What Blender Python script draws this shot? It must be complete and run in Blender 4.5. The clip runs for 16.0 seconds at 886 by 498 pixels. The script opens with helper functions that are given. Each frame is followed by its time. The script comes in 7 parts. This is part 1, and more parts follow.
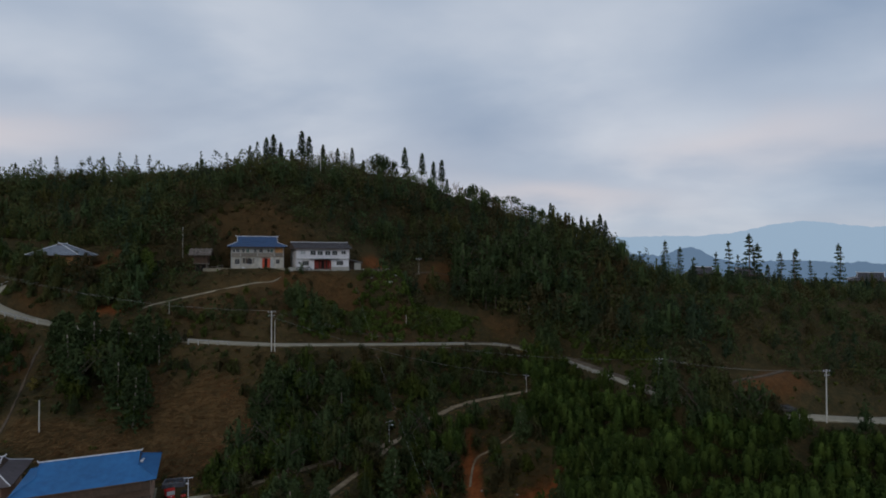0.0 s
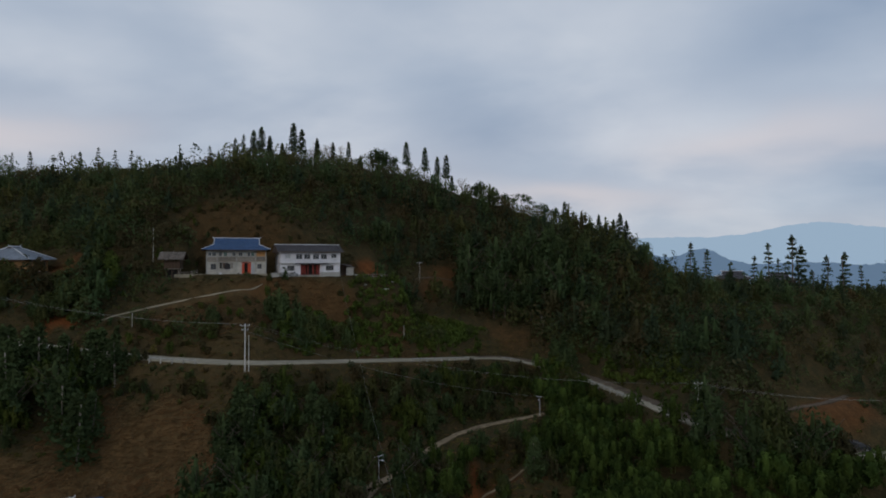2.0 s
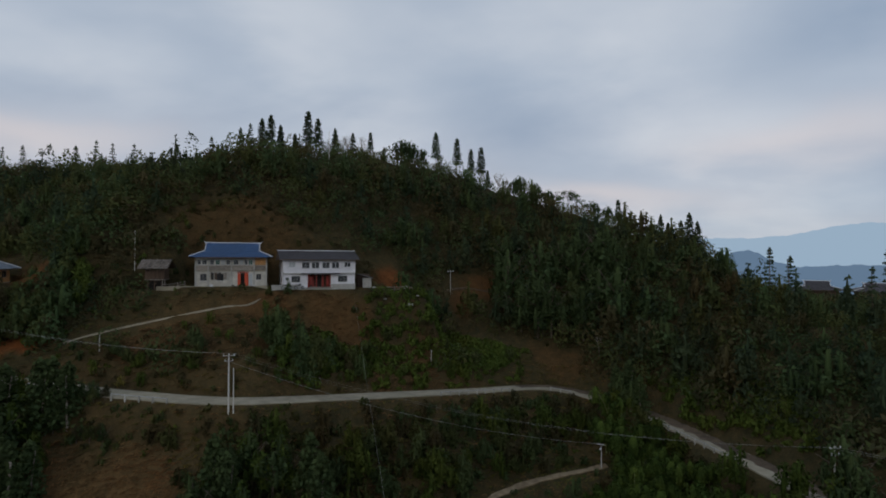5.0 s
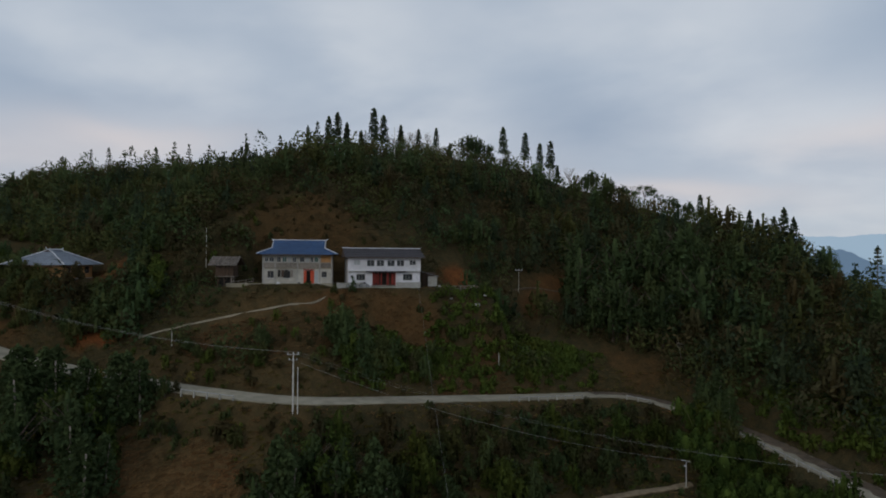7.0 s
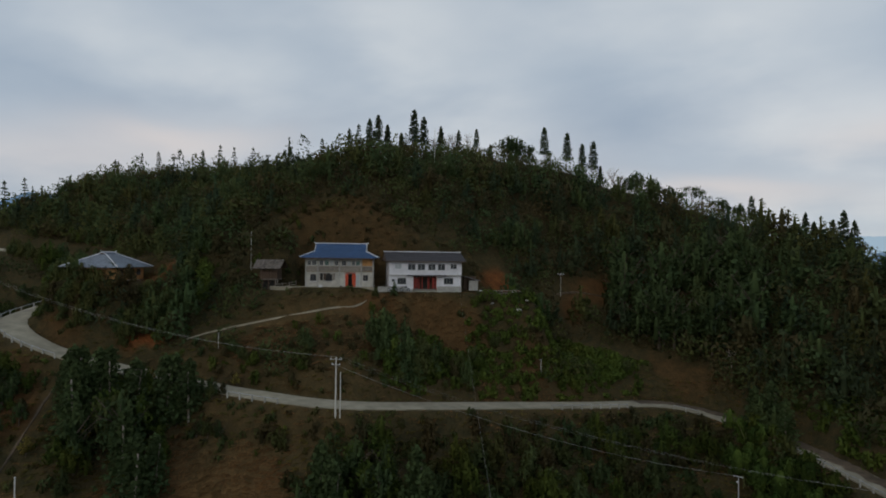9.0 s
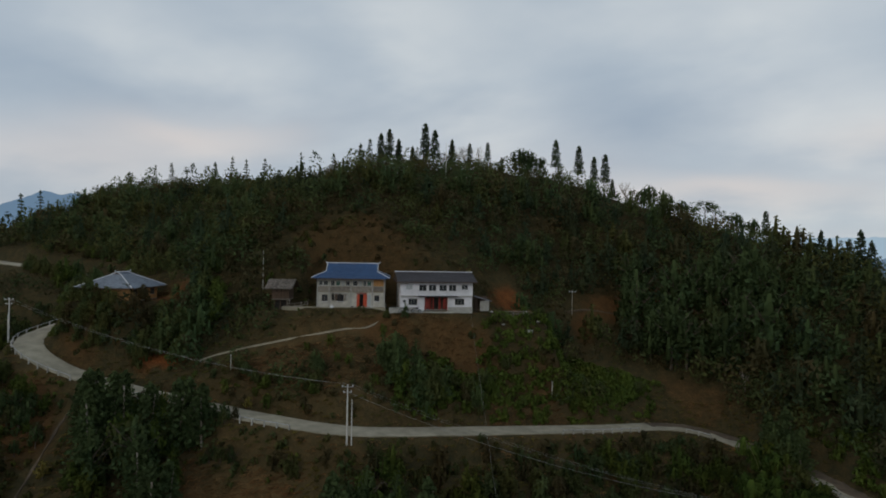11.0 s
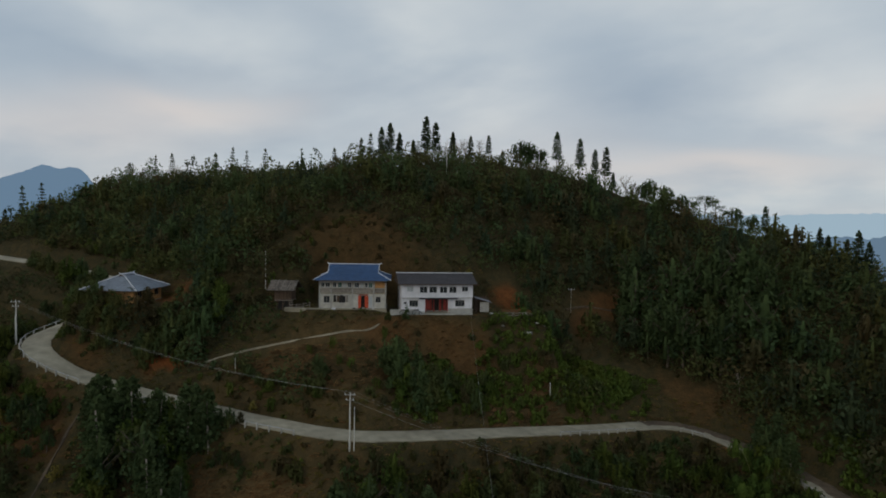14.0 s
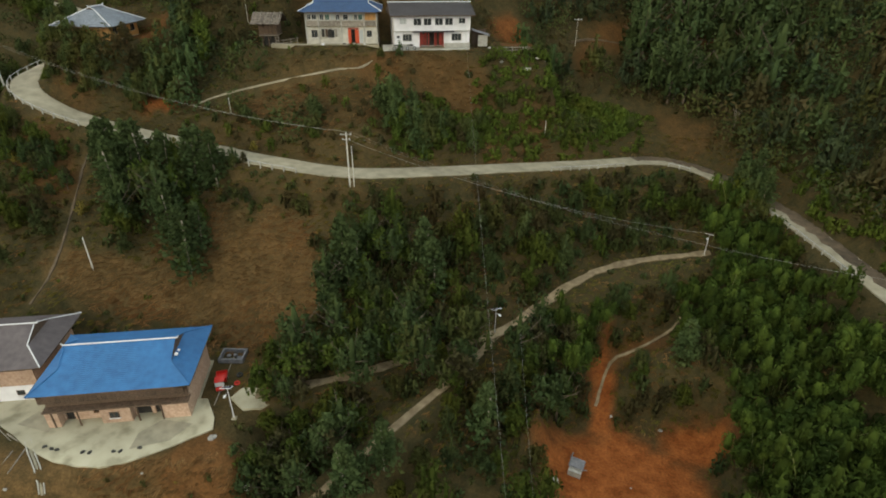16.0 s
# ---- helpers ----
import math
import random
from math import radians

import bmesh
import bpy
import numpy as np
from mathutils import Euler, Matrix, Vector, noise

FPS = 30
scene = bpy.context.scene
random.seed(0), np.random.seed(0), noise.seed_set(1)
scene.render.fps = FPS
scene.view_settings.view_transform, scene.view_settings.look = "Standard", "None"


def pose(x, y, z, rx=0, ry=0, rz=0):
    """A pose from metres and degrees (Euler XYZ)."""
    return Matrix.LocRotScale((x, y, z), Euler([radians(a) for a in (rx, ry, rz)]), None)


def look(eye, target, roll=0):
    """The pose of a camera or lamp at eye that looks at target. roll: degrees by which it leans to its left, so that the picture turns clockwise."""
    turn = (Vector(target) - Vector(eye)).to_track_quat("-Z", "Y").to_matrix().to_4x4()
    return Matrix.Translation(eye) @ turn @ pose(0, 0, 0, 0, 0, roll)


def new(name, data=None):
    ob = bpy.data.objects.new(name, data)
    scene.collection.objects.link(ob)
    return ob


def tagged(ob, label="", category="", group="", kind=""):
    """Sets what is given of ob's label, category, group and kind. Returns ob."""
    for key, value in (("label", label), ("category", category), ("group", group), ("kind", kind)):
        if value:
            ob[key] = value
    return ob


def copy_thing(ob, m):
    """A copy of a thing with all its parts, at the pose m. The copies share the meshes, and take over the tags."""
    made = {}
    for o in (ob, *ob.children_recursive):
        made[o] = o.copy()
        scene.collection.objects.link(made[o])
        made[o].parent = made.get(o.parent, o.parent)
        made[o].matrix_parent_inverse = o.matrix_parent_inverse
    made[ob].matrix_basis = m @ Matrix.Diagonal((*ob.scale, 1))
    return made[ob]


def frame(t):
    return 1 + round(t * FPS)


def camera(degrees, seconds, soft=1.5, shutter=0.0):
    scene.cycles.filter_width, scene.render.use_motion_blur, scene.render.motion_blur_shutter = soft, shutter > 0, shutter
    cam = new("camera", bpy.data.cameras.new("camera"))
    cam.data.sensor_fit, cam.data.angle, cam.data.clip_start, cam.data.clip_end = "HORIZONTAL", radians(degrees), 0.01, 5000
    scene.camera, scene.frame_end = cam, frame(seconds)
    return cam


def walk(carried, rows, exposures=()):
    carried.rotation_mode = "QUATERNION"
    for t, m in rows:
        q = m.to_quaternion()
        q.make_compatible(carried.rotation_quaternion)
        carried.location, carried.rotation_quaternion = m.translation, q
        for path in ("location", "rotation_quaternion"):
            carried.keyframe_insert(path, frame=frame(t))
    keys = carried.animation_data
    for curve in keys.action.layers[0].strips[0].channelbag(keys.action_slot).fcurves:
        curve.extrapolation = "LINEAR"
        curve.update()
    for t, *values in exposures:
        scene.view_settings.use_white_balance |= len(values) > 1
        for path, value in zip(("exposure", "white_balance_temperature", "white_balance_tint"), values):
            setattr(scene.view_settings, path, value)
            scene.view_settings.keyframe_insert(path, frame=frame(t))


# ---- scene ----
cam = camera(77.5, 16.0, soft=1.85)
PATH = [
    (0, (1.448, 1.189, 38.995), (1.393, 3.188, 39.027), -0.1),
    (0.5, (1.985, 4.907, 39.212), (1.933, 6.906, 39.245), -0.1),
    (1, (2.289, 8.742, 39.284), (2.239, 10.742, 39.318), -0.1),
    (1.5, (2.671, 12.755, 39.433), (2.622, 14.754, 39.47), -0.1),
    (2, (2.647, 16.95, 39.659), (2.558, 18.948, 39.696), -0.1),
    (2.5, (3.051, 20.926, 40.056), (2.947, 22.923, 40.094), -0.0),
    (3, (2.968, 24.953, 40.326), (2.832, 26.948, 40.365), -0.0),
    (5.3, (0.706, 40.986, 41.653), (0.473, 42.972, 41.69), 0.2),
    (5.5, (0.801, 42.022, 41.776), (0.528, 44.003, 41.81), 0.1),
    (6, (0.594, 43.039, 41.833), (0.288, 45.015, 41.866), 0.2),
    (6.5, (-0.026, 43.379, 41.565), (-0.393, 45.345, 41.598), 0.3),
    (7, (-0.291, 43.341, 41.404), (-0.724, 45.293, 41.435), 0.4),
    (7.5, (-0.562, 43.573, 41.096), (-1.047, 45.513, 41.127), 0.5),
    (8, (-0.841, 43.735, 41.066), (-1.362, 45.666, 41.095), 0.6),
    (8.5, (-1.095, 43.883, 41.653), (-1.639, 45.808, 41.679), 0.6),
    (9, (-1.276, 43.926, 42.443), (-1.838, 45.845, 42.467), 0.7),
    (11.5, (-1.676, 43.815, 47.623), (-2.274, 45.723, 47.641), 1.0),
    (12, (-1.716, 43.715, 48.7), (-2.314, 45.623, 48.718), 1.1),
    (12.5, (-1.749, 43.619, 49.723), (-2.347, 45.528, 49.74), 1.1),
    (13, (-1.751, 43.562, 50.637), (-2.348, 45.471, 50.656), 1.1),
    (13.5, (-1.68, 43.417, 51.52), (-2.278, 45.326, 51.539), 1.1),
    (14, (-1.516, 43.088, 51.77), (-2.111, 44.996, 51.694), 1.1),
    (14.5, (-1.196, 42.865, 52.423), (-1.784, 44.76, 52.169), 1.2),
    (15, (-1.002, 42.596, 52.29), (-1.579, 44.463, 51.868), 1.1),
    (15.5, (-0.339, 42.752, 52.15), (-0.898, 44.548, 51.472), 1.0),
    (16, (0.005, 43.309, 52.265), (-0.518, 44.978, 51.294), 0.6),
]
walk(cam, [(t, look(eye, target, roll)) for t, eye, target, roll in PATH],
     exposures=[(0, -0.07, 6550, 10), (3, -0.07, 6650, 9.5), (7, -0.04, 6750, 8.5), (9, 0.0, 6950, 7), (13.5, 0.0, 7050, 5.5), (14.5, 0.0, 7100, 5.5), (15, 0.2, 7150, 6), (15.5, 0.62, 7650, 4), (16, 1.4, 8700, 1.5)])


# ---------- world, sun ----------
# bearing, height, spread across, spread upwards, strength
CLOUD_MASSES = [(-22.5, 22, 8.0, 5.5, 0.17), (-36.0, 17, 6.0, 2.5, 0.06), (-56.0, 15, 10.0, 5.0, -0.10), (-43.0, 13.5, 9.0, 2.2, -0.09), (-12.0, 16, 6.0, 3.0, 0.08),
                (2.0, 14, 9.0, 3.5, -0.09), (18.0, 20, 6.0, 4.0, 0.05), (10.0, 9.5, 13.0, 2.6, -0.08), (31.0, 18.5, 8.0, 4.0, -0.13)]
ROSY_MASSES = [(-42.0, 10.5, 8.0, 2.0, 0.50), (-51.0, 7.5, 9.0, 2.6, 0.35), (9.0, 5.8, 13.0, 1.6, 0.45), (29.0, 11.5, 9.0, 2.2, 0.45), (35.0, 8.5, 7.0, 1.6, 0.3)]


def build_world():
    w = bpy.data.worlds.new("overcast_sky")
    w.use_nodes = True
    scene.world = w
    nt = w.node_tree
    nt.nodes.clear()
    N = nt.nodes.new
    L = nt.links.new
    out = N("ShaderNodeOutputWorld")
    bg = N("ShaderNodeBackground")
    tc = N("ShaderNodeTexCoord")
    sep = N("ShaderNodeSeparateXYZ")
    L(tc.outputs["Generated"], sep.inputs[0])
    # clouds lie on a flat layer: direction divided by its height
    up = N("ShaderNodeMath"); up.operation = "MAXIMUM"; up.inputs[1].default_value = 0.0
    L(sep.outputs[2], up.inputs[0])
    add = N("ShaderNodeMath"); add.operation = "ADD"; add.inputs[1].default_value = 0.30
    L(up.outputs[0], add.inputs[0])
    dx = N("ShaderNodeMath"); dx.operation = "DIVIDE"
    dy = N("ShaderNodeMath"); dy.operation = "DIVIDE"
    L(sep.outputs[0], dx.inputs[0]); L(add.outputs[0], dx.inputs[1])
    L(sep.outputs[1], dy.inputs[0]); L(add.outputs[0], dy.inputs[1])
    com = N("ShaderNodeCombineXYZ")
    L(dx.outputs[0], com.inputs[0]); L(dy.outputs[0], com.inputs[1])
    mp = N("ShaderNodeMapping")
    mp.inputs["Rotation"].default_value = (0, 0, radians(24))
    mp.inputs["Scale"].default_value = (0.8, 1.0, 1.0)
    mp.inputs["Location"].default_value = (1.36, 0.45, 0.0)
    L(com.outputs[0], mp.inputs[0])
    n1 = N("ShaderNodeTexNoise")
    n1.inputs["Scale"].default_value = 1.35
    n1.inputs["Detail"].default_value = 5.0
    n1.inputs["Roughness"].default_value = 0.5
    n1.inputs["Distortion"].default_value = 0.15
    L(mp.outputs[0], n1.inputs["Vector"])
    # large cloud masses by bearing and height in degrees, with their spread
    def math_node(op, a, b=None):
        n = N("ShaderNodeMath")
        n.operation = op
        for k, v in enumerate((a, b)):
            if v is None:
                continue
            if isinstance(v, float):
                n.inputs[k].default_value = v
            else:
                L(v, n.inputs[k])
        return n.outputs[0]

    bearing = math_node("ARCTAN2", sep.outputs[0], sep.outputs[1])
    rise = math_node("ARCSINE", sep.outputs[2])
    drift = math_node("MULTIPLY", math_node("SUBTRACT", n1.outputs["Fac"], 0.5), 0.35)

    def masses(rows, start):
        total = start
        for az, el, wa, we, amount in rows:
            u = math_node("DIVIDE", math_node("ADD", math_node("SUBTRACT", bearing, radians(az)), drift), radians(wa))
            v = math_node("DIVIDE", math_node("ADD", math_node("SUBTRACT", rise, radians(el)), math_node("MULTIPLY", drift, 0.5)), radians(we))
            q = math_node("ADD", math_node("MULTIPLY", u, u), math_node("MULTIPLY", v, v))
            g = math_node("MULTIPLY", math_node("POWER", 0.3679, q), amount)
            total = math_node("ADD", total, g)
        return total

    calm = math_node("ADD", math_node("MULTIPLY", n1.outputs["Fac"], 0.75), 0.125)
    cloud = masses(CLOUD_MASSES, calm)
    ramp = N("ShaderNodeValToRGB")
    e = ramp.color_ramp.elements
    e[0].position, e[0].color = 0.31, (0.280, 0.360, 0.488, 1)
    e[1].position, e[1].color = 0.68, (0.592, 0.638, 0.715, 1)
    m = e.new(0.5); m.color = (0.415, 0.484, 0.594, 1)
    L(cloud, ramp.inputs[0])
    # paler, slightly rosy band of thin cloud low over the horizon
    band = N("ShaderNodeMapRange")
    band.inputs["From Min"].default_value = 0.02
    band.inputs["From Max"].default_value = 0.30
    band.inputs["To Min"].default_value = 0.35
    band.inputs["To Max"].default_value = 0.0
    L(sep.outputs[2], band.inputs["Value"])
    n2 = N("ShaderNodeTexNoise")
    n2.inputs["Scale"].default_value = 0.6
    n2.inputs["Detail"].default_value = 3.0
    L(mp.outputs[0], n2.inputs["Vector"])
    thin = N("ShaderNodeMapRange")
    thin.inputs["From Min"].default_value, thin.inputs["From Max"].default_value = 0.38, 0.66
    L(n2.outputs["Fac"], thin.inputs["Value"])
    bm_ = N("ShaderNodeMath"); bm_.operation = "MULTIPLY"
    L(band.outputs[0], bm_.inputs[0]); L(thin.outputs[0], bm_.inputs[1])
    b2 = N("ShaderNodeMath"); b2.operation = "MULTIPLY"; b2.inputs[1].default_value = 1.4; b2.use_clamp = True
    L(bm_.outputs[0], b2.inputs[0])
    mix = N("ShaderNodeMixRGB")
    mix.inputs[2].default_value = (0.71, 0.63, 0.63, 1)
    rosy = N("ShaderNodeMath"); rosy.operation = "MINIMUM"; rosy.inputs[1].default_value = 0.8
    L(masses(ROSY_MASSES, b2.outputs[0]), rosy.inputs[0])
    L(rosy.outputs[0], mix.inputs[0]); L(ramp.outputs[0], mix.inputs[1])
    # clear sky shows a little through the cloud layer
    sky = N("ShaderNodeTexSky")
    sky.sky_type = "NISHITA"
    sky.sun_disc = False
    sky.sun_elevation = radians(38)
    sky.sun_rotation = radians(220)
    sm = N("ShaderNodeMixRGB"); sm.blend_type = "MULTIPLY"; sm.inputs[0].default_value = 1.0
    sm.inputs[2].default_value = (0.06, 0.06, 0.06, 1)
    L(sky.outputs[0], sm.inputs[1])
    mm = N("ShaderNodeMixRGB"); mm.inputs[0].default_value = 0.10
    L(mix.outputs[0], mm.inputs[1]); L(sm.outputs[0], mm.inputs[2])
    L(mm.outputs[0], bg.inputs["Color"])
    bg.inputs["Strength"].default_value = SKY
    L(bg.outputs[0], out.inputs[0])


SKY = 1.12
build_world()
sun = new("sun", bpy.data.lights.new("sun", "SUN"))
sun.data.energy = 0.38
sun.data.angle = radians(25)
sun.data.color = (1.0, 0.87, 0.68)
sun.matrix_world = look((-110, -130, 130), (-35, 140, 30))


# ---------- materials ----------
def shade(name, colors, scale=4.0, rough=0.8, metal=0.0, bump=0.0, bscale=30.0, island=0.0, obj=0.0, detail=4.0, big=0.0, stretch=None):
    """Procedural material: noise between colours, a larger stain scale, variation between pieces."""
    m = bpy.data.materials.new(name)
    m.use_nodes = True
    nt = m.node_tree
    b = nt.nodes["Principled BSDF"]
    b.inputs["Roughness"].default_value = rough
    b.inputs["Metallic"].default_value = metal
    N, L = nt.nodes.new, nt.links.new
    tc = N("ShaderNodeTexCoord")
    vec = tc.outputs["Object"]
    if stretch:
        mp = N("ShaderNodeMapping")
        mp.inputs["Scale"].default_value = stretch
        L(vec, mp.inputs[0])
        vec = mp.outputs[0]
    nz = N("ShaderNodeTexNoise")
    nz.inputs["Scale"].default_value = scale
    nz.inputs["Detail"].default_value = detail
    L(vec, nz.inputs["Vector"])
    ramp = N("ShaderNodeValToRGB")
    e = ramp.color_ramp.elements
    n = len(colors)
    for i, c in enumerate(colors):
        p = 0.32 + 0.36 * i / max(1, n - 1)
        if i < 2 and i < n:
            e[i].position, e[i].color = p, (*c, 1)
        else:
            q = e.new(p); q.color = (*c, 1)
    if n == 1:
        e[1].color = (*colors[0], 1)
    L(nz.outputs["Fac"], ramp.inputs[0])
    col = ramp.outputs[0]
    if big:
        n2 = N("ShaderNodeTexNoise")
        n2.inputs["Scale"].default_value = scale * 0.13
        n2.inputs["Detail"].default_value = 3
        L(vec, n2.inputs["Vector"])
        r2 = N("ShaderNodeMapRange")
        r2.inputs["From Min"].default_value, r2.inputs["From Max"].default_value = 0.3, 0.7
        r2.inputs["To Min"].default_value, r2.inputs["To Max"].default_value = 1 - big, 1 + big
        L(n2.outputs["Fac"], r2.inputs["Value"])
        mx = N("ShaderNodeVectorMath"); mx.operation = "SCALE"
        L(col, mx.inputs[0]); L(r2.outputs[0], mx.inputs["Scale"])
        col = mx.outputs[0]
    for amount, socket in ((island, "geo"), (obj, "obj")):
        if amount:
            if socket == "geo":
                g = N("ShaderNodeNewGeometry"); rnd = g.outputs["Random Per Island"]
            else:
                g = N("ShaderNodeObjectInfo"); rnd = g.outputs["Random"]
            r3 = N("ShaderNodeMapRange")
            r3.inputs["To Min"].default_value, r3.inputs["To Max"].default_value = 1 - amount, 1 + amount
            L(rnd, r3.inputs["Value"])
            mx = N("ShaderNodeVectorMath"); mx.operation = "SCALE"
            L(col, mx.inputs[0]); L(r3.outputs[0], mx.inputs["Scale"])
            col = mx.outputs[0]
    L(col, b.inputs["Base Color"])
    if bump:
        nb = N("ShaderNodeTexNoise")
        nb.inputs["Scale"].default_value = bscale
        nb.inputs["Detail"].default_value = 4
        L(vec, nb.inputs["Vector"])
        bp = N("ShaderNodeBump")
        bp.inputs["Strength"].default_value = bump
        bp.inputs["Distance"].default_value = 0.05
        L(nb.outputs["Fac"], bp.inputs["Height"])
        L(bp.outputs[0], b.inputs["Normal"])
    return m


def leafy(name, dark, light, obj=0.2, island=0.16, through_light=0.38, drift=0.75):
    """Matt leaves that let some of the light through; their hue drifts to brown over tens of metres."""
    m = shade(name, [dark, light], scale=0.33, rough=0.9, obj=obj, island=island, detail=4.0)
    nt = m.node_tree
    b = nt.nodes["Principled BSDF"]
    col = b.inputs["Base Color"].links[0].from_socket
    tc = nt.nodes.new("ShaderNodeTexCoord")
    nz = nt.nodes.new("ShaderNodeTexNoise")
    nz.inputs["Scale"].default_value = 0.07
    nz.inputs["Detail"].default_value = 3.0
    nt.links.new(tc.outputs["Object"], nz.inputs["Vector"])
    mr = nt.nodes.new("ShaderNodeMapRange")
    mr.inputs["From Min"].default_value, mr.inputs["From Max"].default_value = 0.40, 0.66
    mr.inputs["To Max"].default_value = drift
    nt.links.new(nz.outputs["Fac"], mr.inputs["Value"])
    warm = nt.nodes.new("ShaderNodeMixRGB")
    warm.blend_type = "MULTIPLY"
    warm.inputs[2].default_value = (1.25, 0.85, 0.75, 1)
    nt.links.new(mr.outputs[0], warm.inputs[0])
    nt.links.new(col, warm.inputs[1])
    nt.links.new(warm.outputs[0], b.inputs["Base Color"])
    b.inputs["Specular IOR Level"].default_value = 0.1
    tr = nt.nodes.new("ShaderNodeBsdfTranslucent")
    mix = nt.nodes.new("ShaderNodeMixShader")
    mix.inputs[0].default_value = through_light
    nt.links.new(b.inputs["Base Color"].links[0].from_socket, tr.inputs["Color"])
    nt.links.new(b.outputs[0], mix.inputs[1])
    nt.links.new(tr.outputs[0], mix.inputs[2])
    nt.links.new(mix.outputs[0], nt.nodes["Material Output"].inputs[0])
    return m


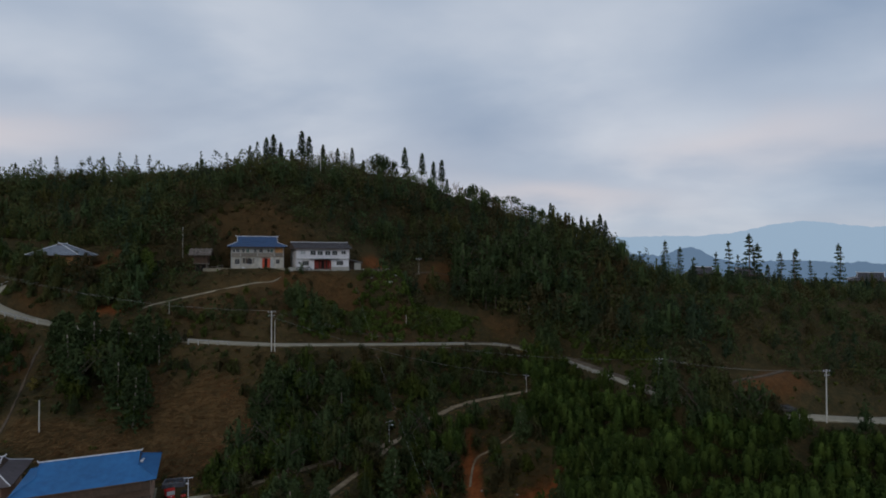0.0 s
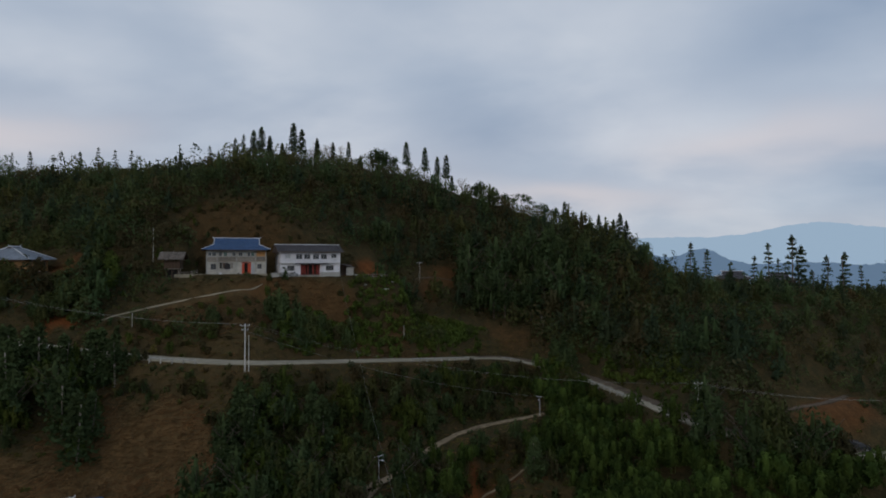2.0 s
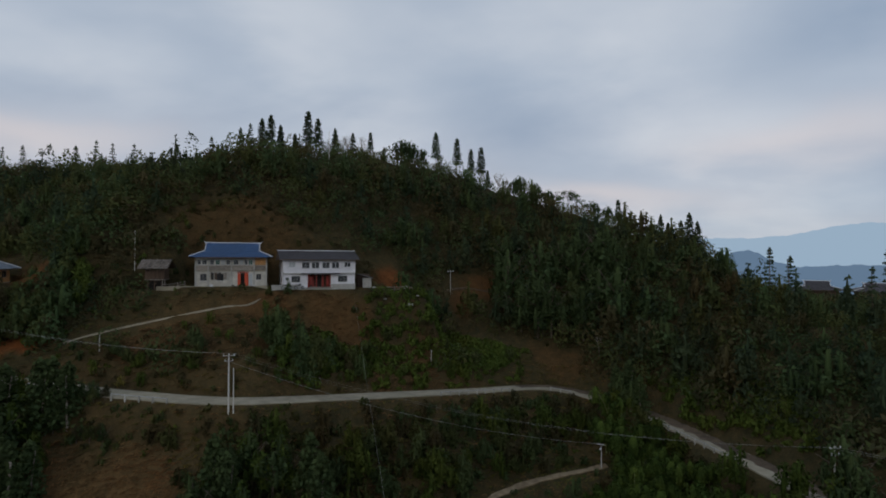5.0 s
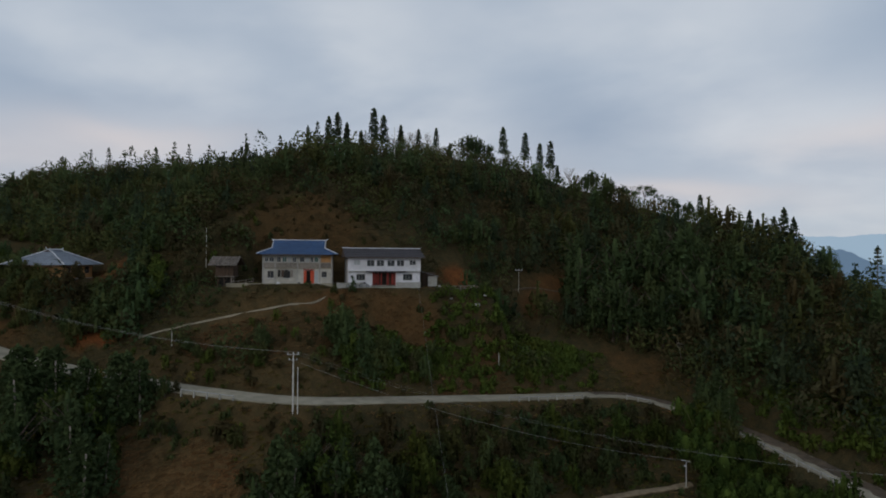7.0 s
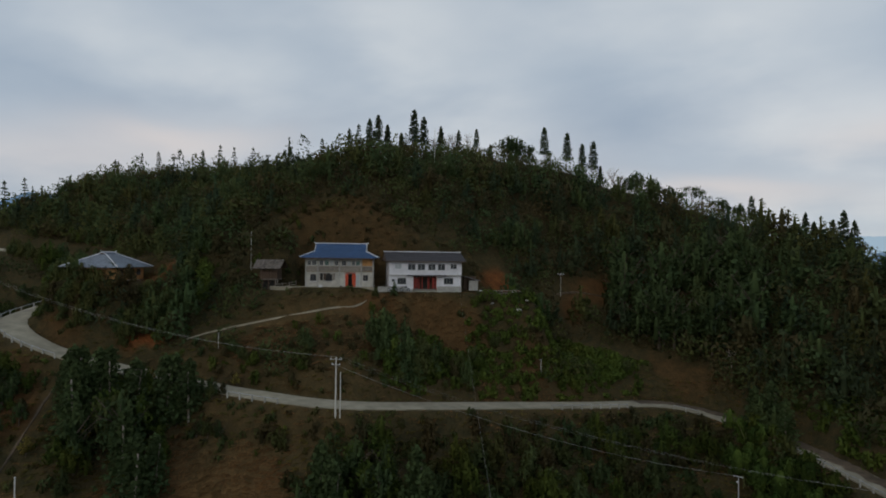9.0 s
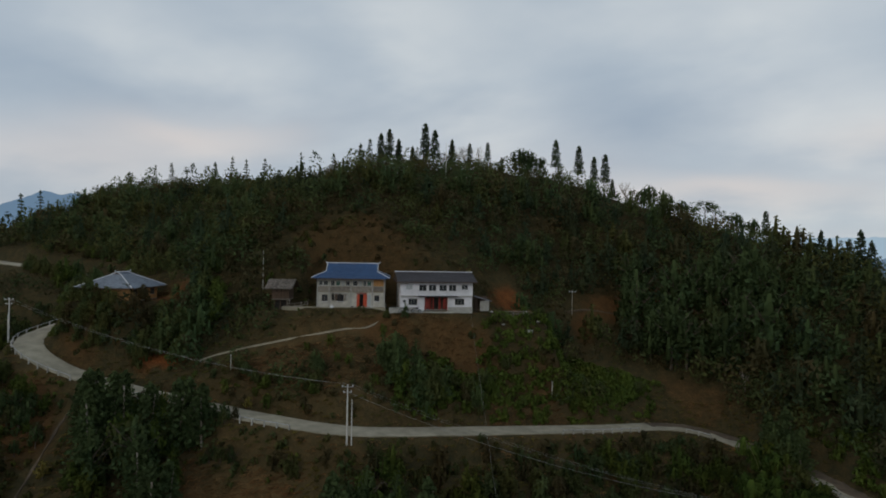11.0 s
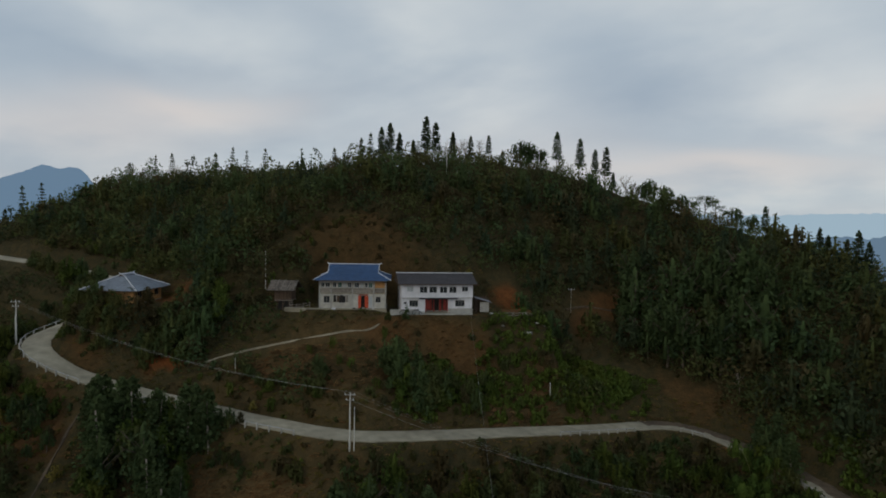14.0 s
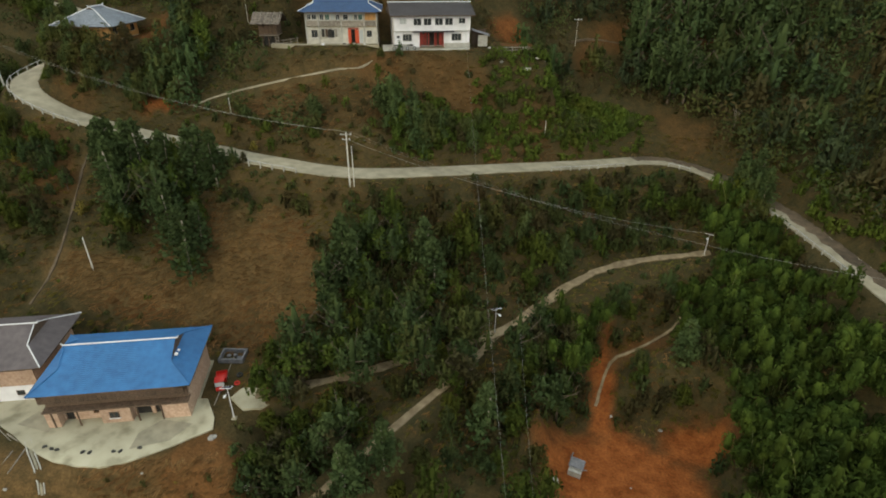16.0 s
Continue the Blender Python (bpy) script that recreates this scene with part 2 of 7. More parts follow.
M = dict(
    leaf=leafy("dark_green_leaves", (0.049, 0.081, 0.034), (0.071, 0.112, 0.043)),
    leaf_b=leafy("olive_green_leaves", (0.060, 0.080, 0.029), (0.083, 0.105, 0.036)),
    leaf_c=leafy("bright_green_leaves", (0.050, 0.083, 0.019), (0.095, 0.138, 0.029)),
    leaf_e=leafy("fresh_green_leaves", (0.060, 0.098, 0.019), (0.120, 0.168, 0.034), drift=0.3),
    leaf_d=leafy("brownish_olive_leaves", (0.054, 0.056, 0.027), (0.082, 0.079, 0.037)),
    leaf_y=leafy("yellow_green_leaves", (0.14, 0.13, 0.03), (0.28, 0.24, 0.07)),
    needle=leafy("fir_needles", (0.034, 0.058, 0.034), (0.062, 0.094, 0.046)),
    bamboo=leafy("bamboo_leaves", (0.030, 0.056, 0.013), (0.076, 0.116, 0.023), obj=0.35, island=0.3, drift=0.4),
    culm=shade("bamboo_culm", [(0.10, 0.13, 0.04), (0.18, 0.19, 0.07)], 2.0, 0.5),
    bark=shade("bark", [(0.06, 0.045, 0.035), (0.14, 0.11, 0.085)], 6.0, 0.9, bump=0.5, stretch=(1, 1, 0.2)),
    bark_pale=shade("pale_bark", [(0.20, 0.17, 0.14), (0.34, 0.30, 0.26)], 6.0, 0.9, bump=0.4, stretch=(1, 1, 0.2)),
    dry=leafy("dry_grass_blades", (0.105, 0.066, 0.028), (0.225, 0.145, 0.064), island=0.45),
    dry_b=leafy("pale_dry_grass_blades", (0.15, 0.093, 0.043), (0.255, 0.17, 0.082), island=0.45),
    grass=leafy("green_grass_blades", (0.050, 0.060, 0.014), (0.135, 0.125, 0.030), island=0.45),
    concrete=shade("pale_concrete", [(0.205, 0.185, 0.135), (0.315, 0.285, 0.215)], 0.6, 0.9, bump=0.25, bscale=8, big=0.28),
    track=shade("packed_dirt_track", [(0.125, 0.090, 0.052), (0.27, 0.21, 0.135)], 0.8, 0.95, bump=0.4, bscale=6, big=0.2),
    footway=shade("pale_trodden_concrete", [(0.19, 0.165, 0.12), (0.33, 0.295, 0.225)], 0.5, 0.9, bump=0.25, bscale=8, big=0.2),
    mud=shade("damp_brown_mud", [(0.055, 0.040, 0.026), (0.12, 0.085, 0.055)], 1.0, 0.9, bump=0.4, bscale=6, big=0.3),
    pole=shade("cast_concrete_pole", [(0.42, 0.41, 0.38), (0.58, 0.57, 0.53)], 3.0, 0.85, bump=0.2),
    steel=shade("galvanised_steel", [(0.30, 0.31, 0.32), (0.45, 0.46, 0.47)], 6.0, 0.45, metal=0.6),
    cable_grey=shade("grey_cable", [(0.20, 0.20, 0.19), (0.30, 0.30, 0.29)], 4.0, 0.6),
    cable=shade("black_cable", [(0.03, 0.03, 0.03), (0.05, 0.05, 0.05)], 4.0, 0.6),
    white=shade("white_wall_paint", [(0.58, 0.58, 0.62), (0.72, 0.72, 0.76)], 0.8, 0.8, bump=0.1, big=0.06),
    trimwhite=shade("white_trim", [(0.50, 0.51, 0.54), (0.66, 0.67, 0.70)], 3.0, 0.6),
    plinth=shade("grey_stone_plinth", [(0.28, 0.28, 0.26), (0.42, 0.41, 0.38)], 2.0, 0.9, bump=0.5, big=0.15),
    brick=shade("grey_brown_block", [(0.24, 0.215, 0.175), (0.37, 0.335, 0.28)], 2.5, 0.95, bump=0.3, obj=0.15, big=0.15),
    render=shade("cement_render", [(0.36, 0.345, 0.31), (0.50, 0.48, 0.43)], 1.2, 0.95, bump=0.2, big=0.2),
    redbrick=shade("pale_red_brick", [(0.34, 0.22, 0.16), (0.48, 0.34, 0.26)], 3.0, 0.95, bump=0.3, obj=0.12, big=0.15),
    timber=shade("weathered_brown_timber", [(0.052, 0.033, 0.024), (0.12, 0.077, 0.052)], 3.0, 0.85, bump=0.3, obj=0.2, stretch=(1, 1, 5)),
    timber_grey=shade("silvered_timber", [(0.15, 0.13, 0.11), (0.30, 0.27, 0.24)], 3.0, 0.9, bump=0.3, obj=0.2),
    oldshingle=shade("weathered_dark_shingle", [(0.075, 0.062, 0.052), (0.17, 0.145, 0.125)], 2.0, 0.9, bump=0.4, obj=0.35),
    orangewood=shade("new_orange_timber", [(0.40, 0.20, 0.07), (0.55, 0.30, 0.12)], 3.0, 0.7, bump=0.2, obj=0.1),
    blue=shade("blue_painted_steel_sheet", [(0.015, 0.050, 0.125), (0.022, 0.068, 0.168)], 1.2, 0.62, big=0.12),
    darktile=shade("dark_grey_roof_tile", [(0.024, 0.022, 0.027), (0.050, 0.046, 0.052)], 3.0, 0.75, bump=0.3, obj=0.12, big=0.2),
    greytile=shade("grey_roof_tile", [(0.10, 0.105, 0.12), (0.19, 0.19, 0.21)], 3.0, 0.8, bump=0.3, obj=0.12, big=0.2),
    blue_b=shade("bright_blue_painted_steel_sheet", [(0.010, 0.100, 0.265), (0.016, 0.135, 0.335)], 1.2, 0.6, big=0.12),
    yardconcrete=shade("pale_worn_concrete", [(0.22, 0.205, 0.145), (0.38, 0.355, 0.265), (0.42, 0.395, 0.305)], 0.45, 0.9, bump=0.25, bscale=8, big=0.3, detail=7.0),
    yardpatch=shade("darker_concrete", [(0.20, 0.185, 0.14), (0.29, 0.265, 0.20)], 0.9, 0.85, bump=0.2, big=0.2),
    slate=shade("blue_grey_slate", [(0.085, 0.105, 0.135), (0.15, 0.175, 0.21)], 3.0, 0.6, bump=0.3, obj=0.12, big=0.2),
    browntile=shade("grey_brown_sheet_roof", [(0.070, 0.058, 0.064), (0.11, 0.092, 0.098)], 1.2, 0.6, big=0.12),
    glass=shade("window_glass", [(0.02, 0.025, 0.03), (0.035, 0.04, 0.045)], 2.0, 0.12),
    glassgreen=shade("green_tinted_glass", [(0.03, 0.09, 0.07), (0.06, 0.15, 0.12)], 2.0, 0.12),
    curtain=shade("pale_curtain", [(0.30, 0.34, 0.36), (0.48, 0.50, 0.52)], 3.0, 0.9, stretch=(6, 6, 0.5)),
    red=shade("red_door_paint", [(0.20, 0.018, 0.014), (0.32, 0.035, 0.02)], 3.0, 0.55),
    orangedoor=shade("orange_red_door_paint", [(0.42, 0.045, 0.018), (0.52, 0.075, 0.024)], 3.0, 0.55),
    redcar=shade("red_vehicle_paint", [(0.45, 0.015, 0.015), (0.55, 0.025, 0.02)], 2.0, 0.3),
    darkcar=shade("dark_vehicle_paint", [(0.02, 0.022, 0.025), (0.035, 0.037, 0.04)], 2.0, 0.25),
    rubber=shade("black_rubber", [(0.02, 0.02, 0.02), (0.04, 0.04, 0.04)], 6.0, 0.9),
    # Painted shade for doorways and the barn's underside; also colours dark washing.
    darkness=shade("painted_shade_and_dark_cloth", [(0.015, 0.014, 0.013), (0.03, 0.028, 0.026)], 2.0, 0.95),
    rock=shade("grey_rubble", [(0.22, 0.21, 0.2), (0.42, 0.41, 0.39)], 3.0, 0.95, bump=0.4, obj=0.25),
    solar=shade("solar_panel_glass", [(0.02, 0.03, 0.06), (0.04, 0.05, 0.10)], 3.0, 0.2),
)


# ---------- mesh helpers ----------
def mesh_from(name, verts, faces, mats, slots=None, smooth=False):
    me = bpy.data.meshes.new(name)
    me.from_pydata([tuple(v) for v in verts], [], [tuple(f) for f in faces])
    for m in mats:
        me.materials.append(m)
    if slots is not None:
        me.polygons.foreach_set("material_index", np.asarray(slots, dtype=np.int32))
    if smooth:
        me.polygons.foreach_set("use_smooth", np.ones(len(me.polygons), dtype=bool))
    me.update()
    return me


def quads_mesh(name, verts, mats, slots=None):
    """A mesh of loose quads from an (n*4, 3) array, or (n*4, 6) with shading normals."""
    n = len(verts) // 4
    verts = np.asarray(verts, dtype=np.float32)
    me = bpy.data.meshes.new(name)
    me.vertices.add(n * 4)
    me.vertices.foreach_set("co", np.ascontiguousarray(verts[:, :3]).ravel())
    me.loops.add(n * 4)
    me.loops.foreach_set("vertex_index", np.arange(n * 4, dtype=np.int32))
    me.polygons.add(n)
    me.polygons.foreach_set("loop_start", np.arange(0, n * 4, 4, dtype=np.int32))
    for m in mats:
        me.materials.append(m)
    if slots is not None:
        me.polygons.foreach_set("material_index", np.asarray(slots, dtype=np.int32))
    if verts.shape[1] == 6:
        me.polygons.foreach_set("use_smooth", np.ones(n, dtype=bool))
        at = me.attributes.new("custom_normal", "FLOAT_VECTOR", "POINT")
        at.data.foreach_set("vector", np.ascontiguousarray(verts[:, 3:]).ravel())
    me.update()
    return me


class Box:
    """Collects solid pieces into one bmesh."""

    def __init__(self):
        self.bm = bmesh.new()

    def box(self, x0, y0, z0, x1, y1, z1, bevel=0.0):
        r = bmesh.ops.create_cube(self.bm, size=1.0)
        bmesh.ops.scale(self.bm, vec=(x1 - x0, y1 - y0, z1 - z0), verts=r["verts"])
        bmesh.ops.translate(self.bm, vec=((x0 + x1) / 2, (y0 + y1) / 2, (z0 + z1) / 2), verts=r["verts"])
        if bevel:
            edges = list({e for v in r["verts"] for e in v.link_edges})
            bmesh.ops.bevel(self.bm, geom=edges, offset=bevel, segments=1, affect="EDGES")
        return self

    def rod(self, a, b, r0, r1=None, seg=8):
        a, b = Vector(a), Vector(b)
        d = b - a
        m = Matrix.Translation((a + b) / 2) @ d.to_track_quat("Z", "Y").to_matrix().to_4x4()
        bmesh.ops.create_cone(self.bm, cap_ends=True, segments=seg, radius1=r0, radius2=r0 if r1 is None else r1, depth=d.length, matrix=m)
        return self

    def poly(self, pts):
        vs = [self.bm.verts.new(p) for p in pts]
        self.bm.faces.new(vs)
        return self

    def slab(self, pts, t):
        """A polygon thickened downwards."""
        top = [self.bm.verts.new(p) for p in pts]
        low = [self.bm.verts.new((p[0], p[1], p[2] - t)) for p in pts]
        self.bm.faces.new(top)
        self.bm.faces.new(low[::-1])
        n = len(pts)
        for i in range(n):
            j = (i + 1) % n
            self.bm.faces.new((top[i], low[i], low[j], top[j]))
        return self

    def mesh(self, name, material):
        bmesh.ops.recalc_face_normals(self.bm, faces=self.bm.faces)
        me = bpy.data.meshes.new(name)
        self.bm.to_mesh(me)
        self.bm.free()
        me.materials.append(material)
        return me


def part(name, bx, material, parent, label=""):
    me = bx.mesh(name, material) if isinstance(bx, Box) else bx
    ob = new(name, me)
    ob.parent = parent
    return tagged(ob, label)


def thing(name, m, label, category, group="", kind=""):
    ob = new(name)
    ob.matrix_world = m
    return tagged(ob, label, category, group, kind)


# ---------- ground ----------
ROAD = [
    (-240, 190, 47), (-190, 160, 45), (-150, 137, 43.8), (-128, 133.5, 42.6), (-114, 134, 41.2), (-103, 133, 39.6), (-96.5, 129, 37.6), (-95.5, 124, 35.0),
    (-98.2, 119.4, 32.6), (-98.2, 114.6, 31.0), (-94.0, 111.2, 29.6), (-87.2, 110.4, 27.5), (-78.5, 111.8, 25.2), (-64.2, 113.8, 23.0), (-50.6, 114.2, 21.8),
    (-37.7, 115.8, 21.0), (-26.6, 123.6, 19.8), (-16.2, 132.5, 18.5), (-2.6, 144.1, 16.8), (6.6, 152.4, 15.7), (13, 154.2, 15.1),
    (19.2, 151.3, 14.5), (28.5, 140, 13.6), (35.5, 124, 13.0), (42, 109.5, 12.2), (52, 102.8, 11.4), (67, 102.5, 10.2), (88, 107, 8.6), (140, 123, 6),
]


def catmull(pts, per=6):
    pts = [np.array(p, float) for p in pts]
    out = []
    for i in range(len(pts) - 1):
        p0, p1, p2, p3 = pts[max(i - 1, 0)], pts[i], pts[i + 1], pts[min(i + 2, len(pts) - 1)]
        for k in range(per):
            t = k / per
            out.append(0.5 * (2 * p1 + (p2 - p0) * t + (2 * p0 - 5 * p1 + 4 * p2 - p3) * t * t + (3 * p1 - p0 - 3 * p2 + p3) * t**3))
    out.append(pts[-1])
    return np.array(out)


ROADC = catmull(ROAD, 5)


def line_distance(P, line):
    """Distance, height on the line and signed side (left positive) for points P (n, 2)."""
    best = np.full(len(P), 1e9)
    zz = np.zeros(len(P))
    side = np.ones(len(P))
    for a, b in zip(line[:-1], line[1:]):
        ab = b[:2] - a[:2]
        ap = P - a[:2]
        t = np.clip(ap @ ab / (ab @ ab), 0, 1)
        d = np.hypot(*(ap - t[:, None] * ab).T)
        hit = d < best - 1e-9
        best[hit] = d[hit]
        zz[hit] = (a[2] + t * (b[2] - a[2]))[hit]
        side[hit] = np.sign(ab[0] * ap[:, 1] - ab[1] * ap[:, 0])[hit]
    return best, zz, side


def uphill(P):
    """True on the hill side of the road (inside the outline closed round the hill)."""
    ring = [(-9000, 260), *[(p[0], p[1]) for p in ROADC], (9000, 160), (9000, 9000), (-9000, 9000)]
    inside = np.zeros(len(P), bool)
    for (ax, ay), (bx, by) in zip(ring, ring[1:] + ring[:1]):
        if ay == by:
            continue
        cross = ((ay > P[:, 1]) != (by > P[:, 1])) & (P[:, 0] < (bx - ax) * (P[:, 1] - ay) / (by - ay) + ax)
        inside ^= cross
    return inside


def smoothstep(a, b, x):
    t = np.clip((x - a) / (b - a), 0, 1)
    return t * t * (3 - 2 * t)


def softmin(a, b, k):
    h = np.clip(0.5 + 0.5 * (b - a) / k, 0, 1)
    return b * (1 - h) + a * h - k * h * (1 - h)


def wob(x, y, s, seed=0.0):
    """Cheap smooth undulation in -1..1."""
    return (np.sin(x / s + 1.3 * seed) * np.cos(y / s * 1.13 + seed) + 0.5 * np.sin((x * 0.7 + y * 1.1) / s * 2.1 + seed * 2) + 0.35 * np.cos((x * 1.2 - y * 0.8) / s * 3.7 + seed)) / 1.6


ANG = radians(17)  # the houses on the terrace face the valley at this turn
ANG2 = radians(25)  # and those in the valley yard at this one
# level places: centre x, y, half length, half depth, turn, height, fall-off
FLATS = [
    (-49.5, 139.6, 7.7, 5.9, radians(22), 36.5, 4.0),
    (-34.7, 144.1, 8.3, 5.8, radians(27), 35.85, 4.0),
    (-61.0, 132.8, 3.0, 2.5, ANG, 35.9, 3.0),
    (-20.5, 149.5, 4.0, 3.0, ANG, 35.7, 8.0),
    (-52.0, 79.3, 13.5, 9.0, ANG2, 1.7, 5.0),
    (-72.5, 74.5, 11.0, 9.0, ANG2, 1.7, 5.0),
    (9.5, 94.0, 8.5, 7.0, radians(10), -4.0, 5.0),
    (-87.5, 122.8, 6.0, 5.0, radians(5), 37.3, 3.5),
    (86.0, 160.0, 24.0, 14.0, 0.0, 28.5, 16.0),
    (97.0, 213.0, 16.0, 8.0, 0.0, 29.5, 14.0),
]
PATHS = {
    "lower_track": [(-39, 85.5, 1.7), (-32.4, 88.6, 2.8), (-25.5, 93, 3.6), (-17.5, 99.5, 4.0), (-11.2, 105.3, 4.2), (-6.8, 111.8, 5.0), (-2, 119.5, 6.0), (2.9, 125, 6.5), (9.5, 129.5, 6.8), (16.2, 132.6, 7.2), (18.4, 133.2, 7.6)],
    "spur_track": [(52.5, 108.3, 14.9), (56.6, 109.2, 15.7), (60.4, 110.0, 16.1), (66.1, 112.9, 16.6)],
    "side_track": [(-11.2, 105.3, 4.0), (-14, 97, 3.2), (-17.6, 89.9, 2.4), (-21.5, 81.9, 1.3), (-26, 73, -0.5)],
    "gully_track": [(-80, 107, 22.0), (-79.6, 104.5, 19.5), (-77.6, 98.1, 13.7), (-75.9, 92.2, 9.3), (-76.4, 87.8, 6.0)],
    "red_track": [(14, 119, 3.2), (12.2, 115.8, 2.2), (8, 112, 0.8), (4.7, 109.1, -0.2), (3.5, 102.5, -2.8)],
}


def base_height(x, y):
    P = np.stack([x, y], -1)
    d, near_z, side = line_distance(P, ROADC)
    # height of the road felt from a distance: a weighted mean, so that no cliff runs between two stretches
    num, den = np.zeros(len(P)), np.zeros(len(P))
    for p in ROADC[::2]:
        w = 1.0 / (((P - p[:2]) ** 2).sum(-1) + 9.0) ** 2
        num += w * p[2]
        den += w
    k = smoothstep(4, 14, d)
    rz = near_z * (1 - k) + num / den * k
    s1 = np.interp(x, [-110, -60, -35, -14, 8, 40, 70], [0.60, 0.62, 0.70, 0.46, 0.72, 0.70, 0.62])
    s3 = np.interp(x, [-110, -60, -40, -12, 10, 45, 75], [0.80, 0.88, 1.0, 1.30, 1.15, 0.95, 0.70])
    up = rz + s1 * np.minimum(d, 16) + s3 * np.maximum(d - 16, 0)
    cap = np.interp(x, [-400, -220, -170, -150, -135, -95, -70, -50, -20, 0, 14, 30, 45, 62, 90, 150, 300], [36, 44, 50, 58.5, 64, 63, 63.5, 69, 68.5, 61.5, 58, 52, 44.5, 35, 29.5, 25, 20])
    cap = cap - 0.28 * np.maximum(174 - y, 0) * smoothstep(-120, -150, x) - 0.10 * np.maximum(y - 205, 0) + 1.2 * wob(x, y, 11, 2.0)
    up = softmin(up, cap, 9.0)
    s2 = np.interp(x, [-130, -100, -78, -55, -30, -10, 15, 35, 70], [0.45, 0.55, 0.95, 1.02, 0.80, 0.62, 0.40, 0.68, 0.60])
    dn = rz - s2 * np.minimum(d, 15) - 0.74 * s2 * np.maximum(d - 15, 0)
    floor = -7.0 + 0.02 * np.abs(x) - 0.12 * np.maximum(75 - y, 0)
    floor = np.maximum(floor, -30)
    dn = -softmin(-dn, -floor, 6.0)
    z = np.where(uphill(P), up, dn) + 0.45 * wob(x, y, 4.2, 1.0) * smoothstep(3, 9, d) + 0.9 * wob(x, y, 13.0, 5.0) * smoothstep(6, 20, d)
    # far country: the valley falls away behind the ridge and beside it
    far = smoothstep(330, 900, np.hypot(x + 20, y - 120))
    z = z * (1 - far) + far * (-60 + 14 * wob(x, y, 160, 3.0))
    for cx, cy, hx, hy, a, h, f in FLATS:
        u = (x - cx) * math.cos(a) + (y - cy) * math.sin(a)
        v = -(x - cx) * math.sin(a) + (y - cy) * math.cos(a)
        q = np.hypot(np.maximum(np.abs(u) - hx, 0), np.maximum(np.abs(v) - hy, 0))
        w = 1 - smoothstep(0, f, q)
        z = z * (1 - w) + h * w
    for line in PATHS.values():
        d2, pz, _ = line_distance(P, catmull(line, 4))
        w = 1 - smoothstep(1.5, 4.5, d2)
        z = z * (1 - w) + (pz - 0.12) * w
    w = 1 - smoothstep(2.5, 4.6, d)
    return z * (1 - w) + (near_z - 0.14) * w


def axis_points(lo, hi, step, far, n):
    ext = np.geomspace(step, far, n)
    return np.concatenate([lo - np.cumsum(ext)[::-1], np.arange(lo, hi + 0.01, step), hi + np.cumsum(ext)])


GX = axis_points(-165, 125, 1.25, 900, 26)
GY = axis_points(62, 226, 1.25, 900, 26)
GZ = base_height(*[a.ravel() for a in np.meshgrid(GX, GY, indexing="ij")]).reshape(len(GX), len(GY))


def ground_at(x, y):
    """Height of the ground sheet (bilinear)."""
    x, y = np.atleast_1d(np.asarray(x, float)), np.atleast_1d(np.asarray(y, float))
    i = np.clip(np.searchsorted(GX, x) - 1, 0, len(GX) - 2)
    j = np.clip(np.searchsorted(GY, y) - 1, 0, len(GY) - 2)
    u = (x - GX[i]) / (GX[i + 1] - GX[i])
    v = (y - GY[j]) / (GY[j + 1] - GY[j])
    return GZ[i, j] * (1 - u) * (1 - v) + GZ[i + 1, j] * u * (1 - v) + GZ[i, j + 1] * (1 - u) * v + GZ[i + 1, j + 1] * u * v


def gz(x, y):
    return float(ground_at(x, y)[0])


def patch(x, y, cx, cy, hx, hy, a=0.0, soft=0.35):
    """Soft elliptical patch with a ragged edge, 0..1."""
    u = ((x - cx) * math.cos(a) + (y - cy) * math.sin(a)) / hx
    v = (-(x - cx) * math.sin(a) + (y - cy) * math.cos(a)) / hy
    r = np.hypot(u, v) + 0.18 * wob(x, y, 2.3, 4.0)
    return 1 - smoothstep(1 - soft, 1 + soft * 0.4, r)


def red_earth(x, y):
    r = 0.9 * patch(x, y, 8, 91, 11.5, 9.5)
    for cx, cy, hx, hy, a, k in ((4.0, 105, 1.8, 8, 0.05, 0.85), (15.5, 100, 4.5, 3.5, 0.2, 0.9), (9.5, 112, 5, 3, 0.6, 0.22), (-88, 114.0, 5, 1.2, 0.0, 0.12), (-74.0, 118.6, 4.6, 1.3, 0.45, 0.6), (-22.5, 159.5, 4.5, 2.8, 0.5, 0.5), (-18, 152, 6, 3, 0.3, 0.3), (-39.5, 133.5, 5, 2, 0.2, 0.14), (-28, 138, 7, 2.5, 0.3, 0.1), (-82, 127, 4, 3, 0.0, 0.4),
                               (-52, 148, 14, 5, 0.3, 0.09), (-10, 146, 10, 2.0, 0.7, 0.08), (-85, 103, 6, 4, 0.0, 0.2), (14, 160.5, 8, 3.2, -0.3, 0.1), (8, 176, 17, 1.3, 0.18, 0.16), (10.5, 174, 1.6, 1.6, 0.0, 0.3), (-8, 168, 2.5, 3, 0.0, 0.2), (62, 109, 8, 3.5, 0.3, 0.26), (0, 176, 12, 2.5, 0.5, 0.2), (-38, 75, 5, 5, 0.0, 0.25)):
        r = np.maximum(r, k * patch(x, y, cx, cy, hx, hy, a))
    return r


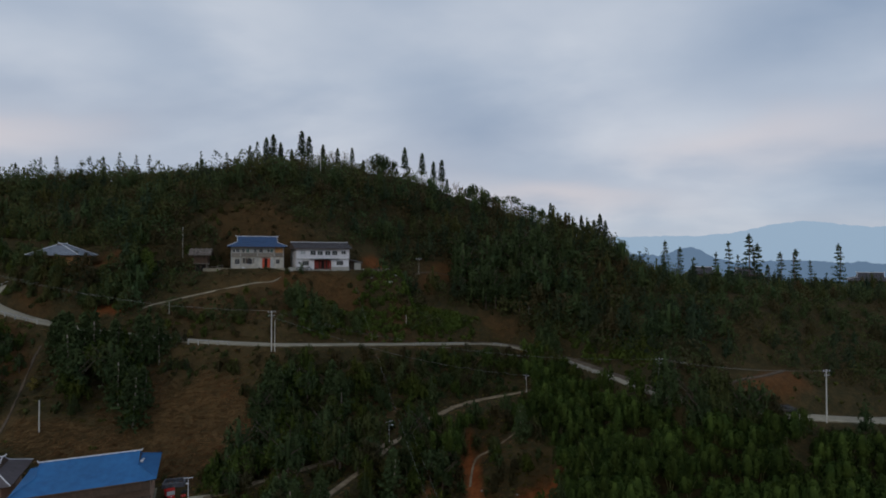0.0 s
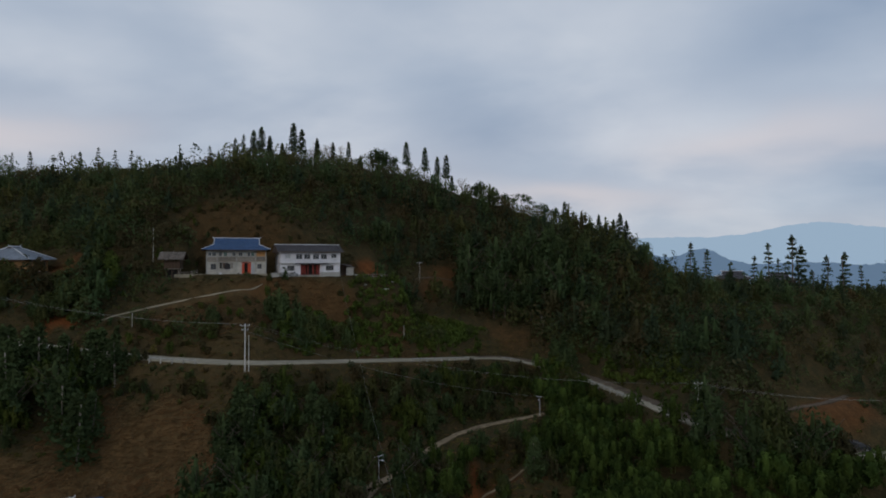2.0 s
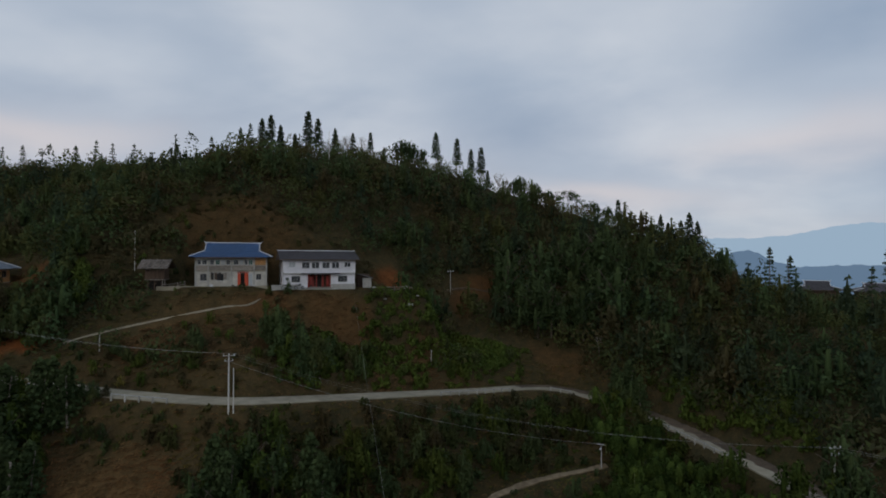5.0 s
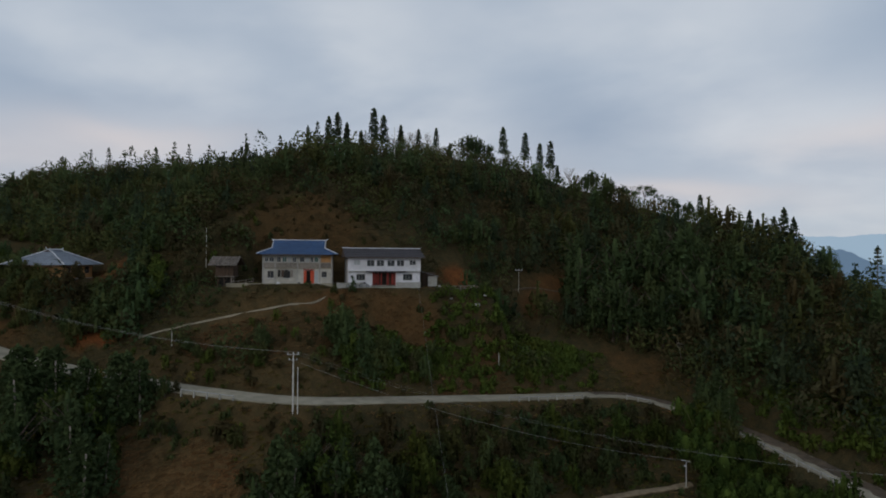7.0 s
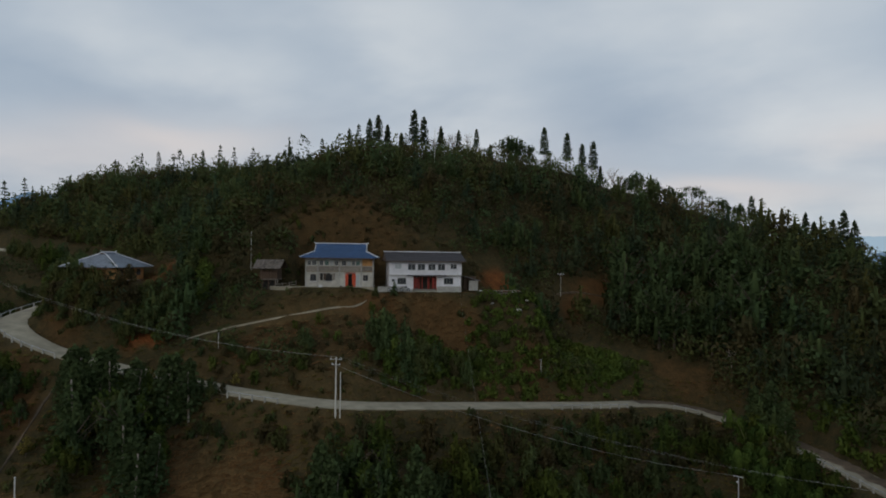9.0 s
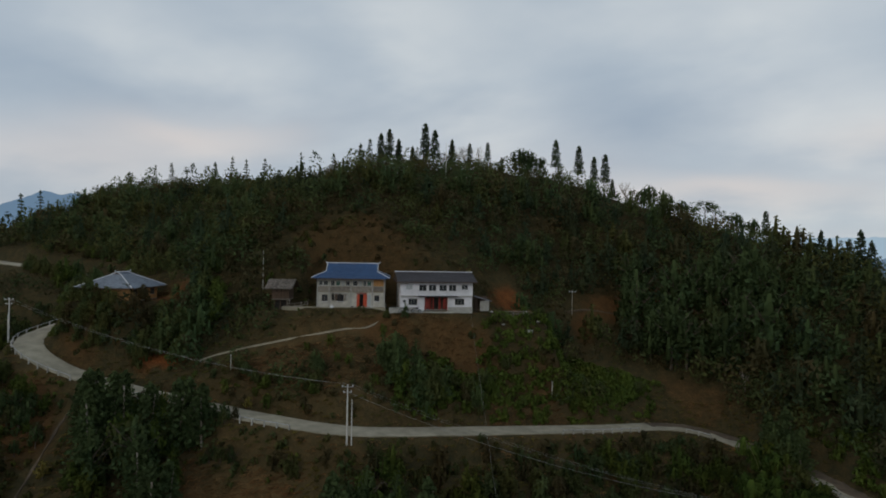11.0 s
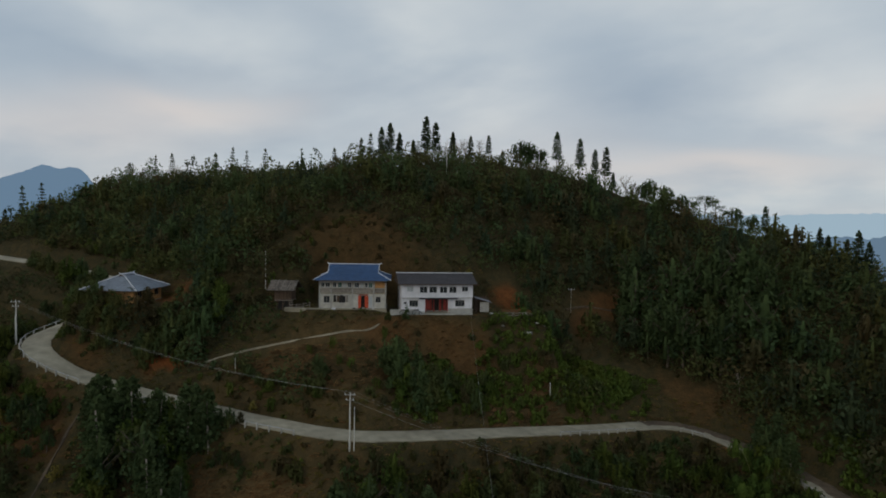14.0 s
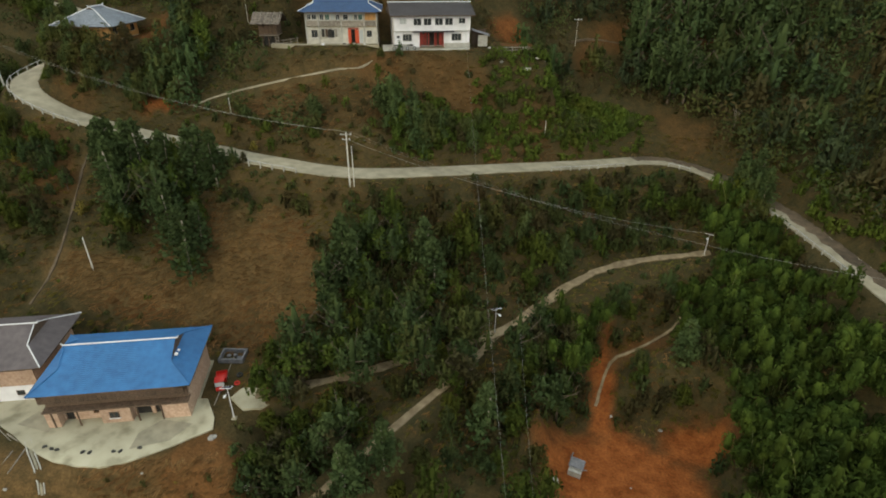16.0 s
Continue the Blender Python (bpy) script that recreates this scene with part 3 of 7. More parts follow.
def dry_grass(x, y):
    r = patch(x, y, -48.5, 100.5, 15, 9.0, 0.0)
    for q in ((-66, 94.5, 14, 3.5, 0.1), (-48, 126, 15, 6.5, 0.28), (-50, 68, 20, 6, 0.3), (-16, 138, 9, 3, 0.7), (-30, 136, 13, 4, 0.3)):
        r = np.maximum(r, patch(x, y, *q[:4], q[4]) * (0.55 if q[1] > 118 else 1.0))
    for q in ((-45, 123, 26, 10, 0.35), (-48, 109.5, 22, 4.5, 0.1), (-8, 140, 14, 6, 0.8), (5, 143, 10, 5, 0.6), (-15, 113, 9, 9, 0.3), (-88, 106, 9, 5, 0.0), (-41, 85.5, 7, 7, 0.0)):
        r = np.maximum(r, 0.29 * patch(x, y, *q))
    return r


def build_ground():
    nx, ny = len(GX), len(GY)
    X, Y = np.meshgrid(GX, GY, indexing="ij")
    V = np.stack([X, Y, GZ], -1).reshape(-1, 3)
    idx = np.arange(nx * ny).reshape(nx, ny)
    F = np.stack([idx[:-1, :-1], idx[1:, :-1], idx[1:, 1:], idx[:-1, 1:]], -1).reshape(-1, 4)
    me = bpy.data.meshes.new("ground")
    me.vertices.add(len(V)); me.vertices.foreach_set("co", V.astype(np.float32).ravel())
    me.loops.add(F.size); me.loops.foreach_set("vertex_index", F.astype(np.int32).ravel())
    me.polygons.add(len(F)); me.polygons.foreach_set("loop_start", np.arange(0, F.size, 4, dtype=np.int32))
    me.polygons.foreach_set("use_smooth", np.ones(len(F), dtype=bool))
    me.update()
    col = me.color_attributes.new("soil", "FLOAT_COLOR", "POINT")
    C = np.ones((len(V), 4), dtype=np.float32)
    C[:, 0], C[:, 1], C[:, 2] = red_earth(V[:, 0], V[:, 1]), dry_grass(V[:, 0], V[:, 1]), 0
    col.data.foreach_set("color", C.ravel())
    m = bpy.data.materials.new("hillside_soil")
    m.use_nodes = True
    nt = m.node_tree
    N, L = nt.nodes.new, nt.links.new
    b = nt.nodes["Principled BSDF"]
    b.inputs["Roughness"].default_value = 0.97
    b.inputs["Specular IOR Level"].default_value = 0.1
    at = N("ShaderNodeAttribute"); at.attribute_name = "soil"
    sp = N("ShaderNodeSeparateColor"); L(at.outputs["Color"], sp.inputs[0])
    tc = N("ShaderNodeTexCoord")

    def two(c0, c1, scale, det=6.0):
        n = N("ShaderNodeTexNoise"); n.inputs["Scale"].default_value = scale; n.inputs["Detail"].default_value = det; n.inputs["Roughness"].default_value = 0.65
        L(tc.outputs["Object"], n.inputs["Vector"])
        r = N("ShaderNodeValToRGB")
        r.color_ramp.elements[0].position, r.color_ramp.elements[0].color = 0.36, (*c0, 1)
        r.color_ramp.elements[1].position, r.color_ramp.elements[1].color = 0.64, (*c1, 1)
        L(n.outputs["Fac"], r.inputs[0])
        return r.outputs[0], n.outputs["Fac"]

    under, _ = two((0.032, 0.031, 0.015), (0.066, 0.048, 0.022), 0.8)
    dryc, _ = two((0.064, 0.044, 0.020), (0.132, 0.080, 0.036), 0.55)
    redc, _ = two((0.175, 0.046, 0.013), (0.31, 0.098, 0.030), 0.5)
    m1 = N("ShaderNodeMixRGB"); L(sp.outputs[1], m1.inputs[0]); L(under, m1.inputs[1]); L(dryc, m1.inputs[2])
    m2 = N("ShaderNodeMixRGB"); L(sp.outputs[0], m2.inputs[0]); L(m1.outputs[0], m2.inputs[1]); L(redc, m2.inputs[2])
    # pebbles, dead stalks and bare crumbs of soil
    fine, _ = two((0.55, 0.58, 0.55), (1.35, 1.3, 1.25), 3.5, 8.0)
    m3 = N("ShaderNodeMixRGB"); m3.blend_type = "MULTIPLY"; m3.inputs[0].default_value = 0.6
    L(m2.outputs[0], m3.inputs[1]); L(fine, m3.inputs[2])
    L(m3.outputs[0], b.inputs["Base Color"])
    nb = N("ShaderNodeTexNoise"); nb.inputs["Scale"].default_value = 2.2; nb.inputs["Detail"].default_value = 6
    L(tc.outputs["Object"], nb.inputs["Vector"])
    bp = N("ShaderNodeBump"); bp.inputs["Strength"].default_value = 0.8; bp.inputs["Distance"].default_value = 0.25
    L(nb.outputs["Fac"], bp.inputs["Height"]); L(bp.outputs[0], b.inputs["Normal"])
    me.materials.append(m)
    ob = new("ground", me)
    tagged(ob, "wooded hillside of brown soil, dry grass and red earth", "ground", kind="structure")


build_ground()


def strip(name, line, width, lift, material, label, category, thick=0.18, ragged=0.0, kind="structure", per=6):
    c = catmull(line, per) if len(line) < 60 else line
    t = np.gradient(c[:, :2], axis=0)
    t /= np.linalg.norm(t, axis=1)[:, None]
    nrm = np.stack([-t[:, 1], t[:, 0]], -1)
    rng = np.random.RandomState(len(name))
    verts, faces = [], []
    for i in range(len(c)):
        a = width / 2 * (1 + ragged * rng.uniform(-1, 1))
        b = width / 2 * (1 + ragged * rng.uniform(-1, 1))
        for s, q in ((-1, a), (-0.33, a * 0.33), (0.33, b * 0.33), (1, b)):
            p = c[i, :2] + nrm[i] * (q if s > 0 else -q)
            verts.append((p[0], p[1], c[i, 2] + lift + (0.02 if abs(s) < 1 else 0)))
        for s, q in ((-1, a), (1, b)):
            p = c[i, :2] + nrm[i] * s * q
            verts.append((p[0], p[1], c[i, 2] + lift - thick))
    for i in range(len(c) - 1):
        o, n = i * 6, i * 6 + 6
        for k in range(3):
            faces.append((o + k + 1, o + k, n + k, n + k + 1))
        faces.append((o, o + 4, n + 4, n))
        faces.append((o + 5, o + 3, n + 3, n + 5))
    ob = new(name, mesh_from(name, verts, faces, [material]))
    return tagged(ob, label, category, kind=kind)


strip("road", ROADC, 4.2, 0.0, M["concrete"], "narrow pale concrete road cut into the hillside", "road", ragged=0.04)
bend = ROADC[[k for k in range(len(ROADC)) if 4 < ROADC[k, 0] < 46 and ROADC[k, 1] > 104]]
turn_in = np.gradient(bend[:, :2], axis=0)
turn_in /= np.linalg.norm(turn_in, axis=1)[:, None]
strip("road_mud", [(p[0] - t[1] * 1.05, p[1] + t[0] * 1.05, p[2]) for p, t in zip(bend, turn_in)], 2.3, 0.035, M["mud"], "brown mud washed over the inside of the road bend", "mud", thick=0.1, ragged=0.35, per=3)
strip("lower_track", PATHS["lower_track"], 1.4, 0.02, M["track"], "pale packed dirt track below the road", "track", ragged=0.34)
strip("side_track", PATHS["side_track"], 1.0, 0.02, M["track"], "worn dirt track among bamboo and trees", "track", ragged=0.15)
strip("red_track", PATHS["red_track"], 0.38, 0.02, M["track"], "narrow grey track down to red earth clearing", "track", ragged=0.4)
strip("spur_track", PATHS["spur_track"], 1.0, 0.03, M["mud"], "short brown dirt track climbing from the road", "track", ragged=0.35)
strip("gully_track", PATHS["gully_track"], 0.36, 0.03, M["mud"], "narrow brown dirt gully down the slope", "path", ragged=0.6)


# ---------- houses ----------
def turned(x, y, z, a):
    return Matrix.Translation((x, y, z)) @ Matrix.Rotation(a, 4, "Z")


def lerp3(p, q, t):
    return tuple(p[i] + (q[i] - p[i]) * t for i in range(3))


def courses(bx, a0, a1, b0, b1, n, step=0.035):
    """Overlapping roof courses on a quad whose upper edge is a0-a1 and lower edge b0-b1."""
    for i in range(n):
        t0, t1 = i / n, (i + 1) / n
        p0, p1 = lerp3(a0, b0, t0), lerp3(a1, b1, t0)
        q0, q1 = lerp3(a0, b0, t1), lerp3(a1, b1, t1)
        q0, q1 = (q0[0], q0[1], q0[2] + step), (q1[0], q1[1], q1[2] + step)
        d0, d1 = (q0[0], q0[1], q0[2] - step), (q1[0], q1[1], q1[2] - step)
        bx.poly((p0, p1, q1, q0))
        bx.poly((q0, q1, d1, d0))


def hip_gable_roof(parent, R, EX, D, h0, h1, mat, capmat, label, lift=0.25, rows=9, caplabel="white ridge cap", bend=0.45, hipmat=None, brk=0.48):
    """Hip-and-gable roof: short gables above a hipped skirt, with upturned corners."""
    yb = brk * D
    zb = h0 + (h1 - h0) * bend
    bx = Box()
    for s in (-1, 1):
        courses(bx, (-R, 0, h1), (R, 0, h1), (-R, s * yb, zb), (R, s * yb, zb), rows)
        # skirt in three strips so that the eaves sweep up to the corners
        xs = [-1, -0.8, 0.8, 1]
        for k in range(3):
            za = lift if k == 0 else 0
            zc = lift if k == 2 else 0
            courses(bx, (R * xs[k], s * yb, zb), (R * xs[k + 1], s * yb, zb), (EX * xs[k], s * D, h0 + za), (EX * xs[k + 1], s * D, h0 + zc), rows)
        for k in range(3):
            za = lift if k == 0 else 0
            zc = lift if k == 2 else 0
            courses(bx, (s * R, yb * xs[k], zb), (s * R, yb * xs[k + 1], zb), (s * EX, D * xs[k], h0 + za), (s * EX, D * xs[k + 1], h0 + zc), rows)
    roof = part("roof", bx, mat, parent, label)
    under = Box()
    under.poly([(-EX, -D, h0 - 0.12 + lift), (-EX * 0.8, -D, h0 - 0.12), (EX * 0.8, -D, h0 - 0.12), (EX, -D, h0 - 0.12 + lift), (EX, D, h0 - 0.12 + lift), (EX * 0.8, D, h0 - 0.12), (-EX * 0.8, D, h0 - 0.12), (-EX, D, h0 - 0.12 + lift)])
    for s in (-1, 1):
        under.poly([(s * R, -yb, zb), (s * R, yb, zb), (s * R, 0, h1)])
        under.box(-EX * 0.8, s * D - 0.05, h0 - 0.14, EX * 0.8, s * D + 0.02, h0 + 0.02)
        under.box(s * EX - 0.05, -D * 0.8, h0 - 0.14, s * EX + 0.02, D * 0.8, h0 + 0.02)
    part("soffit", under, M["timber"], roof, "dark timber eaves boards")
    c = Box().rod((-R - 0.25, 0, h1 + 0.06), (R + 0.25, 0, h1 + 0.06), 0.10, seg=6)
    for s in (-1, 1):
        c.rod((s * (R + 0.2), 0, h1 + 0.04), (s * (R + 0.45), 0, h1 + 0.35), 0.12, 0.05, 6)
    part("ridge_cap", c, capmat, roof, caplabel)
    for sx in (-1, 1):
        for sy in (-1, 1):
            h = Box().rod((sx * R, sy * yb * 0.1, h1), (sx * R, sy * yb, zb + 0.05), 0.07, seg=5)
            h.rod((sx * R, sy * yb, zb + 0.05), (sx * EX, sy * D, h0 + lift + 0.05), 0.08, seg=5)
            part("hip_cap", h, hipmat or capmat, roof, "" if hipmat else caplabel)
    return roof


def window(parent, x0, z0, x1, z1, y, panes=2, glass="glass", frame_mat="trimwhite", name="window", sill=True):
    """A window set in the wall whose face is at y, facing -y."""
    f = Box()
    t = 0.07
    f.box(x0, y - 0.05, z0, x0 + t, y + 0.08, z1).box(x1 - t, y - 0.05, z0, x1, y + 0.08, z1)
    f.box(x0 + t, y - 0.05, z0, x1 - t, y + 0.08, z0 + t).box(x0 + t, y - 0.05, z1 - t, x1 - t, y + 0.08, z1)
    w = part(name, f, M[frame_mat], parent)
    step = (x1 - x0 - 2 * t) / panes
    for i in range(panes):
        a = x0 + t + i * step
        part("pane", Box().box(a, y + 0.0, z0 + t, a + step - (0.05 if i < panes - 1 else 0), y + 0.03, z1 - t), M[glass], w)
        if i < panes - 1:
            part("mullion", Box().box(a + step - 0.05, y - 0.04, z0 + t, a + step, y + 0.06, z1 - t), M[frame_mat], w)
    if sill:
        part("sill", Box().box(x0 - 0.08, y - 0.14, z0 - 0.08, x1 + 0.08, y - 0.0, z0), M["trimwhite"], w)
    return w


def holed_wall(bx, x0, x1, z0, z1, y0, y1, holes):
    """One wall along x between y0 and y1 with rectangular openings (x0, z0, x1, z1) through it."""
    xs = sorted({x0, x1, *[h[0] for h in holes], *[h[2] for h in holes]})
    zs = sorted({z0, z1, *[h[1] for h in holes], *[h[3] for h in holes]})
    nx, nz = len(xs) - 1, len(zs) - 1
    solid = [[not any(h[0] < (xs[i] + xs[i + 1]) / 2 < h[2] and h[1] < (zs[j] + zs[j + 1]) / 2 < h[3] for h in holes) for j in range(nz)] for i in range(nx)]
    verts = {}

    def v(i, j, k):
        if (i, j, k) not in verts:
            verts[i, j, k] = bx.bm.verts.new((xs[i], (y0, y1)[k], zs[j]))
        return verts[i, j, k]

    def is_solid(i, j):
        return 0 <= i < nx and 0 <= j < nz and solid[i][j]

    for i in range(nx):
        for j in range(nz):
            if not solid[i][j]:
                continue
            for k in (0, 1):
                bx.bm.faces.new((v(i, j, k), v(i + 1, j, k), v(i + 1, j + 1, k), v(i, j + 1, k)))
            if not is_solid(i - 1, j):
                bx.bm.faces.new((v(i, j, 0), v(i, j, 1), v(i, j + 1, 1), v(i, j + 1, 0)))
            if not is_solid(i + 1, j):
                bx.bm.faces.new((v(i + 1, j, 0), v(i + 1, j, 1), v(i + 1, j + 1, 1), v(i + 1, j + 1, 0)))
            if not is_solid(i, j - 1):
                bx.bm.faces.new((v(i, j, 0), v(i, j, 1), v(i + 1, j, 1), v(i + 1, j, 0)))
            if not is_solid(i, j + 1):
                bx.bm.faces.new((v(i, j + 1, 0), v(i, j + 1, 1), v(i + 1, j + 1, 1), v(i + 1, j + 1, 0)))
    return bx


def white_house():
    h = thing("house", turned(-38.75, 137.5, 35.87, radians(27)) @ Matrix.Diagonal((0.957, 1, 0.925, 1)), "white two-storey farmhouse with dark tiled roof and red entrance", "house")
    W, D = 13.9, 8.0
    H1, H2 = 3.1, 6.0
    up = [(0.95, 4.4, 2.25, 5.45), (3.45, 4.15, 4.95, 5.45), (5.3, 4.15, 6.8, 5.45), (7.35, 4.15, 8.85, 5.45), (9.2, 4.15, 10.7, 5.45), (11.7, 4.4, 13.0, 5.45)]
    lo = [(1.5, 1.35, 3.2, 2.65), (4.6, 0.35, 9.1, 2.95), (10.5, 1.35, 12.4, 2.65)]
    part("ground_floor_wall", holed_wall(Box(), 0, W, 0.35, H1, 0, 0.25, lo), M["white"], h, "white-painted front wall")
    part("upper_wall", holed_wall(Box(), -0.03, W + 0.03, H1 + 0.12, H2, -0.35, -0.1, up), M["white"], h, "white upper front wall standing proud")
    part("floor_band", Box().box(3.3, -0.95, H1 - 0.08, 10.9, 0.0, H1 + 0.11), M["darktile"], h, "dark tiled canopy over the entrance")
    for x in (3.25, 7.0, 10.85):
        part("pilaster", Box().box(x, -0.45, H1 + 0.12, x + 0.14, -0.352, H2), M["white"], h)
    part("floor_edge", Box().box(-0.06, -0.38, H1 - 0.02, 3.28, 0.0, H1 + 0.11), M["plinth"], h)
    part("floor_edge", Box().box(10.92, -0.38, H1 - 0.02, W + 0.06, 0.0, H1 + 0.11), M["plinth"], h)
    part("small_window", Box().box(0.45, -0.03, 1.9, 0.95, 0.02, 2.35), M["glass"], h)
    part("side_wall", Box().box(0, 0.25, 0.35, 0.25, D, H2), M["white"], h)
    part("side_wall", Box().box(W - 0.25, 0.25, 0.35, W, D, H2), M["white"], h)
    part("back_wall", Box().box(0.25, D - 0.25, 0.35, W - 0.25, D, H2), M["white"], h)
    part("floor_slab", Box().box(0.02, -0.33, H1, W - 0.02, D - 0.02, H1 + 0.1), M["concrete"], h)
    part("plinth", Box().box(-0.08, -0.12, -0.6, 4.55, D + 0.05, 0.35).box(9.15, -0.12, -0.6, W + 0.08, D + 0.05, 0.35).box(4.55, 1.4, -0.6, 9.15, D, 0.36), M["plinth"], h, "grey stone plinth")
    part("plinth_course", Box().box(9.2, -0.16, 0.35, W + 0.08, -0.02, 0.95), M["plinth"], h, "grey stone facing under the window")
    for k, q in enumerate(up):
        window(h, *q, -0.3, 2, "curtain" if k == 0 else "glass")
    window(h, *lo[0], 0.06, 3, "glass", "plinth")
    window(h, *lo[2], 0.06, 3, "glass", "plinth")
    # recessed entrance
    part("entrance_wall", Box().box(4.6, 1.45, 0.35, 9.1, 1.6, H1), M["timber"], h, "dark recessed entrance wall")
    for x0, x1 in ((4.75, 5.3), (5.65, 6.1), (7.6, 8.0), (8.4, 8.95)):
        part("door_leaf", Box().box(x0, 1.36, 0.36, x1, 1.44, 2.75, 0.02), M["red"], h, "red panelled door leaf")
    # near-black panel painted for the shade inside the doorway
    part("doorway", Box().box(6.3, 1.38, 0.36, 7.4, 1.44, 2.6), M["darkness"], h, "open doorway, its shade painted as a dark panel")
    for x in (4.7, 6.3, 7.45, 8.98):
        part("column", Box().box(x - 0.09, 0.05, 0.35, x + 0.09, 0.23, 2.95), M["red"], h, "red timber post")
    for x in (5.2, 8.5):
        part("banner", Box().box(x - 0.18, 0.0, 0.8, x + 0.18, 0.03, 2.6), M["red"], h, "red paper couplet strip")
    part("step", Box().box(4.4, -0.7, -0.4, 9.3, 1.4, 0.15), M["concrete"], h, "concrete entrance step")
    # gable roof with tile rows
    roof = Box()
    ex, fy, by, h0, h1 = 0.75, -1.15, D + 0.8, 5.95, 7.75
    ym = D / 2 - 0.1
    courses(roof, (-ex, ym, h1), (W + ex, ym, h1), (-ex, fy, h0), (W + ex, fy, h0), 14, 0.04)
    courses(roof, (W + ex, ym, h1), (-ex, ym, h1), (W + ex, by, h0), (-ex, by, h0), 14, 0.04)
    r = part("roof", roof, M["darktile"], h, "dark grey tiled gable roof")
    sf = Box()
    for x in (-ex, W + ex):
        sf.poly([(x, fy, h0 - 0.12), (x, ym, h1 - 0.12), (x, by, h0 - 0.12)])
        sf.poly([(min(max(x, 0.02), W - 0.02), 0, H2 - 0.1), (min(max(x, 0.02), W - 0.02), ym, h1 - 0.2), (min(max(x, 0.02), W - 0.02), D, H2 - 0.1)])
    sf.poly([(-ex, fy, h0 - 0.1), (W + ex, fy, h0 - 0.1), (W + ex, ym, h1 - 0.1), (-ex, ym, h1 - 0.1)])
    sf.poly([(-ex, by, h0 - 0.1), (W + ex, by, h0 - 0.1), (W + ex, ym, h1 - 0.1), (-ex, ym, h1 - 0.1)])
    part("soffit", sf, M["timber"], r, "dark timber eaves")
    part("ridge_cap", Box().rod((-ex, ym, h1 + 0.06), (W + ex, ym, h1 + 0.06), 0.09, seg=6).box(-ex - 0.1, ym - 0.1, h1, -ex + 0.4, ym + 0.1, h1 + 0.2).box(W + ex - 0.4, ym - 0.1, h1, W + ex + 0.1, ym + 0.1, h1 + 0.2), M["trimwhite"], r, "white ridge cap")
    part("fascia", Box().box(-ex, fy - 0.03, h0 - 0.14, W + ex, fy, h0 + 0.02), M["timber"], r)
    return h


def blue_house():
    h = thing("house", turned(-53.6, 133.55, 36.5, radians(22)) @ Matrix.Diagonal((0.93, 1, 0.915, 1)), "two-storey grey block farmhouse with blue sheet-metal roof", "house")
    W, D = 13.2, 8.0
    H1, H2 = 2.95, 5.7
    up = [(0.35, 4.3, 1.05, 5.25), (1.2, 4.3, 2.1, 5.25), (2.65, 4.25, 3.4, 5.25), (3.65, 4.25, 4.5, 5.25), (4.7, 4.25, 5.4, 5.25), (5.6, 4.25, 6.35, 5.25), (6.95, 4.25, 7.9, 5.25), (8.1, 4.25, 8.75, 5.25), (9.0, 4.25, 9.6, 5.25), (9.75, 4.25, 10.55, 5.25), (11.2, 4.25, 12.5, 5.25)]
    lo = [(0.9, 1.1, 2.1, 2.5), (3.9, 1.1, 5.2, 2.5), (7.9, 0.1, 9.6, 2.6), (11.2, 1.2, 12.2, 2.4)]
    part("ground_floor_wall", holed_wall(Box(), 0, W, 0, H1, 0, 0.25, lo), M["render"], h, "pale grey cement-rendered front wall")
    part("door_panel", Box().box(9.85, -0.05, 0.1, 10.5, -0.005, 2.5), M["curtain"], h, "pale blue panel beside the door")
    part("upper_wall", holed_wall(Box(), 0, 11.0, H1 + 0.16, H2, 0.02, 0.24, up[:10]), M["render"], h, "grey rendered upper front wall")
    part("upper_wall", holed_wall(Box(), 11.0, W, H1 + 0.16, H2, 0.02, 0.24, up[10:]), M["orangewood"], h, "new orange timber upper wall")
    part("floor_beam", Box().box(-0.1, -0.12, H1, W + 0.1, 0.3, H1 + 0.15), M["concrete"], h)
    part("side_wall", Box().box(0, 0.25, 0, 0.25, D, H2), M["brick"], h)
    part("side_wall", Box().box(W - 0.25, 0.25, 0, W, D, H2), M["brick"], h)
    part("back_wall", Box().box(0.25, D - 0.25, 0, W - 0.25, D, H2), M["brick"], h)
    for x in (-0.05, 2.25, 6.45, 10.7, W - 0.2):
        part("column", Box().box(x, -0.14, 0, x + 0.25, -0.01, H2), M["plinth"], h, "concrete frame column")
    part("footing", Box().box(-0.15, -0.25, -0.8, W + 0.15, D + 0.1, 0.0), M["plinth"], h)
    for x0, x1 in ((0.2, 2.23), (2.52, 6.43), (6.72, 10.68), (10.97, W - 0.22)):
        part("spandrel", Box().box(x0, -0.06, H1 + 0.2, x1, 0.018, 4.08, 0.02), M["timber_grey"], h, "weathered brown board panel under the windows")
        part("rail_band", Box().box(x0, -0.1, 4.1, x1, 0.018, 4.2), M["plinth"], h)
    part("awning_rod", Box().rod((2.7, -0.5, 2.75), (6.2, -0.5, 2.75), 0.03, seg=5), M["steel"], h)
    for x, w, mt in ((2.9, 0.5, "darkness"), (3.6, 0.4, "timber"), (4.2, 0.6, "darkness"), (5.3, 0.45, "timber_grey")):
        part("washing", Box().box(x, -0.53, 1.35, x + w, -0.49, 2.72, 0.01), M[mt], h, "dark clothes hung under the floor beam")
    for k, q in enumerate(up):
        window(h, *q, 0.1, 2, ("glass", "glass", "glass", "glassgreen", "curtain", "glass", "glass", "curtain", "glass", "glassgreen", "orangewood")[k], "orangewood" if k == 10 else "curtain", sill=False)
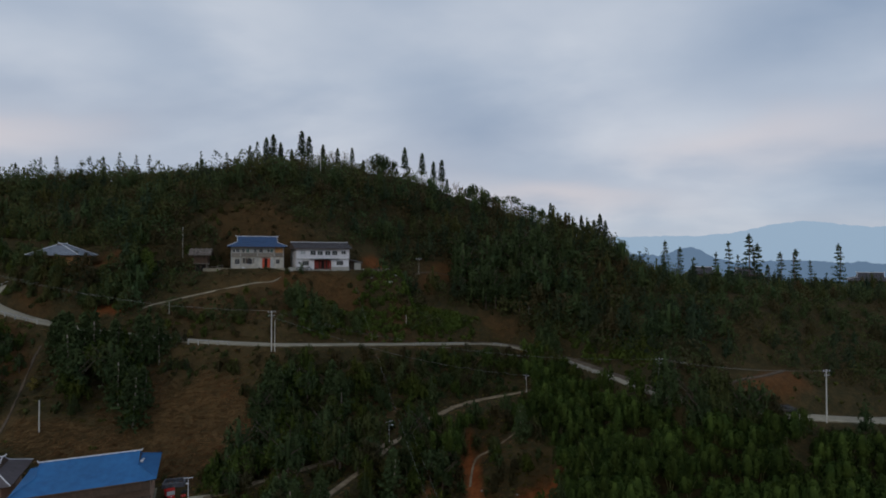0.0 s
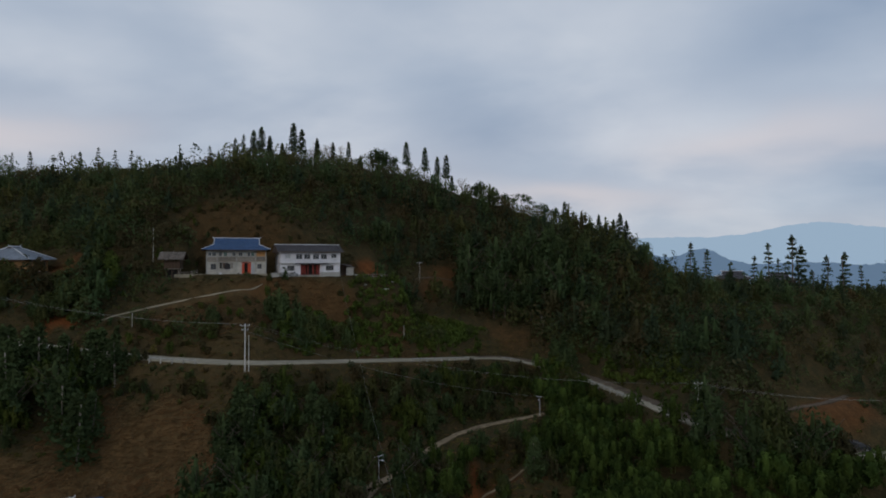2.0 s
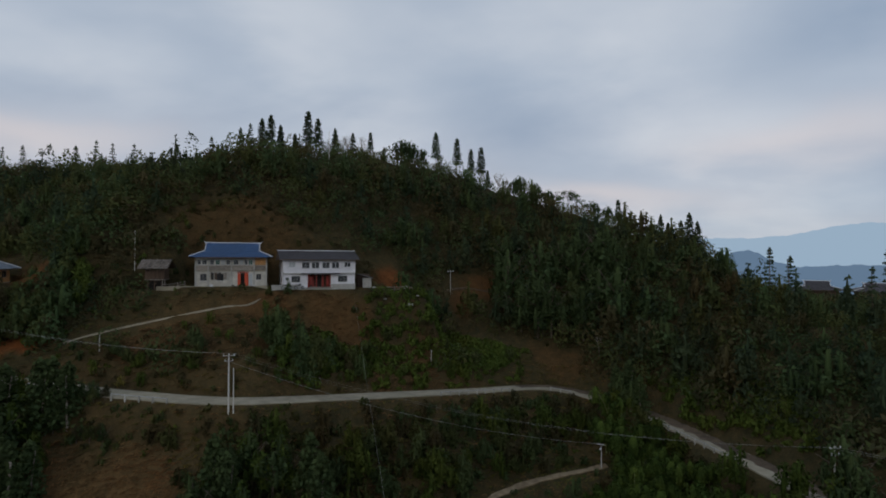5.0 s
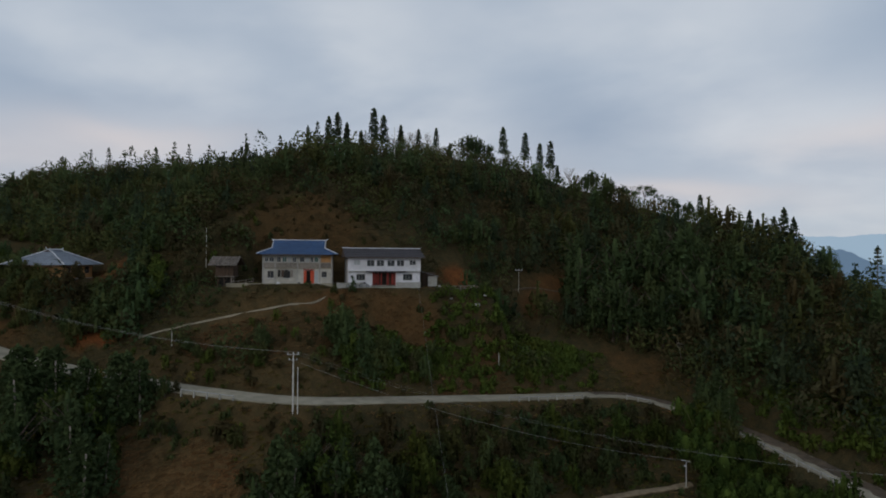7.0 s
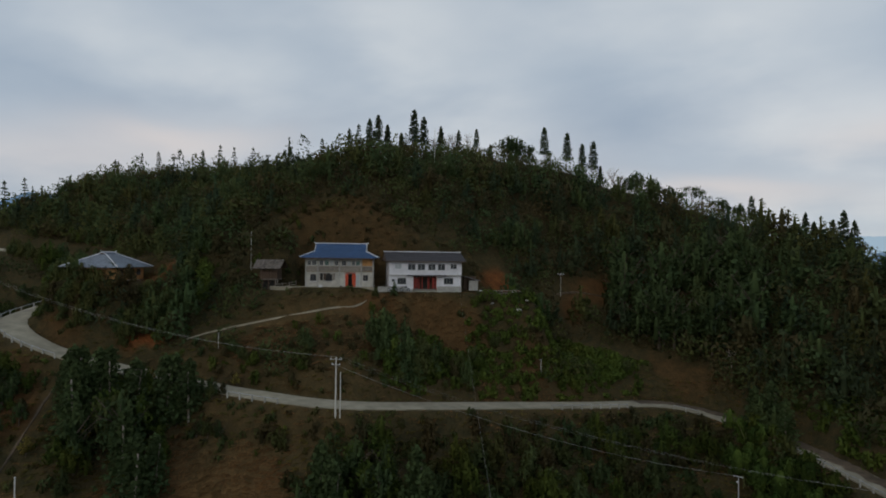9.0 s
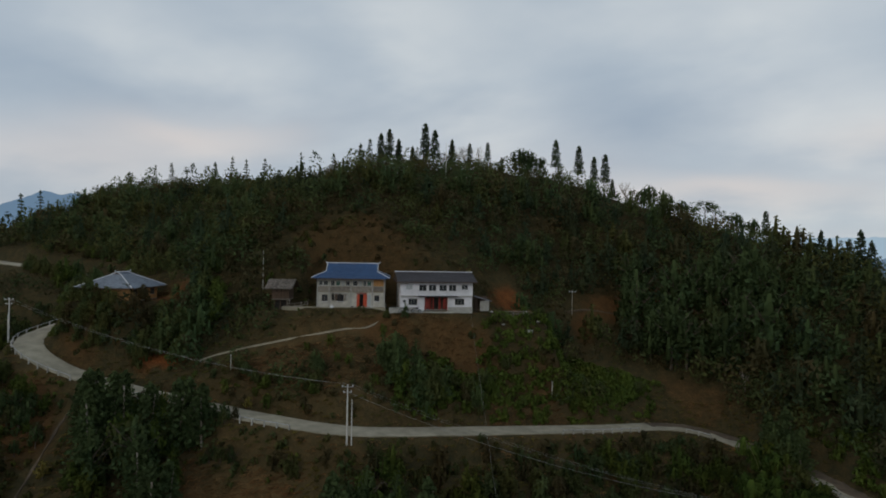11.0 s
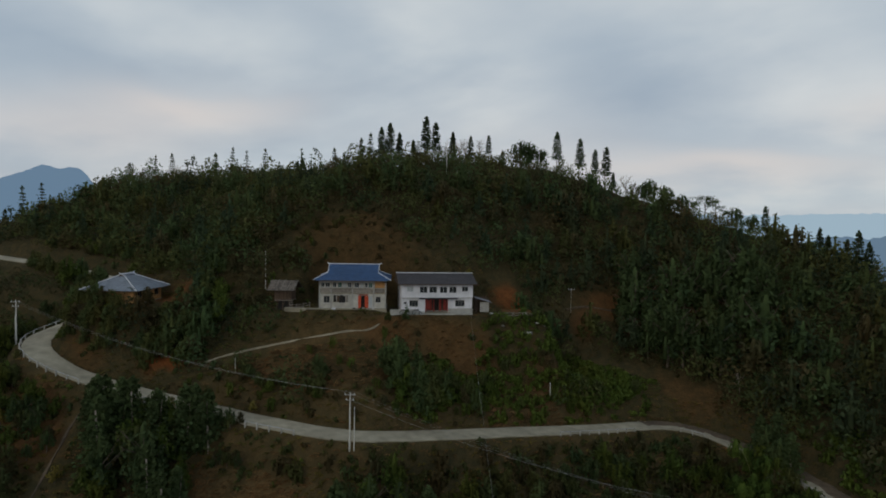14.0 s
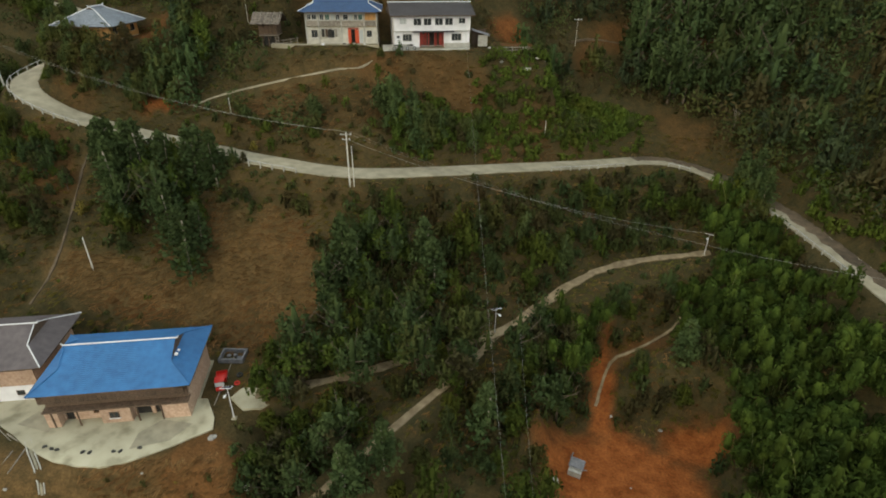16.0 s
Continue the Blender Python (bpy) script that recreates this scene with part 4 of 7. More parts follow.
    for q in (lo[0], lo[1], lo[3]):
        window(h, *q, 0.06, 2, "glass", "timber_grey")
    part("doorway", Box().box(7.9, 0.5, 0.0, 9.6, 0.6, 2.6), M["darkness"], h, "open doorway, its shade painted as a dark panel")
    part("door_leaf", Box().box(7.74, -0.09, 0.05, 8.3, -0.02, 2.55, 0.02), M["orangedoor"], h, "orange-red door leaf")
    part("door_leaf", Box().box(9.05, -0.09, 0.05, 9.76, -0.02, 2.55, 0.02), M["orangedoor"], h, "orange-red door leaf")
    part("banner", Box().box(7.7, -0.05, 2.66, 9.8, -0.015, 2.86), M["red"], h)
    rp = new("roof_frame")
    rp.parent = h
    rp.matrix_local = Matrix.Translation((W / 2, D / 2, 0))
    part("ceiling_boards", Box().box(-W / 2, -D / 2, 5.6, W / 2, D / 2, 5.68), M["timber"], rp)
    r = hip_gable_roof(rp, 5.1, 7.6, 5.3, 5.75, 8.7, M["blue"], M["trimwhite"], "blue profiled sheet-metal roof", lift=0.15)
    return h


def barn():
    b = thing("barn", turned(-62.3, 131.5, 36.4, ANG) @ Matrix.Diagonal((0.8, 0.88, 0.92, 1)), "ramshackle timber barn on posts with ragged shingle roof", "barn")
    for x in (1.0, 2.4, 3.8):
        for y in (0.3, 3.3):
            part("post", Box().rod((x, y, -1.8), (x + 0.05, y, 4.0), 0.13, 0.09, 6), M["timber"], b)
    part("deck", Box().box(0.5, 0, 1.35, 4.5, 3.6, 1.5), M["timber_grey"], b)
    for x in (1.0, 2.4, 3.8):
        part("brace", Box().rod((x, 0.3, 0.2), (x + 0.7, 0.3, 1.35), 0.06, seg=5), M["timber"], b)
    # added near-black panel: the shade under the deck put into colour
    part("lower_wall", Box().box(1.1, 0.9, -0.9, 3.7, 1.0, 1.2), M["darkness"], b, "dark panel painted for the shade under the deck")
    for k in range(10):
        top = 3.3 + 0.12 * math.sin(k * 2.3)
        part("board", Box().box(0.55 + k * 0.39, 0.06 + 0.02 * (k % 2), 1.52, 0.90 + k * 0.39, 0.12 + 0.02 * (k % 2), top), M["timber"], b)
    for k in range(6):
        for x in (0.5, 4.42):
            part("side_board", Box().box(x, 0.25 + k * 0.55, 1.52, x + 0.06, 0.75 + k * 0.55, 3.6), M["timber"], b)
    rr = np.random.RandomState(5)
    for side, y1 in ((-1, -1.3), (1, 4.9)):
        for row in range(5):
            t0, t1 = row / 5, (row + 1.15) / 5
            for k in range(12):
                x = -0.7 + k * 0.53 + rr.uniform(-0.05, 0.05)
                ya, yb_ = 1.8 + (y1 - 1.8) * t0, 1.8 + (y1 - 1.8) * min(1.06, t1 + rr.uniform(-0.05, 0.05))
                za, zb = 5.35 - 1.75 * t0, 5.35 - 1.75 * t1
                lift = 0.10 + 0.03 * (k % 2) + 0.05 * rr.rand()
                bx = Box()
                bx.poly([(x, ya, za), (x + 0.5, ya, za), (x + 0.5, yb_, zb + lift), (x, yb_, zb + lift)])
                bx.poly([(x, yb_, zb + lift), (x + 0.5, yb_, zb + lift), (x + 0.5, yb_, zb + lift - 0.14), (x, yb_, zb + lift - 0.14)])
                part("shingle", bx, M["oldshingle"], b)
    part("roof_underside", Box().poly([(-0.6, 1.8, 5.25), (5.5, 1.8, 5.25), (5.5, -1.2, 3.55), (-0.6, -1.2, 3.55)]).poly([(-0.6, 1.8, 5.25), (5.5, 1.8, 5.25), (5.5, 4.8, 3.55), (-0.6, 4.8, 3.55)]), M["timber"], b)
    for k in range(5):
        x = -0.4 + k * 1.4
        part("batten", Box().rod((x, -1.2, 3.78), (x + 0.15, 1.8, 5.5), 0.05, seg=5), M["timber_grey"], b)
    part("ladder", Box().rod((4.2, -0.9, -1.4), (4.2, 0.0, 1.5), 0.05, seg=5).rod((4.7, -0.9, -1.4), (4.7, 0.0, 1.5), 0.05, seg=5).rod((4.2, -0.6, -0.3), (4.7, -0.6, -0.3), 0.04, seg=5).rod((4.2, -0.3, 0.6), (4.7, -0.3, 0.6), 0.04, seg=5), M["timber_grey"], b)
    return b


def tiled_house(x, y, z, a, W, D, H, rise, label, wall="timber", roof="greytile", cat="house", ridge=0.62, lift=0.25, bend=0.45, brk=0.48):
    h = thing("house", turned(x, y, z, a), label, cat)
    holes = [(W * 0.12, H * 0.35, W * 0.12 + 1.3, H * 0.35 + 1.2), (W * 0.44, 0.05, W * 0.44 + 1.5, 2.2), (W * 0.74, H * 0.35, W * 0.74 + 1.3, H * 0.35 + 1.2)]
    part("front_wall", holed_wall(Box(), 0, W, 0, H, 0, 0.22, holes), M[wall], h)
    part("side_wall", Box().box(0, 0.22, 0, 0.22, D, H), M[wall], h)
    part("side_wall", Box().box(W - 0.22, 0.22, 0, W, D, H), M[wall], h)
    part("back_wall", Box().box(0.22, D - 0.22, 0, W - 0.22, D, H), M[wall], h)
    part("footing", Box().box(-0.1, -0.1, -2.5, W + 0.1, D + 0.1, 0), M["plinth"], h)
    window(h, *holes[0], 0.06, 2, "glass", "timber_grey", sill=False)
    window(h, *holes[2], 0.06, 2, "glass", "timber_grey", sill=False)
    part("door_leaf", Box().box(holes[1][0], 0.1, 0.05, holes[1][2], 0.18, 2.2), M["timber"], h)
    rp = new("roof_frame")
    rp.parent = h
    rp.matrix_local = Matrix.Translation((W / 2, D / 2, 0))
    part("ceiling_boards", Box().box(-W / 2, -D / 2, H, W / 2, D / 2, H + 0.06), M["timber"], rp)
    hip_gable_roof(rp, W * 0.5 * ridge, W / 2 + 1.2, D / 2 + 1.2, H + 0.1, H + rise, M[roof], M["trimwhite"], "tiled hip-and-gable roof with pale ridges", rows=8, lift=lift, bend=bend, brk=brk)
    return h


def lower_house():
    """Long farmhouse in the valley yard."""
    h = thing("house", turned(-52.9, 82.05, 1.75, ANG2), "long farmhouse with bright blue roof, brick below and timber above", "house")
    W2, D2, H1, H2 = 8.0, 4.4, 2.6, 5.1
    lo = [(-6.4, 0.1, -5.4, 2.1), (-3.2, 0.9, -2.2, 1.9), (-0.9, 0.9, 0.0, 1.8), (1.6, 0.1, 3.3, 2.2), (3.7, 0.1, 4.7, 2.1)]
    part("ground_floor_wall", holed_wall(Box(), -W2, W2, 0, H1, -D2, -D2 + 0.25, lo), M["redbrick"], h, "pale red brick front wall")
    for x0, x1 in ((-8, -6.6), (-2.0, 1.4), (5.0, 8)):
        part("bay", Box().box(x0, -D2 - 1.0, 0, x1, -D2 - 0.02, H1 - 0.05, 0.02), M["redbrick"], h, "brick bay under the overhanging floor")
    window(h, -1.0, 0.9, 0.1, 1.8, -D2 - 1.02, 2, "glass", "timber")
    part("upper_wall", Box().box(-W2, -D2 - 1.1, H1 + 1.25, W2, -D2 - 0.95, H2), M["timber"], h, "dark weathered plank upper wall")
    part("gallery_wall", Box().box(-W2, -D2 - 0.2, H1, W2, -D2 - 0.05, H2), M["timber"], h)
    for k in range(32):
        part("plank", Box().box(-W2 + k * 0.5 + 0.01, -D2 - 1.16, H1 + 1.3, -W2 + k * 0.5 + 0.47, -D2 - 1.102, H2 - 0.25), M["timber"], h)
    part("floor_beam", Box().box(-W2 - 0.1, -D2 - 1.2, H1 - 0.18, W2 + 0.1, -D2 + 0.2, H1 - 0.01), M["timber"], h)
    part("side_wall", Box().box(W2 - 0.25, -D2 + 0.25, 0, W2, D2, H2), M["redbrick"], h, "brick side wall")
    part("side_wall", Box().box(-W2, -D2 + 0.25, 0, -W2 + 0.25, D2, H2), M["redbrick"], h)
    part("back_wall", Box().box(-W2 + 0.25, D2 - 0.25, 0, W2 - 0.25, D2, H2), M["redbrick"], h)
    for y in (-1.5, 1.8):
        part("side_window", Box().box(W2 - 0.02, y - 0.45, 3.2, W2 + 0.03, y + 0.45, 4.2), M["glass"], h)
    part("back_ledge", Box().box(-W2, -D2 - 0.9, H2, W2, D2, H2 + 0.06), M["timber"], h)
    # near-black panels painted for the shade behind the openings
    for x0 in (-6.4, 1.6, 3.7):
        part("doorway", Box().box(x0, -D2 + 0.2, 0, x0 + (1.7 if x0 == 1.6 else 1.0), -D2 + 0.28, 2.15), M["darkness"], h)
    for k, x in enumerate((-7.2, -4.4, 2.2, 4.9)):
        part("post", Box().rod((x, -D2 - 1.05, 0), (x, -D2 - 1.05, H1), 0.1, seg=6), M["timber"], h)
    part("ledge", Box().box(-W2 - 0.3, -D2 - 1.3, -0.6, W2 + 0.3, D2 + 0.6, 0.0), M["concrete"], h)
    hip_gable_roof(h, 6.3, 8.9, 5.75, H2 + 0.1, 7.9, M["blue_b"], M["trimwhite"], "bright blue profiled sheet-metal roof", lift=0.08, rows=13, bend=0.51, hipmat=M["blue_b"])
    part("roof_ornament", Box().box(6.5, -2.0, 6.7, 6.9, -1.6, 7.0, 0.08).box(6.7, -1.3, 6.8, 7.0, -1.0, 7.05, 0.08), M["trimwhite"], h, "small white ridge ornament")
    return h


def grey_roof_house():
    h = thing("house", turned(-71.2, 79.2, 1.75, ANG2), "farmhouse with grey-brown roof, timber upper wall over white ground floor", "house")
    W2, D2, H1, H2 = 6.9, 4.4, 2.5, 5.1
    lo = [(4.0, 0.9, 5.0, 1.7), (0.5, 0.1, 1.7, 2.1), (-3.5, 0.9, -2.4, 1.8)]
    part("ground_floor_wall", holed_wall(Box(), -W2, W2, 0, H1, -D2 - 0.9, -D2 - 0.65, lo), M["white"], h, "white ground-floor wall")
    window(h, *lo[0], -D2 - 0.85, 1, "glass", "timber")
    window(h, *lo[2], -D2 - 0.85, 1, "glass", "timber")
    part("door_leaf", Box().box(0.5, -D2 - 0.8, 0.1, 1.7, -D2 - 0.72, 2.1), M["timber"], h)
    part("upper_wall", Box().box(-W2, -D2 - 1.0, H1, W2, -D2 - 0.75, H2), M["redbrick"], h, "pale brown upper wall")
    part("side_wall", Box().box(W2 - 0.25, -D2 - 0.65, 0, W2, D2, H2), M["redbrick"], h)
    part("side_wall", Box().box(-W2, -D2 - 0.65, 0, -W2 + 0.25, D2, H2), M["redbrick"], h)
    part("back_wall", Box().box(-W2 + 0.25, D2 - 0.25, 0, W2 - 0.25, D2, H2), M["redbrick"], h)
    part("ceiling_boards", Box().box(-W2, -D2, H2, W2, D2, H2 + 0.06), M["timber"], h)
    hip_gable_roof(h, 5.7, 8.1, 5.7, H2 + 0.1, 7.9, M["browntile"], M["trimwhite"], "grey-brown profiled sheet roof", lift=0.08, rows=13, bend=0.51)
    return h


grey_roof_house()
white_house()
blue_house()
barn()
lower_house()
tiled_house(-82.2, 119.4, 37.4, radians(104), 8.4, 8.0, 2.2, 2.7, "timber farmhouse with slate-blue tiled roof behind trees", wall="orangewood", roof="slate", ridge=0.42, lift=0.06, bend=0.86, brk=0.14)


# ---------- vegetation ----------
CUBE = np.array([[x, y, z] for x in (-1, 1) for y in (-1, 1) for z in (-1, 1)], float) / math.sqrt(3)
SIDES = ((0, 1, 3, 2), (4, 6, 7, 5), (0, 4, 5, 1), (2, 3, 7, 6), (0, 2, 6, 4), (1, 5, 7, 3))


def leaf_quads(rng, centres, radii, per, size, droop=0.0, jitter=0.35, core=0.76, heart=None, reach=(0.74, 1.26)):
    """Diamond leaves on the shells of clumps round a small dense core: (n*4, 6), place and shading normal."""
    C0 = np.asarray(centres, float)
    R0 = np.asarray(radii, float)
    R0 = R0 if R0.ndim == 2 else np.stack([R0, R0, R0], -1)
    C, R = np.repeat(C0, per, axis=0), np.repeat(R0, per, axis=0)
    n = len(C)
    d = rng.normal(size=(n, 3))
    d /= np.linalg.norm(d, axis=1)[:, None]
    P = C + d * R * rng.uniform(*reach, (n, 1))
    nrm = d / R + rng.normal(size=(n, 3)) * jitter / R.mean(1)[:, None]
    nrm /= np.linalg.norm(nrm, axis=1)[:, None]
    a = rng.normal(size=(n, 3)) * (1 - droop) + np.array([0, 0, -1.0]) * droop
    a -= nrm * (a * nrm).sum(1)[:, None]
    a /= np.linalg.norm(a, axis=1)[:, None] + 1e-9
    b = np.cross(nrm, a)
    s = size * rng.uniform(0.6, 1.35, (n, 1))
    V = np.stack([P - a * s * 0.6, P - b * s * 0.40, P + a * s * 0.75, P + b * s * 0.40], 1).reshape(-1, 3)
    N = np.repeat(d / R * R.mean(1)[:, None] * 0.8 + nrm * 0.35, 4, axis=0)
    if core:
        for c, q in zip(C0, R0):
            K = CUBE * rng.uniform(0.85, 1.15, (8, 1)) * core
            V = np.concatenate([V, np.concatenate([K[list(f)] for f in SIDES]) * q + c])
            N = np.concatenate([N, np.concatenate([CUBE[list(f)] for f in SIDES])])
    if heart is not None:
        o = V - np.asarray(heart)
        N = N / np.linalg.norm(N, axis=1)[:, None] + 1.1 * o / (np.linalg.norm(o, axis=1)[:, None] + 1e-6)
    N /= np.linalg.norm(N, axis=1)[:, None] + 1e-9
    return np.concatenate([V, N], 1)


def trunk_mesh(name, rng, h, r, mat, limbs=5, spread=0.5):
    bx = Box().rod((0, 0, -0.6), (0.05 * h * rng.uniform(-1, 1), 0, h * 0.55), r, r * 0.65, 7)
    for k in range(limbs):
        a = rng.uniform(0, 6.28)
        z0 = h * rng.uniform(0.3, 0.55)
        bx.rod((0, 0, z0), (math.cos(a) * h * spread * 0.6, math.sin(a) * h * spread * 0.6, z0 + h * rng.uniform(0.15, 0.4)), r * 0.4, r * 0.15, 5)
    return bx.mesh(name, mat)


def soft_crown(rng, h, w, leaves, size, cone=0.0, low=0.08, lumps=8, droop=0.3, seg=6, rings=4, at=(0, 0, 0), up=0.25, fray=(0.62, 1.16), mix=0.42, lean=0.8, core=0.28, slim=0.30):
    """Loose leaf sprays over one lumpy egg-shaped or pointed mass: (n*4, 6), place and shading normal."""

    def profile(t):
        egg = np.sqrt(np.clip(1 - ((t - 0.42) / 0.6) ** 2, 0.03, 1))
        tip = np.minimum(1.05 * np.clip(1.03 - t, 0.0, 1) ** 0.8, 1.0)
        return (1 - cone) * egg + cone * tip

    la, lt = rng.uniform(0, 6.283, lumps), rng.uniform(0.05, 0.9, lumps)

    def swell(a, t):
        da = np.abs((a[:, None] - la + 3.1416) % 6.2832 - 3.1416)
        q = np.exp(-((da / 0.6) ** 2) - ((t[:, None] - lt) / 0.16) ** 2).sum(1)
        return 0.80 + 0.34 * np.minimum(q, 1.0)

    def outward(a, t):
        k = -(profile(np.minimum(t + 0.04, 1)) - profile(np.maximum(t - 0.04, 0))) / 0.08 * w / h
        n = np.stack([np.cos(a), np.sin(a), np.clip(k, -1.2, 2.2)], -1)
        return n / np.linalg.norm(n, axis=1)[:, None]

    t = rng.uniform(0, 1, leaves * 4)
    t = t[rng.rand(leaves * 4) < profile(t) * 0.9 + 0.1][:leaves]
    n = len(t)
    a = rng.uniform(0, 6.283, n)
    r = w * profile(t) * swell(a, t) * rng.uniform(*fray, n)
    P = np.stack([np.cos(a) * r, np.sin(a) * r, h * (low + (1 - low) * t) + rng.uniform(-0.05, 0.05, n) * w], -1)
    o = outward(a, t)
    nrm = o + rng.normal(size=(n, 3)) * 0.55
    nrm /= np.linalg.norm(nrm, axis=1)[:, None]
    u = rng.normal(size=(n, 3)) * (1 - droop) + (o * 0.5 + np.array([0, 0, -1.0])) * droop
    u -= nrm * (u * nrm).sum(1)[:, None]
    u /= np.linalg.norm(u, axis=1)[:, None] + 1e-9
    b = np.cross(nrm, u)
    z = size * rng.uniform(0.55, 1.4, (n, 1))
    V = np.stack([P - u * z * (0.8 - 0.6 * slim), P - b * z * slim, P + u * z * (1.14 - slim), P + b * z * slim], 1).reshape(-1, 3)
    N = np.repeat(o * lean + rng.normal(size=(n, 3)) * mix + np.array([0, 0, up]), 4, axis=0)
    if not core:
        N /= np.linalg.norm(N, axis=1)[:, None] + 1e-9
        return np.concatenate([V + np.asarray(at), N], 1)
    # dense inner mass
    tt = np.linspace(0.03, 0.95, rings)
    A, T = np.meshgrid(np.arange(seg) * 6.2832 / seg, tt, indexing="ij")
    q = w * profile(T.ravel()) * swell(A.ravel(), T.ravel()) * core
    K = np.stack([np.cos(A.ravel()) * q, np.sin(A.ravel()) * q, h * (low + (1 - low) * T.ravel() * 0.96)], -1).reshape(seg, rings, 3)
    KN = (outward(A.ravel(), T.ravel()) + np.array([0, 0, up if core > 0.6 else -0.25])).reshape(seg, rings, 3)
    for i in range(seg):
        j = (i + 1) % seg
        for k in range(rings - 1):
            V = np.concatenate([V, [K[i, k], K[j, k], K[j, k + 1], K[i, k + 1]]])
            N = np.concatenate([N, [KN[i, k], KN[j, k], KN[j, k + 1], KN[i, k + 1]]])
    N /= np.linalg.norm(N, axis=1)[:, None] + 1e-9
    return np.concatenate([V + np.asarray(at), N], 1)


def limbed_crown(rng, h, w, masses, leaves, size, cone=0.0, seg=6, mix=0.5, slim=0.34):
    """A crown of several overlapping leafy limbs round a leader."""
    V = [soft_crown(rng, h * 0.74, w * 0.66, int(leaves * 1.4), size, max(cone, 0.25), seg=seg, mix=mix, at=(0, 0, h * 0.26), slim=slim)]
    for k in range(masses):
        a = 2.4 * k + rng.uniform(-0.4, 0.4)
        t = (k + rng.uniform(0.1, 0.9)) / masses
        q = w * (0.66 - 0.36 * t * (0.6 + 0.6 * cone)) * rng.uniform(0.75, 1.1)
        g = w * rng.uniform(0.40, 0.56) * (1 - 0.35 * t * (0.5 + cone))
        V.append(soft_crown(rng, g * rng.uniform(1.7, 2.4), g, leaves, size, 0.3 + 0.3 * cone, 0.0, 5, seg=seg, rings=3, mix=mix, at=(math.cos(a) * q, math.sin(a) * q, h * (0.12 + 0.52 * t)), slim=slim))
    return np.concatenate(V)


def fir_crown(rng, h, w, gap, per, size, bare=0.22, leaves=7):
    """Tiers of tufted boughs with gaps between them."""
    cs, rs = [], []
    z = h * bare
    while z < h * 0.97:
        t = (z / h - bare) / (1 - bare)
        rad = w * (1 - t) ** 0.7 * rng.uniform(0.7, 1.15) + 0.1
        nb = max(3, int(round(per * (1 - 0.4 * t))))
        a0 = rng.uniform(0, 6.28)
        for j in range(nb):
            if rng.rand() < 0.14:
                continue
            a = a0 + 6.283 * j / nb + rng.uniform(-0.35, 0.35)
            q = rad * rng.uniform(0.75, 1.15)
            for f, k in ((1.0, 0.34), (0.5, 0.34)):
                cs.append((math.cos(a) * q * f, math.sin(a) * q * f, z - 0.12 * q * f + rng.uniform(-0.12, 0.12)))
                g = k * (0.55 + 0.45 * (1 - t)) * (0.8 + 0.25 * w)
                rs.append((g, g, g * 0.62))
        z += gap * rng.uniform(0.8, 1.2) * (1 - 0.45 * t)
    for k in range(4):
        cs.append((0, 0, h * (0.93 + 0.02 * k)))
        rs.append((0.14, 0.14, 0.22))
    return leaf_quads(rng, cs, rs, leaves, size, core=0)


def bamboo_clump(rng, h, culms, per, size):
    """Arching culms, each ending in a rounded drooping plume."""
    V, rods = [], []
    for k in range(culms):
        a = 6.283 * k / culms + rng.uniform(-0.5, 0.5)
        r0 = rng.uniform(0.1, 0.7)
        base = np.array([math.cos(a) * r0, math.sin(a) * r0, 0])
        lean = np.array([math.cos(a), math.sin(a), 0]) * rng.uniform(0.22, 0.5)
        hh = h * rng.uniform(0.72, 1.08)
        pts = [base + lean * hh * t**2 + np.array([0, 0, hh * (t - 0.12 * t**4)]) for t in np.linspace(0, 1, 6)]
        bx = Box()
        for p, q in zip(pts[:-1], pts[1:]):
            bx.rod(p, q, 0.05, 0.04, 4)
        rods.append(bx)
        top = pts[4] * 0.5 + pts[5] * 0.5
        w = rng.uniform(1.2, 1.75)
        g = w * rng.uniform(2.0, 2.6)
        V.append(soft_crown(rng, g, w, per, size, 0.25, 0.0, 6, droop=0.65, at=top - (0, 0, g * 0.72), up=0.55, fray=(0.74, 1.14), mix=0.3, lean=1.0, core=0.52))
        b = rng.uniform(0, 6.283)
        V.append(soft_crown(rng, g * 0.9, w * 0.75, per // 2, size, 0.2, 0.0, 5, droop=0.65, rings=3, at=pts[3] - (math.cos(b) * 0.5, math.sin(b) * 0.5, g * 0.4), up=0.55, fray=(0.74, 1.14), mix=0.3, lean=1.0, core=0.50))
    return np.concatenate(V), rods


def bush_quads(rng, h, w, clumps, per, size, slim=0.36):
    V = []
    for k in range(clumps):
        a, q = 2.4 * k + rng.uniform(-0.4, 0.4), w * 0.55 * math.sqrt((k + 0.3) / clumps)
        g = w * rng.uniform(0.45, 0.65)
        V.append(soft_crown(rng, h * rng.uniform(0.65, 1.0), g, per, size, 0.1, 0.0, 4, 0.1, 5, 3, (math.cos(a) * q, math.sin(a) * q, -0.1), 0.4, (0.6, 1.2), slim=slim))
    return np.concatenate(V)


rng = np.random.RandomState(7)
KINDS = {}


